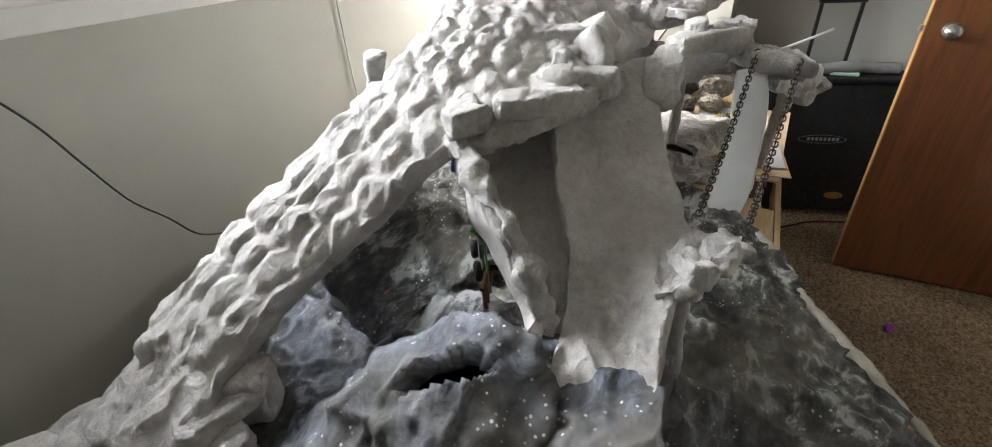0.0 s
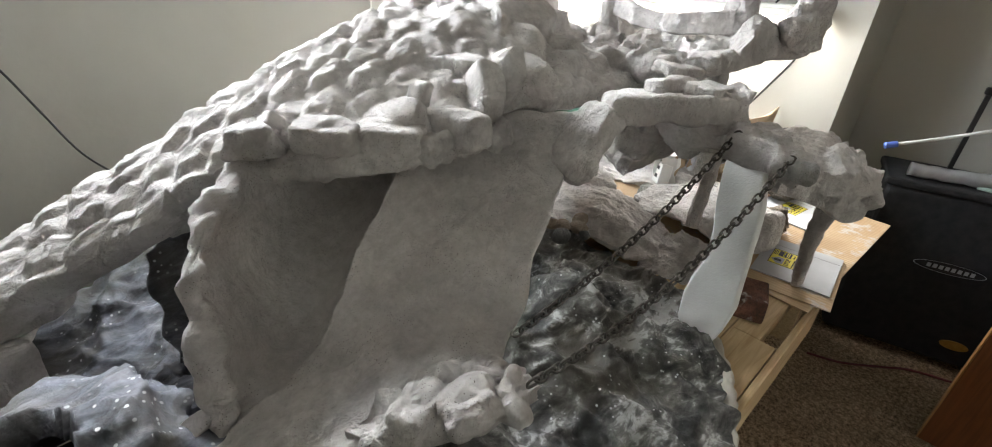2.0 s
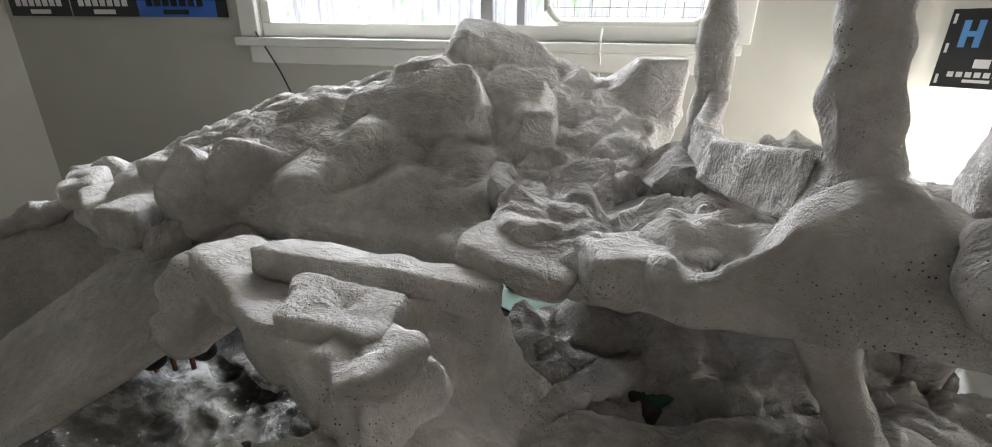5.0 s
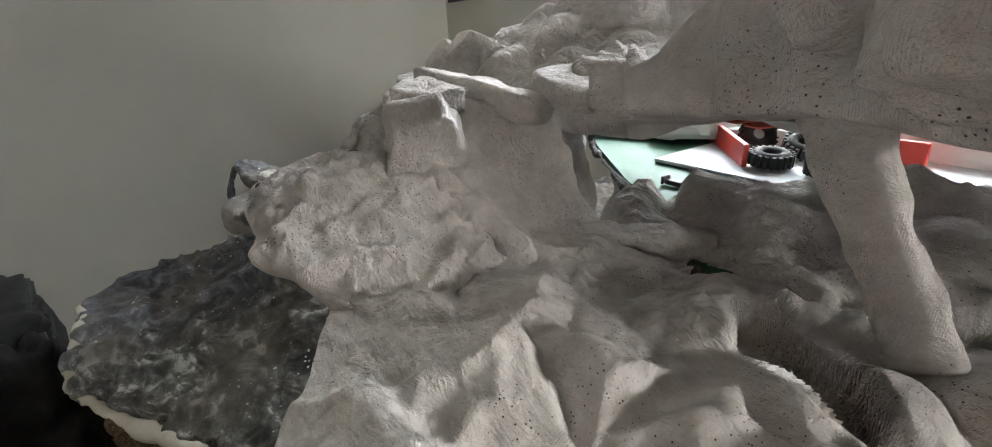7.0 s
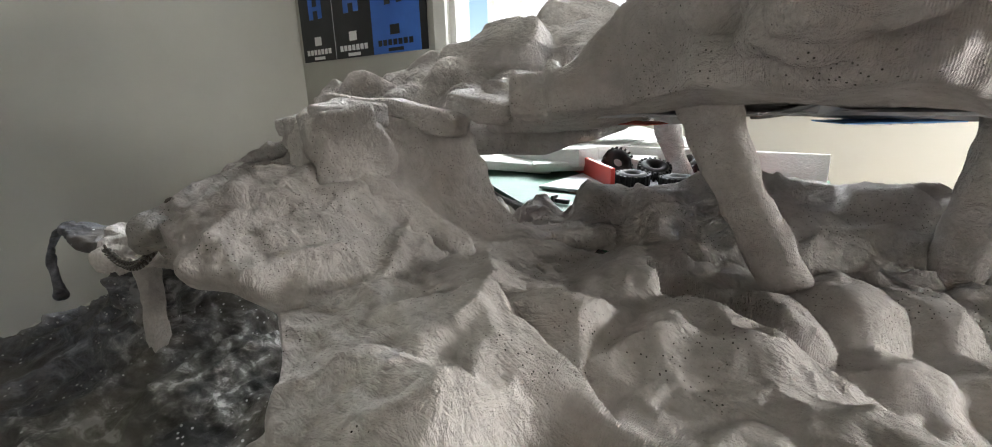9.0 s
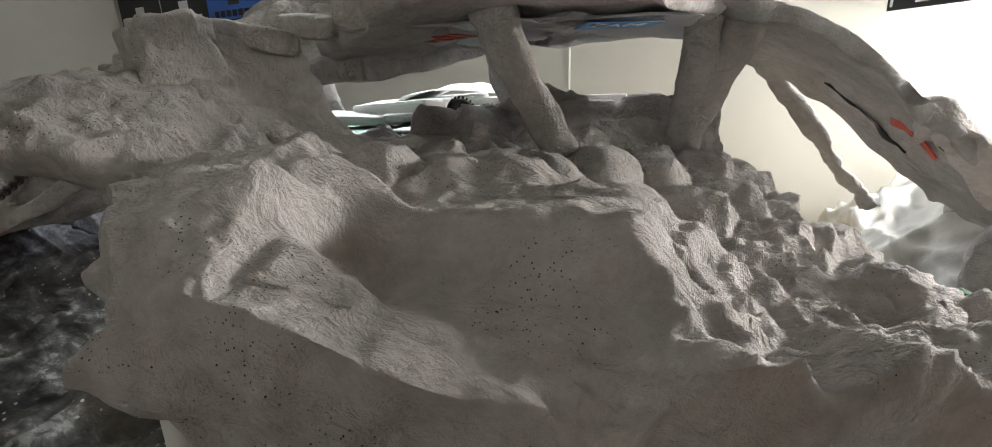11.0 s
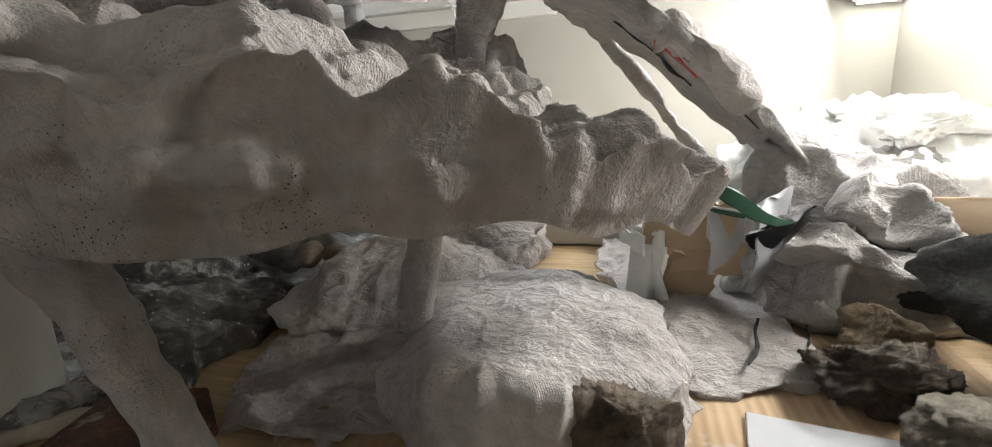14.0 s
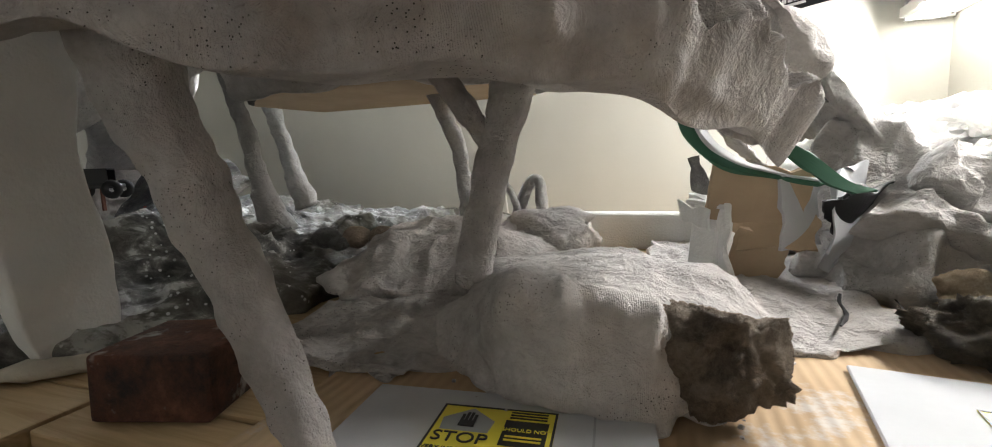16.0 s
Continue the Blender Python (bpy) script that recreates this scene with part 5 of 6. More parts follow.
part("hollow_wall", slab(wall_rows, 90, 80, lambda p, u, v: 0.008 * nz(p, 13, 4.0) + 0.006 * folds((p[0] * 1.5, p[1] * 1.5, p[2] * 0.5), 12, 1.0) + 0.016 * math.exp(-(((v - 0.10 - 0.1 * u) / 0.07) ** 2)) * smooth_step(0.1, 0.4, u) + 0.004 * facets(p, 0.04, 2.0), 0.026, 0.010, 0.014, 41.0), PLASTER, lower, "scooped plaster wall under the lintel", True)
part("broken_end", block((-0.498, -1.455, 1.092), (0.013, 0.024, 0.014), 21.0, 10, 0, 20, 0.008), PLASTER_PALE, lower, "pale broken foam end of the nose", True)
part("brow", block((-0.482, -1.290, 1.174), (0.040, 0.026, 0.013), 24.0, 4, 4, 3, 0.006), PLASTER, lower, "", True)
part("head", block((-0.446, -1.314, 1.146), (0.028, 0.034, 0.033), 14.0, 4, 0, -28, 0.010), PLASTER, lower, "blunt draped end of the lintel", True)
part("leg", limb([(-0.135, -1.47, 0.98), (-0.118, -1.46, 0.88), (-0.075, -1.45, 0.78), (-0.017, -1.45, 0.640)], [0.034, 0.028, 0.021, 0.014], 80, 28, 0.7, 0.005, 2.5, 0.75), PLASTER, lower, "", True)
part("leg", limb([(0.045, -1.14, 0.97), (0.01, -1.15, 0.86), (-0.03, -1.15, 0.69)], [0.024, 0.022, 0.020], 40, 18, 0.8, 0.004, 4.5, 0.6), PLASTER, lower, "", True)
part("brace", limb([(-0.085, -1.15, 0.98), (-0.04, -1.15, 0.92), (0.005, -1.15, 0.86)], [0.018, 0.017, 0.018], 30, 16, 0.8, 0.004, 6.5, 0.5), PLASTER, lower, "", True)
part("slab_leg", slab([[(-0.425, -1.325, 1.062), (-0.425, -1.392, 1.062)], [(-0.43, -1.330, 0.98), (-0.43, -1.412, 0.98)], [(-0.43, -1.342, 0.86), (-0.43, -1.418, 0.88)], [(-0.43, -1.318, 0.74), (-0.43, -1.424, 0.75)], [(-0.43, -1.330, 0.655), (-0.43, -1.412, 0.68)], [(-0.43, -1.365, 0.632), (-0.43, -1.395, 0.636)]], 60, 20, lambda p, u, v: 0.003 * nz(p, 25, 1.0), 0.03, 0.006, 0.004, 7.5), FOAM, lower, "white foam slab used as a prop", True)

# ---- rocks between the decks ----
mid = thing("middle_shelf", (-0.2, -1.0, 0.98), "grey plaster rock ledge under the upper bridge", "model landscape")
MID_ROCKS = ((-0.31, -1.03, 0.06, 0.05, 20, 0.034, 0.15), (-0.20, -0.95, 0.085, 0.045, -10, 0.024, 0.2), (-0.10, -1.02, 0.06, 0.05, 10, 0.03, 0.1), (-0.04, -0.93, 0.07, 0.05, 0, 0.024, 0.2), (-0.22, -1.07, 0.05, 0.035, 0, 0.026, 0.3))
mid_rows = [
    [(-0.42, -1.14, 1.00), (-0.41, -1.07, 1.02), (-0.40, -1.00, 1.02)],
    [(-0.31, -1.15, 1.00), (-0.31, -1.05, 1.04), (-0.32, -0.96, 1.055)],
    [(-0.17, -1.13, 1.01), (-0.18, -1.02, 1.055), (-0.18, -0.90, 1.075)],
    [(-0.04, -1.10, 1.00), (-0.04, -0.98, 1.045), (-0.03, -0.87, 1.070)],
    [(0.06, -1.06, 0.985), (0.06, -0.96, 1.02), (0.07, -0.86, 1.045)],
]
part("ledge", slab(mid_rows, 170, 110, lambda p, u, v: max(0.9 * rock_relief(p, u, v), moulded(p, MID_ROCKS, 0.7 * rock_relief(p, u, v))) + 0.005 * folds(p, 30, 6.0), 0.06, 0.02, 0.014, 12.0, None, (), 0.026), PLASTER, mid, "", True)
part("arm", limb([(-0.372, -1.232, 1.034), (-0.328, -1.165, 1.036), (-0.275, -1.10, 1.030)], [0.024, 0.017, 0.024], 30, 16, 0.8, 0.010, 2.0, 0.5), PLASTER, mid, "", True)

board = thing("green_board", (-0.45, -0.8, 1.012), "green printed cardboard sheet lying on props", "board")
bm = bmesh.new()
for x, y in ((-0.25, -1.14), (-0.37, -1.04), (-0.50, -0.96), (-0.68, -0.83), (-0.80, -0.72), (-0.74, -0.52), (-0.10, -0.52), (-0.06, -0.95)):
    bm.verts.new((x, y, 1.012))
bmf = bm.faces.new(bm.verts[:])
ret = bmesh.ops.extrude_face_region(bm, geom=[bmf])
bmesh.ops.translate(bm, verts=[v for v in ret["geom"] if isinstance(v, bmesh.types.BMVert)], vec=(0, 0, 0.008))
bmesh.ops.recalc_face_normals(bm, faces=bm.faces[:])
part("sheet", bm, GREEN_BOARD, board)
bm = bmesh.new()
for x, y in ((-0.25, -1.138), (-0.37, -1.038), (-0.50, -0.958), (-0.68, -0.828), (-0.795, -0.72), (-0.738, -0.525), (-0.103, -0.525), (-0.063, -0.95)):
    bm.verts.new((x, y, 1.0105))
bmf = bm.faces.new(bm.verts[:])
ret = bmesh.ops.extrude_face_region(bm, geom=[bmf])
bmesh.ops.translate(bm, verts=[v for v in ret["geom"] if isinstance(v, bmesh.types.BMVert)], vec=(0, 0, -0.004))
bmesh.ops.recalc_face_normals(bm, faces=bm.faces[:])
part("backing", bm, KRAFT_IN, board, "plain brown cardboard underside")
part("torn_edge", limb([(-0.25, -1.145, 1.012), (-0.37, -1.045, 1.012), (-0.50, -0.965, 1.012), (-0.68, -0.835, 1.012), (-0.80, -0.72, 1.012)], [0.006] * 5, 90, 8, 1.0, 0.006, 3.0), DARK_STONE, board, "frayed dark torn edge")
part("code_label", box(-0.46, -0.40, -0.86, -0.82, 1.0202, 1.021), two_tone("pink_label", (0.55, 0.28, 0.22), (0.62, 0.40, 0.34), 90, 0.6), board, "small pinkish printed label")
clip = thing("hex_bolt", (-0.425, -0.945, 1.021), "small dark bolt lying on the green board", "bolt")
part("shank", box(-0.437, -0.413, -0.949, -0.941, 1.0215, 1.029, 0.002), BLACK_PLASTIC, clip)
part("head", box(-0.441, -0.4375, -0.954, -0.936, 1.0215, 1.034, 0.002), BLACK_PLASTIC, clip)

tray = thing("red_tray", (-0.38, -0.72, 1.021), "red and white plastic tray holding small tyres", "tray")
part("wall", box(-0.125, 0.125, -0.004, 0.004, 0, 0.040, 0.002, 2, pose(-0.487, -0.722, 1.022, 0, 0, -45.8)), RED, tray, "red plastic wall")
part("wall", box(-0.525, -0.10, -0.605, -0.595, 1.022, 1.078, 0.002), FOAM, tray, "white wall")
part("base", box(-0.524, -0.10, -0.86, -0.606, 1.022, 1.028, 0.002), CARD, tray, "white base")
part("wall", box(-0.29, -0.225, -0.674, -0.666, 1.029, 1.068, 0.002), RED, tray, "red plastic wall")
part("block", box(-0.46, -0.39, -0.68, -0.61, 1.029, 1.062, 0.006), FOAM, tray, "white foam block")


def tyre(at, rx, rz):
    t = thing("tyre", at, "small black knobbly model car tyre", "tyre", "tyres in the tray")
    m = Matrix.Translation(at) @ pose(0, 0, 0, rx, 0, rz)
    part("carcass", torus(0.019, 0.010, 28, 12, 0, m @ Matrix.Diagonal((1, 1, 1.15, 1))), RUBBER, t, "", True)
    lug = bmesh.new()
    for i in range(20):
        a = 2 * math.pi * i / 20
        b = box(0.0265, 0.0312, -0.0022, 0.0022, -0.009, 0.009)
        b.transform(m @ Matrix.Rotation(a, 4, "Z"))
        lug = join(lug, b)
    part("tread", lug, RUBBER, t)


for at, rx, rz in (((-0.445, -0.690, 1.054), 60, 45), ((-0.366, -0.703, 1.048), 22, 40), ((-0.330, -0.620, 1.048), 30, -30), ((-0.294, -0.791, 1.043), 0, 0), ((-0.374, -0.789, 1.043), 5, 50)):
    tyre(at, rx, rz)

scrap = thing("foam_scraps", (-0.62, -0.62, 1.02), "heap of white foam and paper scraps on the board", "scraps")
for x, y, sx, sy, z, rz, h in ((-0.70, -0.70, 0.10, 0.05, 1.03, 20, 0.022), (-0.62, -0.62, 0.12, 0.08, 1.035, -10, 0.04), (-0.55, -0.68, 0.09, 0.035, 1.033, 35, 0.02), (-0.62, -0.55, 0.16, 0.06, 1.05, 5, 0.03), (-0.50, -0.55, 0.10, 0.05, 1.05, 60, 0.03)):
    b = box(-sx, sx, -sy, sy, -h / 2, h / 2, 0.008)
    b.transform(pose(x, y, z + h / 2, random.uniform(-6, 6), random.uniform(-6, 6), rz))
    part("piece", b, FOAM, scrap)
part("sheet", slab([[(-0.75, -0.62, 1.05), (-0.70, -0.52, 1.05)], [(-0.55, -0.62, 1.10), (-0.52, -0.50, 1.11)], [(-0.35, -0.56, 1.08), (-0.33, -0.48, 1.08)]], 40, 24, lambda p, u, v: 0.012 * nz(p, 18, 3), 0.004, 0.01, 0.01), PAPER, scrap, "crumpled white sheet", True)

# ---- ramp down to the far corner ----
rampway = thing("cardboard_ramp", (0.3, -0.85, 0.8), "plaster-smeared cardboard ramp sloping down to the bench", "model ramp")


def card_relief(p, u, v):
    return 0.006 * nz(p, 9, 2.0) + 0.012 * smooth_step(0.6, 0.9, v) * facets(p, 0.08, 2.4) + 0.003 * fbm(p, 30, 3)


ramp2_rows = [
    [(0.03, -1.080, 1.195), (0.05, -0.84, 1.190), (0.07, -0.60, 1.175)],
    [(0.14, -1.055, 1.165), (0.155, -0.83, 1.150), (0.175, -0.60, 1.125)],
    [(0.27, -1.000, 1.070), (0.28, -0.80, 1.058), (0.29, -0.60, 1.035)],
    [(0.40, -0.905, 0.965), (0.39, -0.73, 0.955), (0.39, -0.58, 0.945)],
    [(0.50, -0.830, 0.860), (0.48, -0.69, 0.870), (0.46, -0.55, 0.880)],
]
part("sheet", slab(ramp2_rows, 130, 70, card_relief, 0.016, 0.012, 0.010, 14.0), PLASTER_PALE, rampway, "plaster-washed cardboard", True)
below = sheet_points(ramp2_rows, 16, 8)


def underside_strip(name, i0, i1, j, w, material, lab, drop):
    rows = [[tuple(below[i, j] + np.array((-0.006, -w, -drop))), tuple(below[i, j] + np.array((-0.006, w, -drop)))] for i in range(i0, i1)]
    part(name, slab(rows, 40, 8, lambda p, u, v: 0.001 * nz(p, 60, 3), 0.002, 0.004, 0.010, 3.0), material, rampway, lab)


underside_strip("paint_smear", 8, 11, 2, 0.012, RED_MARK, "smear of orange-red paint on the underside", 0.022)
underside_strip("board_seam", 6, 11, 4, 0.004, INK, "dark seam of the board", 0.022)
underside_strip("board_seam", 9, 14, 1, 0.004, INK, "dark seam of the board", 0.022)
part("hump", slab([[(0.25, -1.00, 1.050), (0.27, -0.95, 1.060), (0.29, -0.90, 1.050)], [(0.29, -0.99, 1.045), (0.31, -0.955, 1.060), (0.33, -0.88, 1.035)], [(0.34, -0.96, 1.00), (0.36, -0.92, 1.010), (0.38, -0.86, 0.99)], [(0.39, -0.93, 0.950), (0.41, -0.88, 0.960), (0.43, -0.82, 0.950)]], 70, 50, lambda p, u, v: 0.45 * rock_relief(p, u, v), 0.03, 0.015, 0.012, 44.0), PLASTER, rampway, "rough plaster hump", True)
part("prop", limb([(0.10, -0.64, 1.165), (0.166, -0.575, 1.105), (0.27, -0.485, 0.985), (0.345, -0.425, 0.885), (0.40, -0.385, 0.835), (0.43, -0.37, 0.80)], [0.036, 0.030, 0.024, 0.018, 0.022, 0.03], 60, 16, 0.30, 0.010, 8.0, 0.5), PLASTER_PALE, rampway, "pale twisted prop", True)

mass = thing("draped_mass", (0.6, -0.75, 0.64), "heap of plaster-draped cloth in the corner of the bench", "model landscape")


def drape_relief(p, u, v):
    return 0.040 * folds((p[0], p[1], p[2] * 0.4), 6.5, 6.0) - 0.012 + 0.034 * facets(p, 0.12, 9.0) + 0.010 * folds(p, 18, 2.0) + 0.004 * fbm(p, 30, 4)


mass_rows = [
    [(0.38, -0.86, 0.66), (0.42, -0.80, 0.86), (0.46, -0.72, 0.92), (0.50, -0.54, 0.90), (0.50, -0.42, 0.66)],
    [(0.47, -0.96, 0.65), (0.54, -0.85, 0.80), (0.59, -0.72, 0.86), (0.62, -0.54, 0.86), (0.64, -0.40, 0.66)],
    [(0.60, -0.96, 0.645), (0.66, -0.84, 0.73), (0.72, -0.70, 0.79), (0.75, -0.54, 0.79), (0.76, -0.40, 0.66)],
    [(0.72, -0.92, 0.642), (0.78, -0.80, 0.66), (0.82, -0.68, 0.69), (0.85, -0.54, 0.69), (0.86, -0.40, 0.65)],
]
part("cloth", slab(mass_rows, 110, 110, drape_relief, 0.02, 0.03, 0.012, 15.0), PLASTER_PALE, mass, "", True)

part("fold", slab([[(0.50, -0.93, 0.80), (0.53, -0.88, 0.845)], [(0.60, -0.91, 0.755), (0.64, -0.85, 0.795)], [(0.70, -0.90, 0.69), (0.74, -0.83, 0.735)]], 50, 24, drape_relief, 0.02, 0.012, 0.012, 51.0), PLASTER_PALE, mass, "rolled fold of stiff cloth", True)
part("fold", slab([[(0.43, -0.93, 0.74), (0.47, -0.90, 0.78)], [(0.54, -0.95, 0.71), (0.57, -0.91, 0.75)], [(0.64, -0.96, 0.66), (0.67, -0.92, 0.70)]], 50, 24, drape_relief, 0.02, 0.012, 0.012, 53.0), PLASTER_PALE, mass, "rolled fold of stiff cloth", True)

pile = thing("paper_heap", (0.75, -0.35, 0.65), "heap of crumpled white paper under the lamp", "paper")
pile_rows = [
    [(0.39, -0.62, 0.64), (0.39, -0.44, 0.76), (0.39, -0.26, 0.74), (0.39, -0.04, 0.64)],
    [(0.64, -0.70, 0.70), (0.64, -0.48, 0.88), (0.64, -0.26, 0.87), (0.64, -0.04, 0.74)],
    [(0.78, -0.76, 0.74), (0.78, -0.52, 0.90), (0.78, -0.28, 0.90), (0.78, -0.04, 0.78)],
    [(0.91, -0.78, 0.74), (0.91, -0.54, 0.86), (0.91, -0.30, 0.88), (0.91, -0.04, 0.78)],
]
part("paper", slab(pile_rows, 90, 110, lambda p, u, v: 0.035 * folds(p, 7, 2.0) + 0.024 * facets(p, 0.09, 1.0) + 0.010 * folds(p, 19, 6.0), 0.01, 0.02, 0.01, 17.0), PAPER, pile, "", True)
for k, (x, y, z) in enumerate(((0.62, -0.66, 0.83), (0.74, -0.60, 0.90), (0.70, -0.40, 0.91), (0.84, -0.46, 0.90))):
    part("crumpled_sheet", stone((x, y, z), (0.085, 0.075, 0.04), 60.0 + k * 3.7, 4, 0.35, 0.16, 1.2, k * 50), PAPER, pile, "", False)
bag = thing("paper_bag", (0.80, -0.85, 0.64), "open brown kraft paper bag beside the paper heap", "bag")
part("side", slab([[(0.66, -0.78, 0.66), (0.68, -0.78, 0.80)], [(0.78, -0.98, 0.65), (0.79, -0.98, 0.83)], [(0.90, -1.02, 0.65), (0.91, -1.02, 0.86)]], 40, 30, lambda p, u, v: 0.012 * nz(p, 16, 2), 0.004, 0.01, 0.006), KRAFT_IN, bag, "creased brown paper", True)

# ---- loose stones ----


def loose_stone(name, at, size, seed, material, label, turn=0.0, rough=0.28, fine=0.09, facet=0.8, group=""):
    ob = mesh_object(name, stone(at, size, seed, 5, rough, fine, facet, turn, ZT + 0.006), material, smooth=True)
    return tagged(ob, label, "rock", group)


loose_stone("lava_rock", (0.240, -1.292, 0.682), (0.050, 0.042, 0.055), 31.0, LAVA, "rough pitted brown lava rock standing on cardboard", 25, 0.20, 0.11, 0.9)
BROWN_STONE = stone_material("brown_stone", (0.17, 0.14, 0.105), (0.07, 0.06, 0.048), (0.33, 0.28, 0.21), 18)
loose_stone("brown_rock", (0.485, -1.115, 0.664), (0.070, 0.050, 0.040), 7.7, BROWN_STONE, "brown pitted rock lying on the bench", 5, 0.28, 0.20, 0.9, "rocks on the bench")
loose_stone("tan_rock", (0.525, -1.015, 0.664), (0.056, 0.040, 0.034), 5.3, TAN_STONE, "layered tan rock on the bench behind a brown rock", -10, group="rocks on the bench")
loose_stone("pale_rock", (0.530, -1.228, 0.672), (0.062, 0.05, 0.034), 9.1, PALE_STONE, "rounded pale pitted rock on a white card", 20, 0.2, 0.12, 0.5, "rocks on the bench")
loose_stone("dark_rock", (0.60, -0.905, 0.685), (0.085, 0.070, 0.060), 3.9, DARK_STONE, "large dark grey rock with flat faces", 40, group="rocks on the bench")
loose_stone("dark_rock", (0.70, -1.06, 0.73), (0.10, 0.12, 0.105), 13.9, DARK_STONE, "large dark grey rock at the bench edge", 70, group="rocks on the bench")
loose_stone("pale_rock", (0.66, -1.22, 0.70), (0.09, 0.08, 0.06), 19.2, PALE_STONE, "large pale porous rock on the bench", 5, 0.22, 0.16, 0.6, "rocks on the bench")
loose_stone("pale_rock", (0.80, -0.92, 0.76), (0.085, 0.07, 0.05), 23.0, PALE_STONE, "pale porous rock stacked on darker rocks", 30, 0.2, 0.14, 0.6, "rocks on the bench")
loose_stone("grey_rock", (0.14, -0.92, 0.665), (0.05, 0.04, 0.028), 8.3, stone_material("grey_stone", (0.36, 0.35, 0.32), (0.25, 0.25, 0.22), (0.46, 0.45, 0.41), 12), "low grey rock dusted with plaster", 0, 0.2, 0.08, 0.5)
loose_stone("draped_rock", (-0.01, -0.78, 0.70), (0.11, 0.075, 0.06), 27.0, PLASTER, "plaster-covered boulder on the bench", 10, 0.25, 0.05, 0.6)
PEB = (((-0.40, -0.96, 0.712), 0.027, 0), ((-0.355, -0.93, 0.715), 0.022, 1), ((-0.33, -0.965, 0.713), 0.024, 1), ((-0.37, -0.90, 0.712), 0.02, 1), ((-0.29, -0.94, 0.715), 0.024, 1), ((-0.345, -0.995, 0.708), 0.017, 0))
for i, (at, r, k) in enumerate(PEB):
    ob = mesh_object("pebble", stone(at, (r * 1.15, r * 0.9, r * 0.75), 40.0 + i * 3.1, 3, 0.12, 0.02, 0.3, i * 47), PEBBLE if k else PEBBLE_DARK, smooth=True)
    tagged(ob, "smooth tan river pebble in a small pile" if k else "smooth dark river pebble in a small pile", "pebble", "pebbles in a pile")

# ---- odd pieces behind the slide ----
for k, (dx, dy) in enumerate(((0.0, 0.0),)):
    arch = mesh_object("plaster_hoop", limb([(-0.20 + dx, -0.72 + dy, 0.70), (-0.195 + dx, -0.72 + dy, 0.76), (-0.165 + dx, -0.715 + dy, 0.805), (-0.13 + dx, -0.71 + dy, 0.80), (-0.105 + dx, -0.705 + dy, 0.75), (-0.10 + dx, -0.70 + dy, 0.70)], [0.008] * 6, 50, 10, 2.0, 0.002, 3.0 + k, 0.5), PLASTER_PALE, smooth=True)
    tagged(arch, "thin white plaster hoop standing on the terrain", "hoop", "plaster hoops")
shell = thing("foam_housing", (0.26, -0.90, 0.645), "white moulded foam end piece with slots", "packaging")
hm = pose(0.262, -0.885, 0.648, 0, 6, -38)
part("body", box(-0.022, 0.022, -0.028, 0.028, 0, 0.12, 0.006, 3, hm), FOAM, shell)
for z in (0.03, 0.062, 0.092):
    part("slot", box(-0.0232, -0.0215, -0.012, 0.012, z, z + 0.014, 0.001, 1, hm), INK, shell, "dark slot")
part("flange", box(-0.030, 0.030, -0.036, 0.036, 0.120, 0.128, 0.003, 2, hm), FOAM, shell)
servo = thing("toy_motor", (-1.065, -0.90, 0.99), "small blue model part hung under the ramp", "toy part")
part("case", box(-0.018, 0.018, -0.012, 0.012, 0, 0.045, 0.004, 2, pose(-1.065, -0.905, 1.01, 10, 12, 30)), BLUE_PLASTIC, servo, "blue plastic case")
part("bracket", box(-0.006, 0.006, -0.006, 0.006, 0.045, 0.10, 0.001, 1, pose(-1.065, -0.905, 1.01, 10, 12, 30)), BLACK_PLASTIC, servo)
plant = thing("toy_plant", (-1.12, -0.985, 0.80), "small green plastic plant beside the truck", "toy plant")
for k in range(9):
    a = k * 2.4
    part("leaf", slab([[(-1.12, -0.985, 0.90), (-1.118, -0.983, 0.90)], [(-1.12 + 0.014 * math.cos(a) - 0.005, -0.985 + 0.014 * math.sin(a), 0.925 + 0.003 * k), (-1.12 + 0.014 * math.cos(a) + 0.005, -0.985 + 0.014 * math.sin(a) + 0.004, 0.925 + 0.003 * k)], [(-1.12 + 0.028 * math.cos(a), -0.985 + 0.028 * math.sin(a), 0.93 + 0.003 * k), (-1.119 + 0.028 * math.cos(a), -0.984 + 0.028 * math.sin(a), 0.93 + 0.003 * k)]], 8, 3, lambda p, u, v: 0.0, 0.001, 0.001, 0.0), LEAF, plant)
part("stem", tube([(-1.12, -0.985, 0.78), (-1.121, -0.986, 0.85), (-1.12, -0.985, 0.91)], 0.002, 6, 8), LEAF, plant)

# ---- brick, cards, cardboard ----
brick = mesh_object("paving_brick", box(-0.052, 0.052, -0.050, 0.050, 0, 0.058, 0.006, 3, pose(-0.215, -1.385, ZT + 0.001, 0, 0, 18)), BRICK)
for v in brick.data.vertices:
    v.co += Vector((nz(v.co, 40), nz(v.co, 40, 3), nz(v.co, 40, 6))) * 0.003
tagged(brick, "worn red clay brick with mortar crumbs on pine board", "brick")
cb = mesh_object("cardboard_sheet", box(-0.42, 0.30, -0.30, 0.46, 0, 0.005, 0.001, 1, pose(0.32, -1.23, ZT, 0, 0, -3)), CARDBOARD)
tagged(cb, "brown corrugated cardboard sheet covering the bench", "cardboard")
cb = mesh_object("cardboard_sheet", box(-0.14, 0.14, -0.35, 0.14, 0, 0.004, 0.001, 1, pose(0.02, -1.18, ZT + 0.0055, 0, 0, 7)), CARDBOARD)
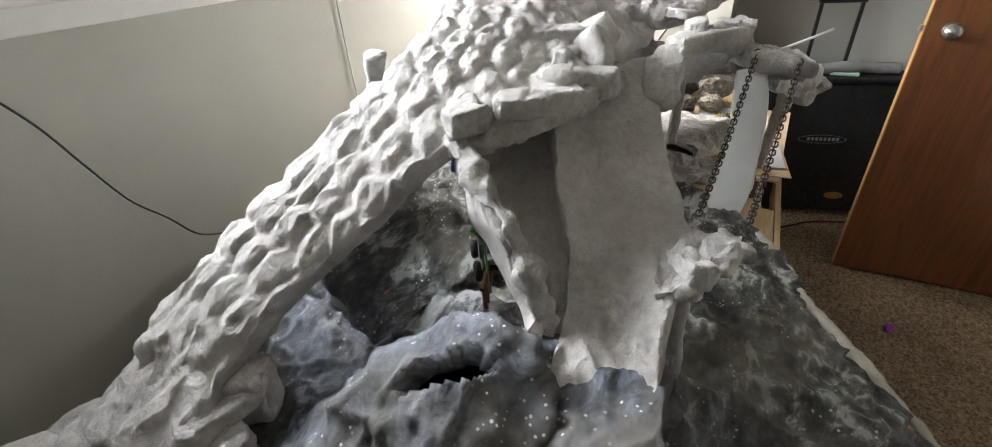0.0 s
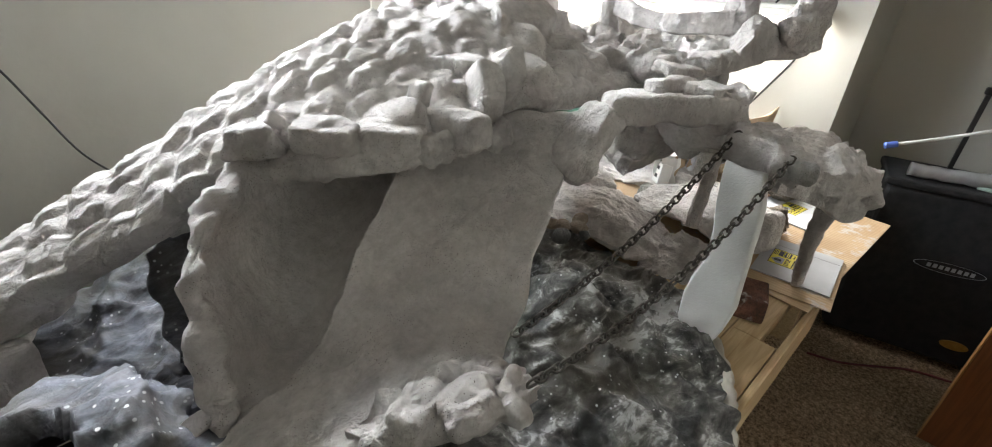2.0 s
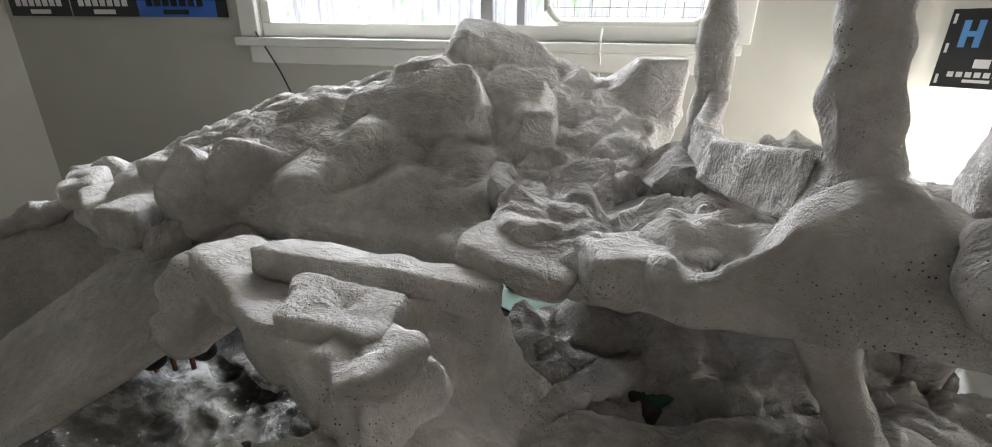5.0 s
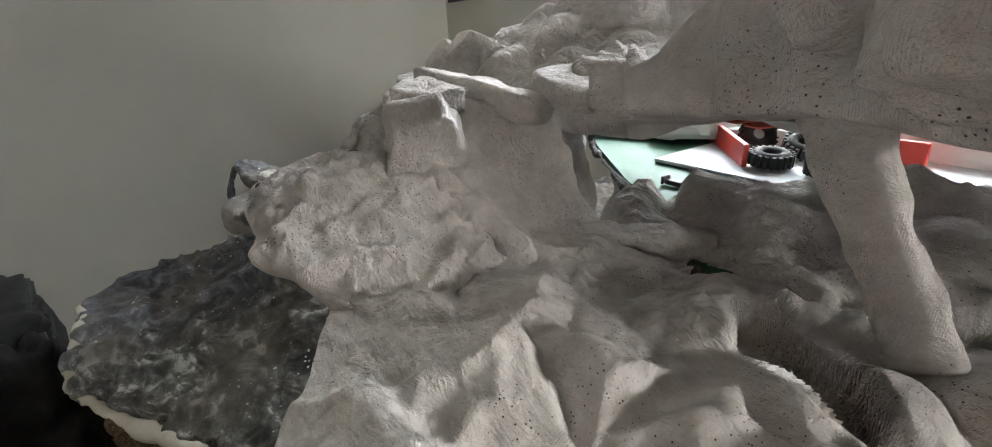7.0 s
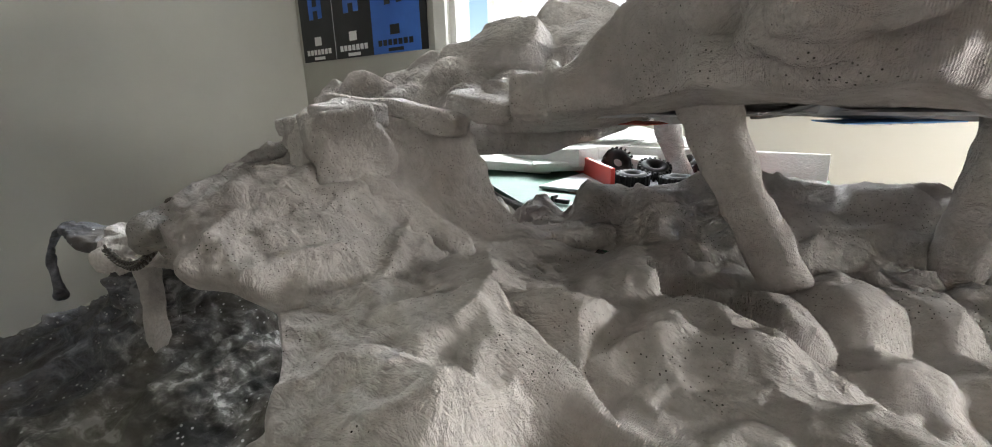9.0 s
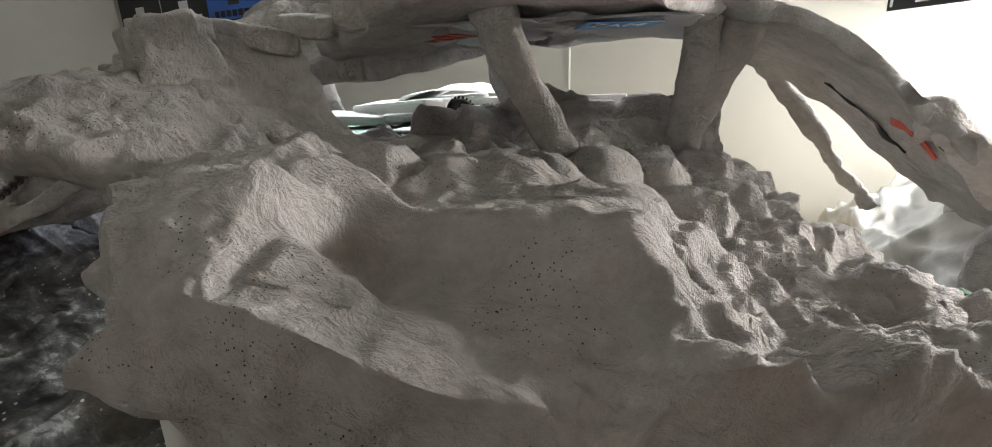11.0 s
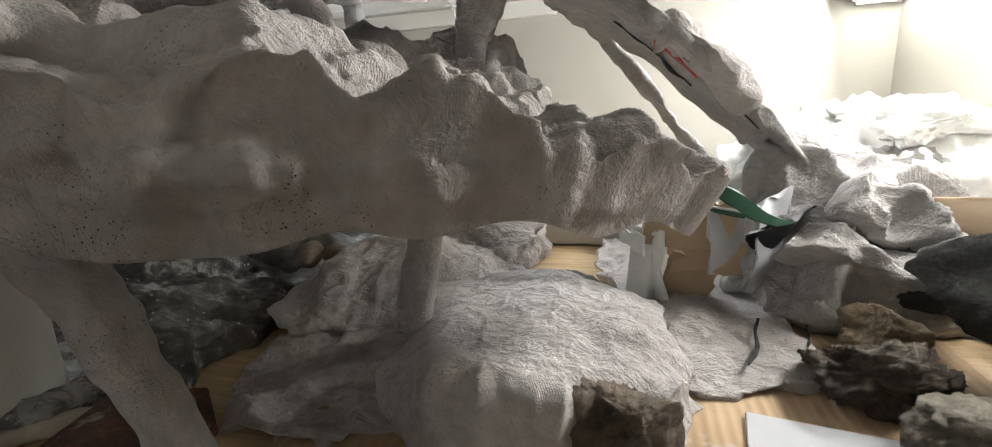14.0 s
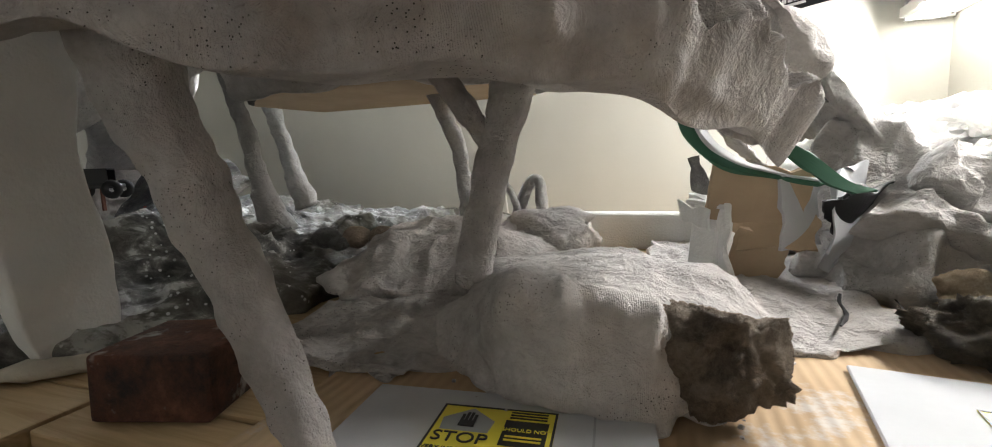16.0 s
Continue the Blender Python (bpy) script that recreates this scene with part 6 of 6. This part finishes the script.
tagged(cb, "plaster-spattered brown cardboard lying on the bench", "cardboard")


def stop_card(at, rz, sx, sy, lx, ly, detail):
    m = pose(at[0], at[1], at[2], 0, 0, rz)
    c = thing("printed_card", at, "white coated card with yellow printed warning label", "card", "warning cards")
    part("sheet", box(-sx, sx, -sy, sy, 0, 0.004, 0.001, 1, m), CARD, c, "glossy white card")
    part("crease", box(sx * 0.62, sx * 0.635, -sy, sy, 0.0042, 0.0046, 0, 1, m), GREY_INK, c)
    w, h = 0.045, 0.034
    part("label", box(lx - w, lx + w, ly - h, ly + h, 0.0042, 0.0048, 0, 1, m), YELLOW, c, "yellow warning label")
    part("label_border", join(*[box(lx + a, lx + b, ly + d, ly + e, 0.0049, 0.0052, 0, 1, m) for a, b, d, e in ((-w, w, h - 0.0018, h), (-w, w, -h, -h + 0.0018), (-w, -w + 0.0018, -h + 0.0018, h - 0.0018), (w - 0.0018, w, -h + 0.0018, h - 0.0018))]), INK, c)
    pent = bmesh.new()
    pv = [pent.verts.new(m @ Vector((lx - 0.020 + x, ly + y, 0.0052))) for x, y in ((-0.018, -0.002), (0.018, -0.002), (0.020, 0.014), (0.0, 0.030), (-0.020, 0.014))]
    pent.faces.new(pv)
    part("pentagon", pent, GREY_INK, c)
    part("palm_sign", join(box(lx - 0.026, lx - 0.014, ly + 0.004, ly + 0.012, 0.0054, 0.0058, 0, 1, m), *[box(lx - 0.026 + i * 0.0032, lx - 0.0238 + i * 0.0032, ly + 0.012, ly + 0.02 + 0.003 * (i in (1, 2)), 0.0054, 0.0058, 0, 1, m) for i in range(4)]), INK, c)
    part("panel", box(lx + 0.008, lx + 0.040, ly - 0.014, ly + 0.018, 0.0049, 0.0052, 0, 1, m), INK, c)
    lettering("STOP", m @ Matrix.Translation((lx - 0.020, ly - 0.012, 0.0062)), 0.017, INK, c)
    lettering("VERY IMPORTANT!", m @ Matrix.Translation((lx - 0.019, ly - 0.026, 0.0062)), 0.0056, INK, c)
    lettering("SHOULD NOT", m @ Matrix.Translation((lx + 0.025, ly + 0.004, 0.0062)), 0.0055, YELLOW, c)
    lettering("Contact", m @ Matrix.Translation((lx + 0.022, ly - 0.021, 0.0062)), 0.006, INK, c)
    for i in range(3):
        part("bar", box(lx + 0.010, lx + 0.038, ly + 0.021 + i * 0.0038, ly + 0.0228 + i * 0.0038, 0.0049, 0.0053, 0, 1, m), INK, c)
    for i in range(2):
        part("bar", box(lx + 0.011, lx + 0.037, ly - 0.009 + i * 0.0045, ly - 0.007 + i * 0.0045, 0.0056, 0.0059, 0, 1, m), YELLOW, c)


stop_card((0.085, -1.42, ZT + 0.0105), 6, 0.115, 0.095, 0.0, 0.035, True)
stop_card((0.458, -1.290, ZT + 0.0065), -8, 0.115, 0.10, 0.0, 0.005, True)

# ---- plaster draped over the bench ----
drape = thing("plaster_drape", (0.05, -1.15, ZT), "wrinkled plaster-soaked cloth hump on cardboard", "model landscape")


def wrinkle(p, u, v):
    return 0.013 * folds((p[0] * 1.2, p[1] * 0.5, p[2] * 0.4), 8, 3.3) - 0.007 + 0.009 * facets(p, 0.09, 4.0) + 0.005 * folds((p[0], p[1] * 0.6, p[2] * 0.5), 22, 1.0) + 0.003 * fbm(p, 34, 4)


drape_rows = [
    [(-0.050, -1.240, 0.642), (-0.035, -1.225, 0.668), (-0.03, -1.15, 0.690), (-0.05, -1.05, 0.700), (-0.08, -0.95, 0.670)],
    [(0.025, -1.295, 0.640), (0.035, -1.275, 0.712), (0.040, -1.215, 0.722), (0.03, -1.10, 0.716), (0.00, -0.94, 0.684)],
    [(0.085, -1.345, 0.640), (0.088, -1.318, 0.730), (0.095, -1.25, 0.728), (0.09, -1.12, 0.720), (0.075, -0.92, 0.700)],
    [(0.150, -1.342, 0.640), (0.150, -1.320, 0.732), (0.150, -1.25, 0.728), (0.145, -1.05, 0.722), (0.13, -0.92, 0.700)],
    [(0.214, -1.328, 0.640), (0.203, -1.310, 0.706), (0.200, -1.24, 0.722), (0.195, -1.09, 0.716), (0.17, -0.92, 0.684)],
    [(0.285, -1.240, 0.640), (0.264, -1.225, 0.678), (0.252, -1.18, 0.712), (0.245, -1.08, 0.714), (0.22, -0.92, 0.670)],
    [(0.320, -1.170, 0.640), (0.306, -1.160, 0.650), (0.296, -1.12, 0.672), (0.285, -1.04, 0.690), (0.265, -0.92, 0.655)],
]


def gathered(p, u, v):
    """Flat cloth with sharp gathers along its front edge only."""
    edge = math.exp(-(((v - 0.27) / 0.11) ** 2))
    return edge * (0.016 * folds((p[0] * 1.3, p[1] * 0.35, 0.0), 9, 6.3) ** 1.4 - 0.004) + 0.006 * facets(p, 0.10, 4.0) + 0.003 * folds((p[0], p[1] * 0.6, p[2] * 0.5), 22, 1.0) + 0.002 * fbm(p, 34, 4)


part("cloth", slab(drape_rows, 170, 150, gathered, 0.012, 0.02, 0.014, 20.0), PLASTER, drape, "", True)
flat_rows = [
    [(0.22, -1.16, 0.641), (0.22, -0.98, 0.650), (0.18, -0.74, 0.655), (0.16, -0.55, 0.65)],
    [(0.34, -1.16, 0.641), (0.34, -0.98, 0.652), (0.32, -0.74, 0.655), (0.30, -0.55, 0.65)],
    [(0.46, -1.10, 0.641), (0.46, -0.96, 0.65), (0.46, -0.80, 0.65), (0.44, -0.60, 0.65)],
]
part("flat_skin", slab(flat_rows, 80, 90, lambda p, u, v: 0.006 * nz(p, 8, 2) + 0.010 * facets(p, 0.09, 6.0) + 0.007 * folds(p, 10, 3.0) + 0.004 * fbm(p, 40, 4), 0.012, 0.02, 0.02, 21.0), PLASTER, drape, "thin cracked plaster skin", True)
back_rows = [
    [(-0.30, -1.10, 0.68), (-0.32, -0.95, 0.69), (-0.34, -0.78, 0.69), (-0.34, -0.55, 0.68)],
    [(-0.20, -1.14, 0.665), (-0.21, -0.98, 0.735), (-0.22, -0.80, 0.73), (-0.22, -0.55, 0.69)],
    [(-0.08, -1.10, 0.66), (-0.09, -0.95, 0.72), (-0.10, -0.78, 0.72), (-0.10, -0.52, 0.70)],
    [(0.06, -0.98, 0.65), (0.05, -0.88, 0.67), (0.04, -0.72, 0.68), (0.04, -0.50, 0.69)],
]
left_rows = [
    [(-0.27, -1.20, 0.637), (-0.25, -1.13, 0.645), (-0.24, -1.04, 0.660)],
    [(-0.17, -1.315, 0.637), (-0.15, -1.22, 0.645), (-0.14, -1.10, 0.660)],
    [(-0.02, -1.325, 0.640), (-0.02, -1.24, 0.650), (-0.03, -1.12, 0.665)],
]
part("left_skin", slab(left_rows, 70, 70, lambda p, u, v: 0.004 * nz(p, 9, 2) + 0.006 * facets(p, 0.07, 3.0) + 0.007 * folds((p[0], p[1] * 1.8, p[2]), 12, 5.0) + 0.003 * fbm(p, 40, 4), 0.010, 0.012, 0.03, 27.0), PLASTER, drape, "thin plaster skin smeared over the cardboard", True)
part("back_skin", slab(back_rows, 90, 90, wrinkle, 0.015, 0.02, 0.014, 22.0), PLASTER, drape, "", True)
part("loop", limb([(-0.12, -0.66, 0.70), (-0.105, -0.66, 0.76), (-0.085, -0.66, 0.80), (-0.065, -0.66, 0.80), (-0.06, -0.66, 0.75), (-0.055, -0.66, 0.70)], [0.012] * 6, 40, 12, 1.8, 0.003, 3.0, 0.5), PLASTER_PALE, drape, "plaster-coated hoop", True)
low_wall = mesh_object("foam_strip", box(-0.06, 0.36, -0.55, -0.50, ZT + 0.002, 0.72, 0.012, 3), FOAM)
tagged(low_wall, "white foam block along the back of the bench", "foam block")

# ---- torn carton under the ramp ----
carton = thing("torn_carton", (0.33, -0.83, ZT), "torn white and brown cardboard carton under the ramp", "carton")


def panel(pts, material, lab, seed=0.0):
    part("panel", slab(pts, 30, 30, lambda p, u, v: 0.004 * nz(p, 20, seed), 0.005, 0.008, 0.012, seed), material, carton, lab)


def plate(at, sx, sz, rx, rz, ry, material, lab, seed):
    """A stiff piece of torn board."""
    bm = bmesh.new()
    bmesh.ops.create_cube(bm, size=1.0)
    bmesh.ops.subdivide_edges(bm, edges=bm.edges[:], cuts=7, use_grid_fill=True)
    m = pose(*at, rx, ry, rz)
    for v in bm.verts:
        edge = max(abs(v.co.x), abs(v.co.z)) > 0.49
        q = Vector((v.co.x * sx, v.co.y * 0.005, v.co.z * sz))
        k = 0.010 if edge else 0.0
        q += Vector((k * nz(q, 45, seed), 0.006 * nz(q, 14, seed), k * nz(q, 45, seed + 3)))
        v.co = m @ q
    part("panel", bm, material, carton, lab)


plate((0.318, -0.935, 0.785), 0.125, 0.085, 18, 4, 6, KRAFT_IN, "torn brown inner side", 1.0)
plate((0.345, -0.915, 0.735), 0.100, 0.060, -22, -6, -4, KRAFT_IN, "folded brown inner side", 1.7)
plate((0.325, -0.905, 0.690), 0.070, 0.085, 8, 10, 10, KRAFT_IN, "torn brown flap", 2.0)
plate((0.372, -0.925, 0.765), 0.055, 0.110, 6, 24, -8, CARD, "white crumpled outer side", 2.6)
panel([[(0.235, -0.87, 0.79), (0.285, -0.93, 0.775)], [(0.25, -0.865, 0.72), (0.285, -0.93, 0.71)], [(0.265, -0.87, 0.645), (0.30, -0.925, 0.64)]], FOAM, "white crushed corner", 3.0)
panel([[(0.22, -0.90, 0.775), (0.26, -0.94, 0.765)], [(0.225, -0.90, 0.745), (0.26, -0.94, 0.735)]], FOAM, "white folded tab", 7.0)
panel([[(0.40, -0.94, 0.815), (0.47, -0.86, 0.84)], [(0.405, -0.945, 0.73), (0.45, -0.88, 0.72)], [(0.39, -0.945, 0.685), (0.41, -0.92, 0.67)]], CARD, "white outer side", 4.0)
panel([[(0.225, -0.93, 0.845), (0.245, -0.92, 0.85)], [(0.235, -0.94, 0.80), (0.255, -0.93, 0.80)]], DARK_STONE, "dark torn ply", 8.0)
panel([[(0.385, -0.97, 0.78), (0.50, -0.86, 0.80)], [(0.40, -0.93, 0.75), (0.45, -0.86, 0.72)]], INK, "black printed flap", 9.0)


def strip(pts, w, lab, material, seed):
    rows = [[(x, y, z), (x + w, y + 0.012, z + 0.004)] for x, y, z in pts]
    part("strip", slab(rows, 40, 8, lambda p, u, v: 0.002 * nz(p, 30, seed), 0.003, 0.004, 0.004, seed), material, carton, lab)


strip([(0.205, -1.02, 0.905), (0.225, -0.99, 0.86), (0.27, -0.97, 0.825), (0.34, -0.95, 0.81), (0.39, -0.95, 0.80)], 0.022, "green printed strip", GREEN_BOARD, 5.0)
strip([(0.225, -1.02, 0.905), (0.247, -0.99, 0.862), (0.29, -0.97, 0.83), (0.345, -0.95, 0.815), (0.39, -0.95, 0.805)], 0.008, "white torn edge", CARD, 5.5)
strip([(0.30, -1.01, 0.86), (0.345, -0.98, 0.835), (0.39, -0.96, 0.80), (0.425, -0.95, 0.785)], 0.030, "green printed strip", GREEN_BOARD, 6.0)

# ---- chains ----
link_bm = torus(0.0052, 0.0017, 12, 6, 0.0035)
link_me = bpy.data.meshes.new("link")
link_bm.to_mesh(link_me)
link_bm.free()
link_me.materials.append(CHAIN_METAL)
link_me.polygons.foreach_set("use_smooth", [True] * len(link_me.polygons))


def chain(a, b, sag):
    c = thing("chain", a, "dark steel chain strung between plaster rocks", "chain", "chains beside the slide")
    a, b = Vector(a), Vector(b)
    n = int((b - a).length / 0.0125)
    for i in range(n):
        t = (i + 0.5) / n
        p = a.lerp(b, t) - Vector((0, 0, sag * 4 * t * (1 - t)))
        d = (b - a - Vector((0, 0, sag * 4 * (1 - 2 * t)))).normalized()
        q = d.to_track_quat("X", "Z").to_matrix().to_4x4()
        ob = new("link", link_me)
        ob.parent = c
        ob.matrix_parent_inverse = c.matrix_world.inverted()
        ob.matrix_basis = Matrix.Translation(p) @ q @ Matrix.Rotation(radians(90 * (i % 2)), 4, "X")


chain((-0.505, -1.362, 1.128), (-0.968, -1.326, 0.952), 0.026)
chain((-0.508, -1.448, 1.112), (-1.021, -1.400, 0.966), 0.045)

# ---- things at the far side of the room ----
tote = thing("rolling_tote", (1.2, -1.75, ZF), "black cloth rolling tote bag with extended handle", "luggage")
tote_m = pose(1.05, -1.75, ZF, 0, 0, 14)
part("body", box(0.0, 0.27, -0.30, 0.30, 0.03, 0.74, 0.03, 4, tote_m), BLACK_CLOTH, tote)
part("flap", box(-0.012, 0.28, -0.31, 0.31, 0.735, 0.765, 0.012, 3, tote_m), BLACK_CLOTH, tote)
oval = torus(0.11, 0.0016, 40, 6)
oval.transform(tote_m @ Matrix.Translation((-0.002, 0.0, 0.45)) @ Matrix.Rotation(radians(90), 4, "Y") @ Matrix.Diagonal((0.20, 1, 1, 1)))
part("logo_ring", oval, GREY_INK, tote)
for i in range(8):
    part("logo_bar", box(-0.003, -0.001, 0.068 - i * 0.019 - 0.012, 0.068 - i * 0.019, 0.442, 0.458, 0, 1, tote_m), GREY_INK, tote)
bd = disc(0.04, 0.004, 28)
bd.transform(tote_m @ Matrix.Translation((-0.002, -0.14, 0.13)) @ Matrix.Rotation(radians(90), 4, "Y") @ Matrix.Diagonal((0.5, 1.15, 1, 1)))
part("badge", bd, two_tone("brass_badge", (0.45, 0.24, 0.04), (0.55, 0.32, 0.07), 60, 0.4, metal=0.4), tote, "oval brass-coloured badge")
for dy in (-0.09, 0.09):
    part("handle_rod", box(0.24, 0.256, dy - 0.008, dy + 0.008, 0.76, 1.06, 0.003, 2, tote_m), BLACK_PLASTIC, tote)
part("handle_grip", box(0.232, 0.264, -0.105, 0.105, 1.06, 1.09, 0.01, 3, tote_m), BLACK_PLASTIC, tote, "black plastic grip")
for dy in (-0.26, 0.26):
    w = disc(0.035, 0.025, 20)
    w.transform(tote_m @ Matrix.Translation((0.24, dy, 0.035)) @ Matrix.Rotation(radians(90), 4, "X"))
    part("wheel", w, RUBBER, tote)
umb = thing("rolled_sheet", (1.1, -1.75, 0.70), "roll of clear plastic lying on the tote", "roll")
part("roll", limb([(1.02, -1.50, 0.715), (1.10, -1.75, 0.72), (1.16, -1.98, 0.715)], [0.025, 0.028, 0.025], 30, 14, 1.0, 0.006, 3.0), two_tone("clear_film", (0.25, 0.25, 0.26), (0.35, 0.35, 0.36), 12, 0.2), umb, "", True)
part("bottle", box(1.07, 1.17, -1.82, -1.70, 0.687, 0.70, 0.004), two_tone("mint", (0.45, 0.62, 0.55), (0.52, 0.68, 0.60), 12, 0.4), umb, "pale green flat packet")
stick = thing("glue_stick", (1.0, -1.45, 0.7), "white stick with blue cap lying on the bag", "stick")
part("rod", limb([(0.92, -1.44, 0.82), (1.0, -1.56, 0.86), (1.06, -1.66, 0.90)], [0.006] * 3, 16, 10, 1, 0), FOAM, stick, "", True)
part("cap", limb([(0.90, -1.41, 0.81), (0.92, -1.44, 0.82)], [0.012] * 2, 6, 12, 1, 0), BLUE_PLASTIC, stick, "blue cap", True)
rc = mesh_object("power_cord", tube([(0.75, -1.48, ZF + 0.006), (0.80, -1.60, ZF + 0.006), (0.90, -1.72, ZF + 0.006), (0.98, -1.82, ZF + 0.006), (1.04, -2.0, ZF + 0.006)], 0.005, 8, 40), mat("red_rubber", (0.12, 0.015, 0.015), 0.5), smooth=True)
tagged(rc, "dark red cord lying on the carpet", "cord")
pack = thing("duffel_bag", (-1.80, -2.08, ZF), "blue-black cloth bag standing on the carpet", "bag")
part("body", block((-1.80, -2.10, 0.22), (0.25, 0.17, 0.30), 4.0, 0, 0, 12, 0.03), BLACK_CLOTH, pack, "", True)
part("flap", block((-1.84, -2.10, 0.515), (0.16, 0.14, 0.07), 6.0, 0, 14, 12, 0.02), BLACK_CLOTH, pack, "", True)
part("strap", tube([(-1.72, -1.94, 0.50), (-1.66, -1.925, 0.42), (-1.63, -1.92, 0.25), (-1.64, -1.925, 0.06)], 0.010, 8, 40), BLACK_PLASTIC, pack, "", True)
scrap2 = mesh_object("purple_scrap", stone((0.19, -2.06, ZF + 0.008), (0.022, 0.014, 0.01), 3.0, 2, 0.5, 0.2, 1.0), PURPLE)
tagged(scrap2, "small purple plastic scrap on the carpet", "litter")

# ---- small models on the painted ground ----
truck = thing("model_truck", (-1.06, -0.96, 0.80), "small black radio-controlled truck beside a brown rail", "toy truck")
tm = pose(-1.05, -0.95, 0.79, 0, 0, 35)
part("chassis", box(-0.05, 0.05, -0.018, 0.018, 0.022, 0.032, 0.002, 1, tm), BLACK_PLASTIC, truck)
part("cage", join(box(-0.02, 0.03, -0.02, -0.017, 0.032, 0.065, 0.001, 1, tm), box(-0.02, 0.03, 0.017, 0.02, 0.032, 0.065, 0.001, 1, tm), box(-0.02, 0.03, -0.02, 0.02, 0.065, 0.068, 0.001, 1, tm)), BLACK_PLASTIC, truck)
part("battery", box(-0.045, -0.022, -0.012, 0.012, 0.033, 0.048, 0.002, 1, tm), CARD, truck, "white label on the battery")
for x in (-0.04, 0.04):
    for y in (-0.028, 0.028):
        part("wheel", torus(0.014, 0.008, 16, 8, 0, tm @ Matrix.Translation((x, y, 0.02)) @ Matrix.Rotation(radians(90), 4, "X")), RUBBER, truck, "", True)
rail = thing("brown_rail", (-1.10, -1.0, 0.78), "small rust-brown model railing on the terrain", "railing")
for i in range(5):
    part("baluster", box(-1.16 + i * 0.03, -1.154 + i * 0.03, -1.0 + i * 0.012, -0.994 + i * 0.012, 0.76, 0.835), mat("rust", (0.14, 0.05, 0.03), 0.8) if i == 0 else bpy.data.materials["rust"], rail)
part("rail_bar", limb([(-1.17, -1.0, 0.832), (-1.10, -0.975, 0.832), (-1.03, -0.95, 0.832)], [0.004] * 3, 8, 6, 1, 0), bpy.data.materials["rust"], rail)
wing = thing("painted_backdrop", (-1.15, -0.72, 0.70), "large curved black painted panel standing on the terrain", "panel")
part("sheet", slab([[(-1.26, -0.69, 0.88), (-1.27, -0.75, 0.78), (-1.27, -0.80, 0.70)], [(-1.12, -0.66, 0.90), (-1.15, -0.74, 0.78), (-1.18, -0.82, 0.70)], [(-0.96, -0.68, 0.88), (-0.99, -0.78, 0.78), (-1.03, -0.88, 0.72)], [(-0.84, -0.72, 0.82), (-0.86, -0.82, 0.76), (-0.90, -0.92, 0.71)]], 60, 40, lambda p, u, v: 0.012 * nz(p, 10, 3) + 0.005 * fbm(p, 24, 3), 0.02, 0.02, 0.012, 25.0), PAINTED, wing, "", True)
part("red_smear", stone((-1.160, -0.755, 0.750), (0.024, 0.012, 0.007), 4.0, 3, 0.3, 0.1, 0.5), RED_MARK, wing, "splash of red paint", True)
wheel = thing("toy_buggy", (-0.379, -1.029, 1.155), "tiny red and black toy buggy on plaster", "toy car")
part("hub", stone((-0.385, -1.02, 1.172), (0.014, 0.012, 0.014), 2.0, 3, 0.2, 0.05, 0.5), RED, wheel)
part("tyre", torus(0.012, 0.007, 16, 8, 0, pose(-0.375, -1.035, 1.165, 70, 0, 30)), RUBBER, wheel, "", True)

# ---- crumbs, cracks and offcuts on the bench ----
rnd = random.Random(5)
crumb = bmesh.new()
for k in range(170):
    x, y = rnd.uniform(-0.02, 0.50), rnd.uniform(-1.36, -0.92)
    if x > 0.28 and y < -1.12:
        x -= 0.22
    r = rnd.uniform(0.0012, 0.0040) * rnd.uniform(0.5, 1.0)
    one = bmesh.ops.create_icosphere(crumb, subdivisions=1, radius=r)
    for v in one["verts"]:
        v.co = Vector((v.co.x * rnd.uniform(0.7, 1.4) + x, v.co.y + y, v.co.z * 0.8 + (0.6415 if y < -1.2 and x > 0.26 else 0.6435) + r * 0.6))
tagged(mesh_object("plaster_crumbs", crumb, PLASTER_PALE), "scattered white plaster crumbs on the cardboard", "crumbs", kind="stuff")
for pts in (((0.375, -1.10, 0.656), (0.392, -1.06, 0.657), (0.40, -1.01, 0.658), (0.412, -0.97, 0.658)), ((0.44, -1.07, 0.654), (0.46, -1.02, 0.655), (0.47, -0.97, 0.656))):
    part("crack", limb(pts, [0.0018] * len(pts), 40, 6, 0.5, 0.002, pts[0][0] * 20), INK, drape, "dark crack", False)
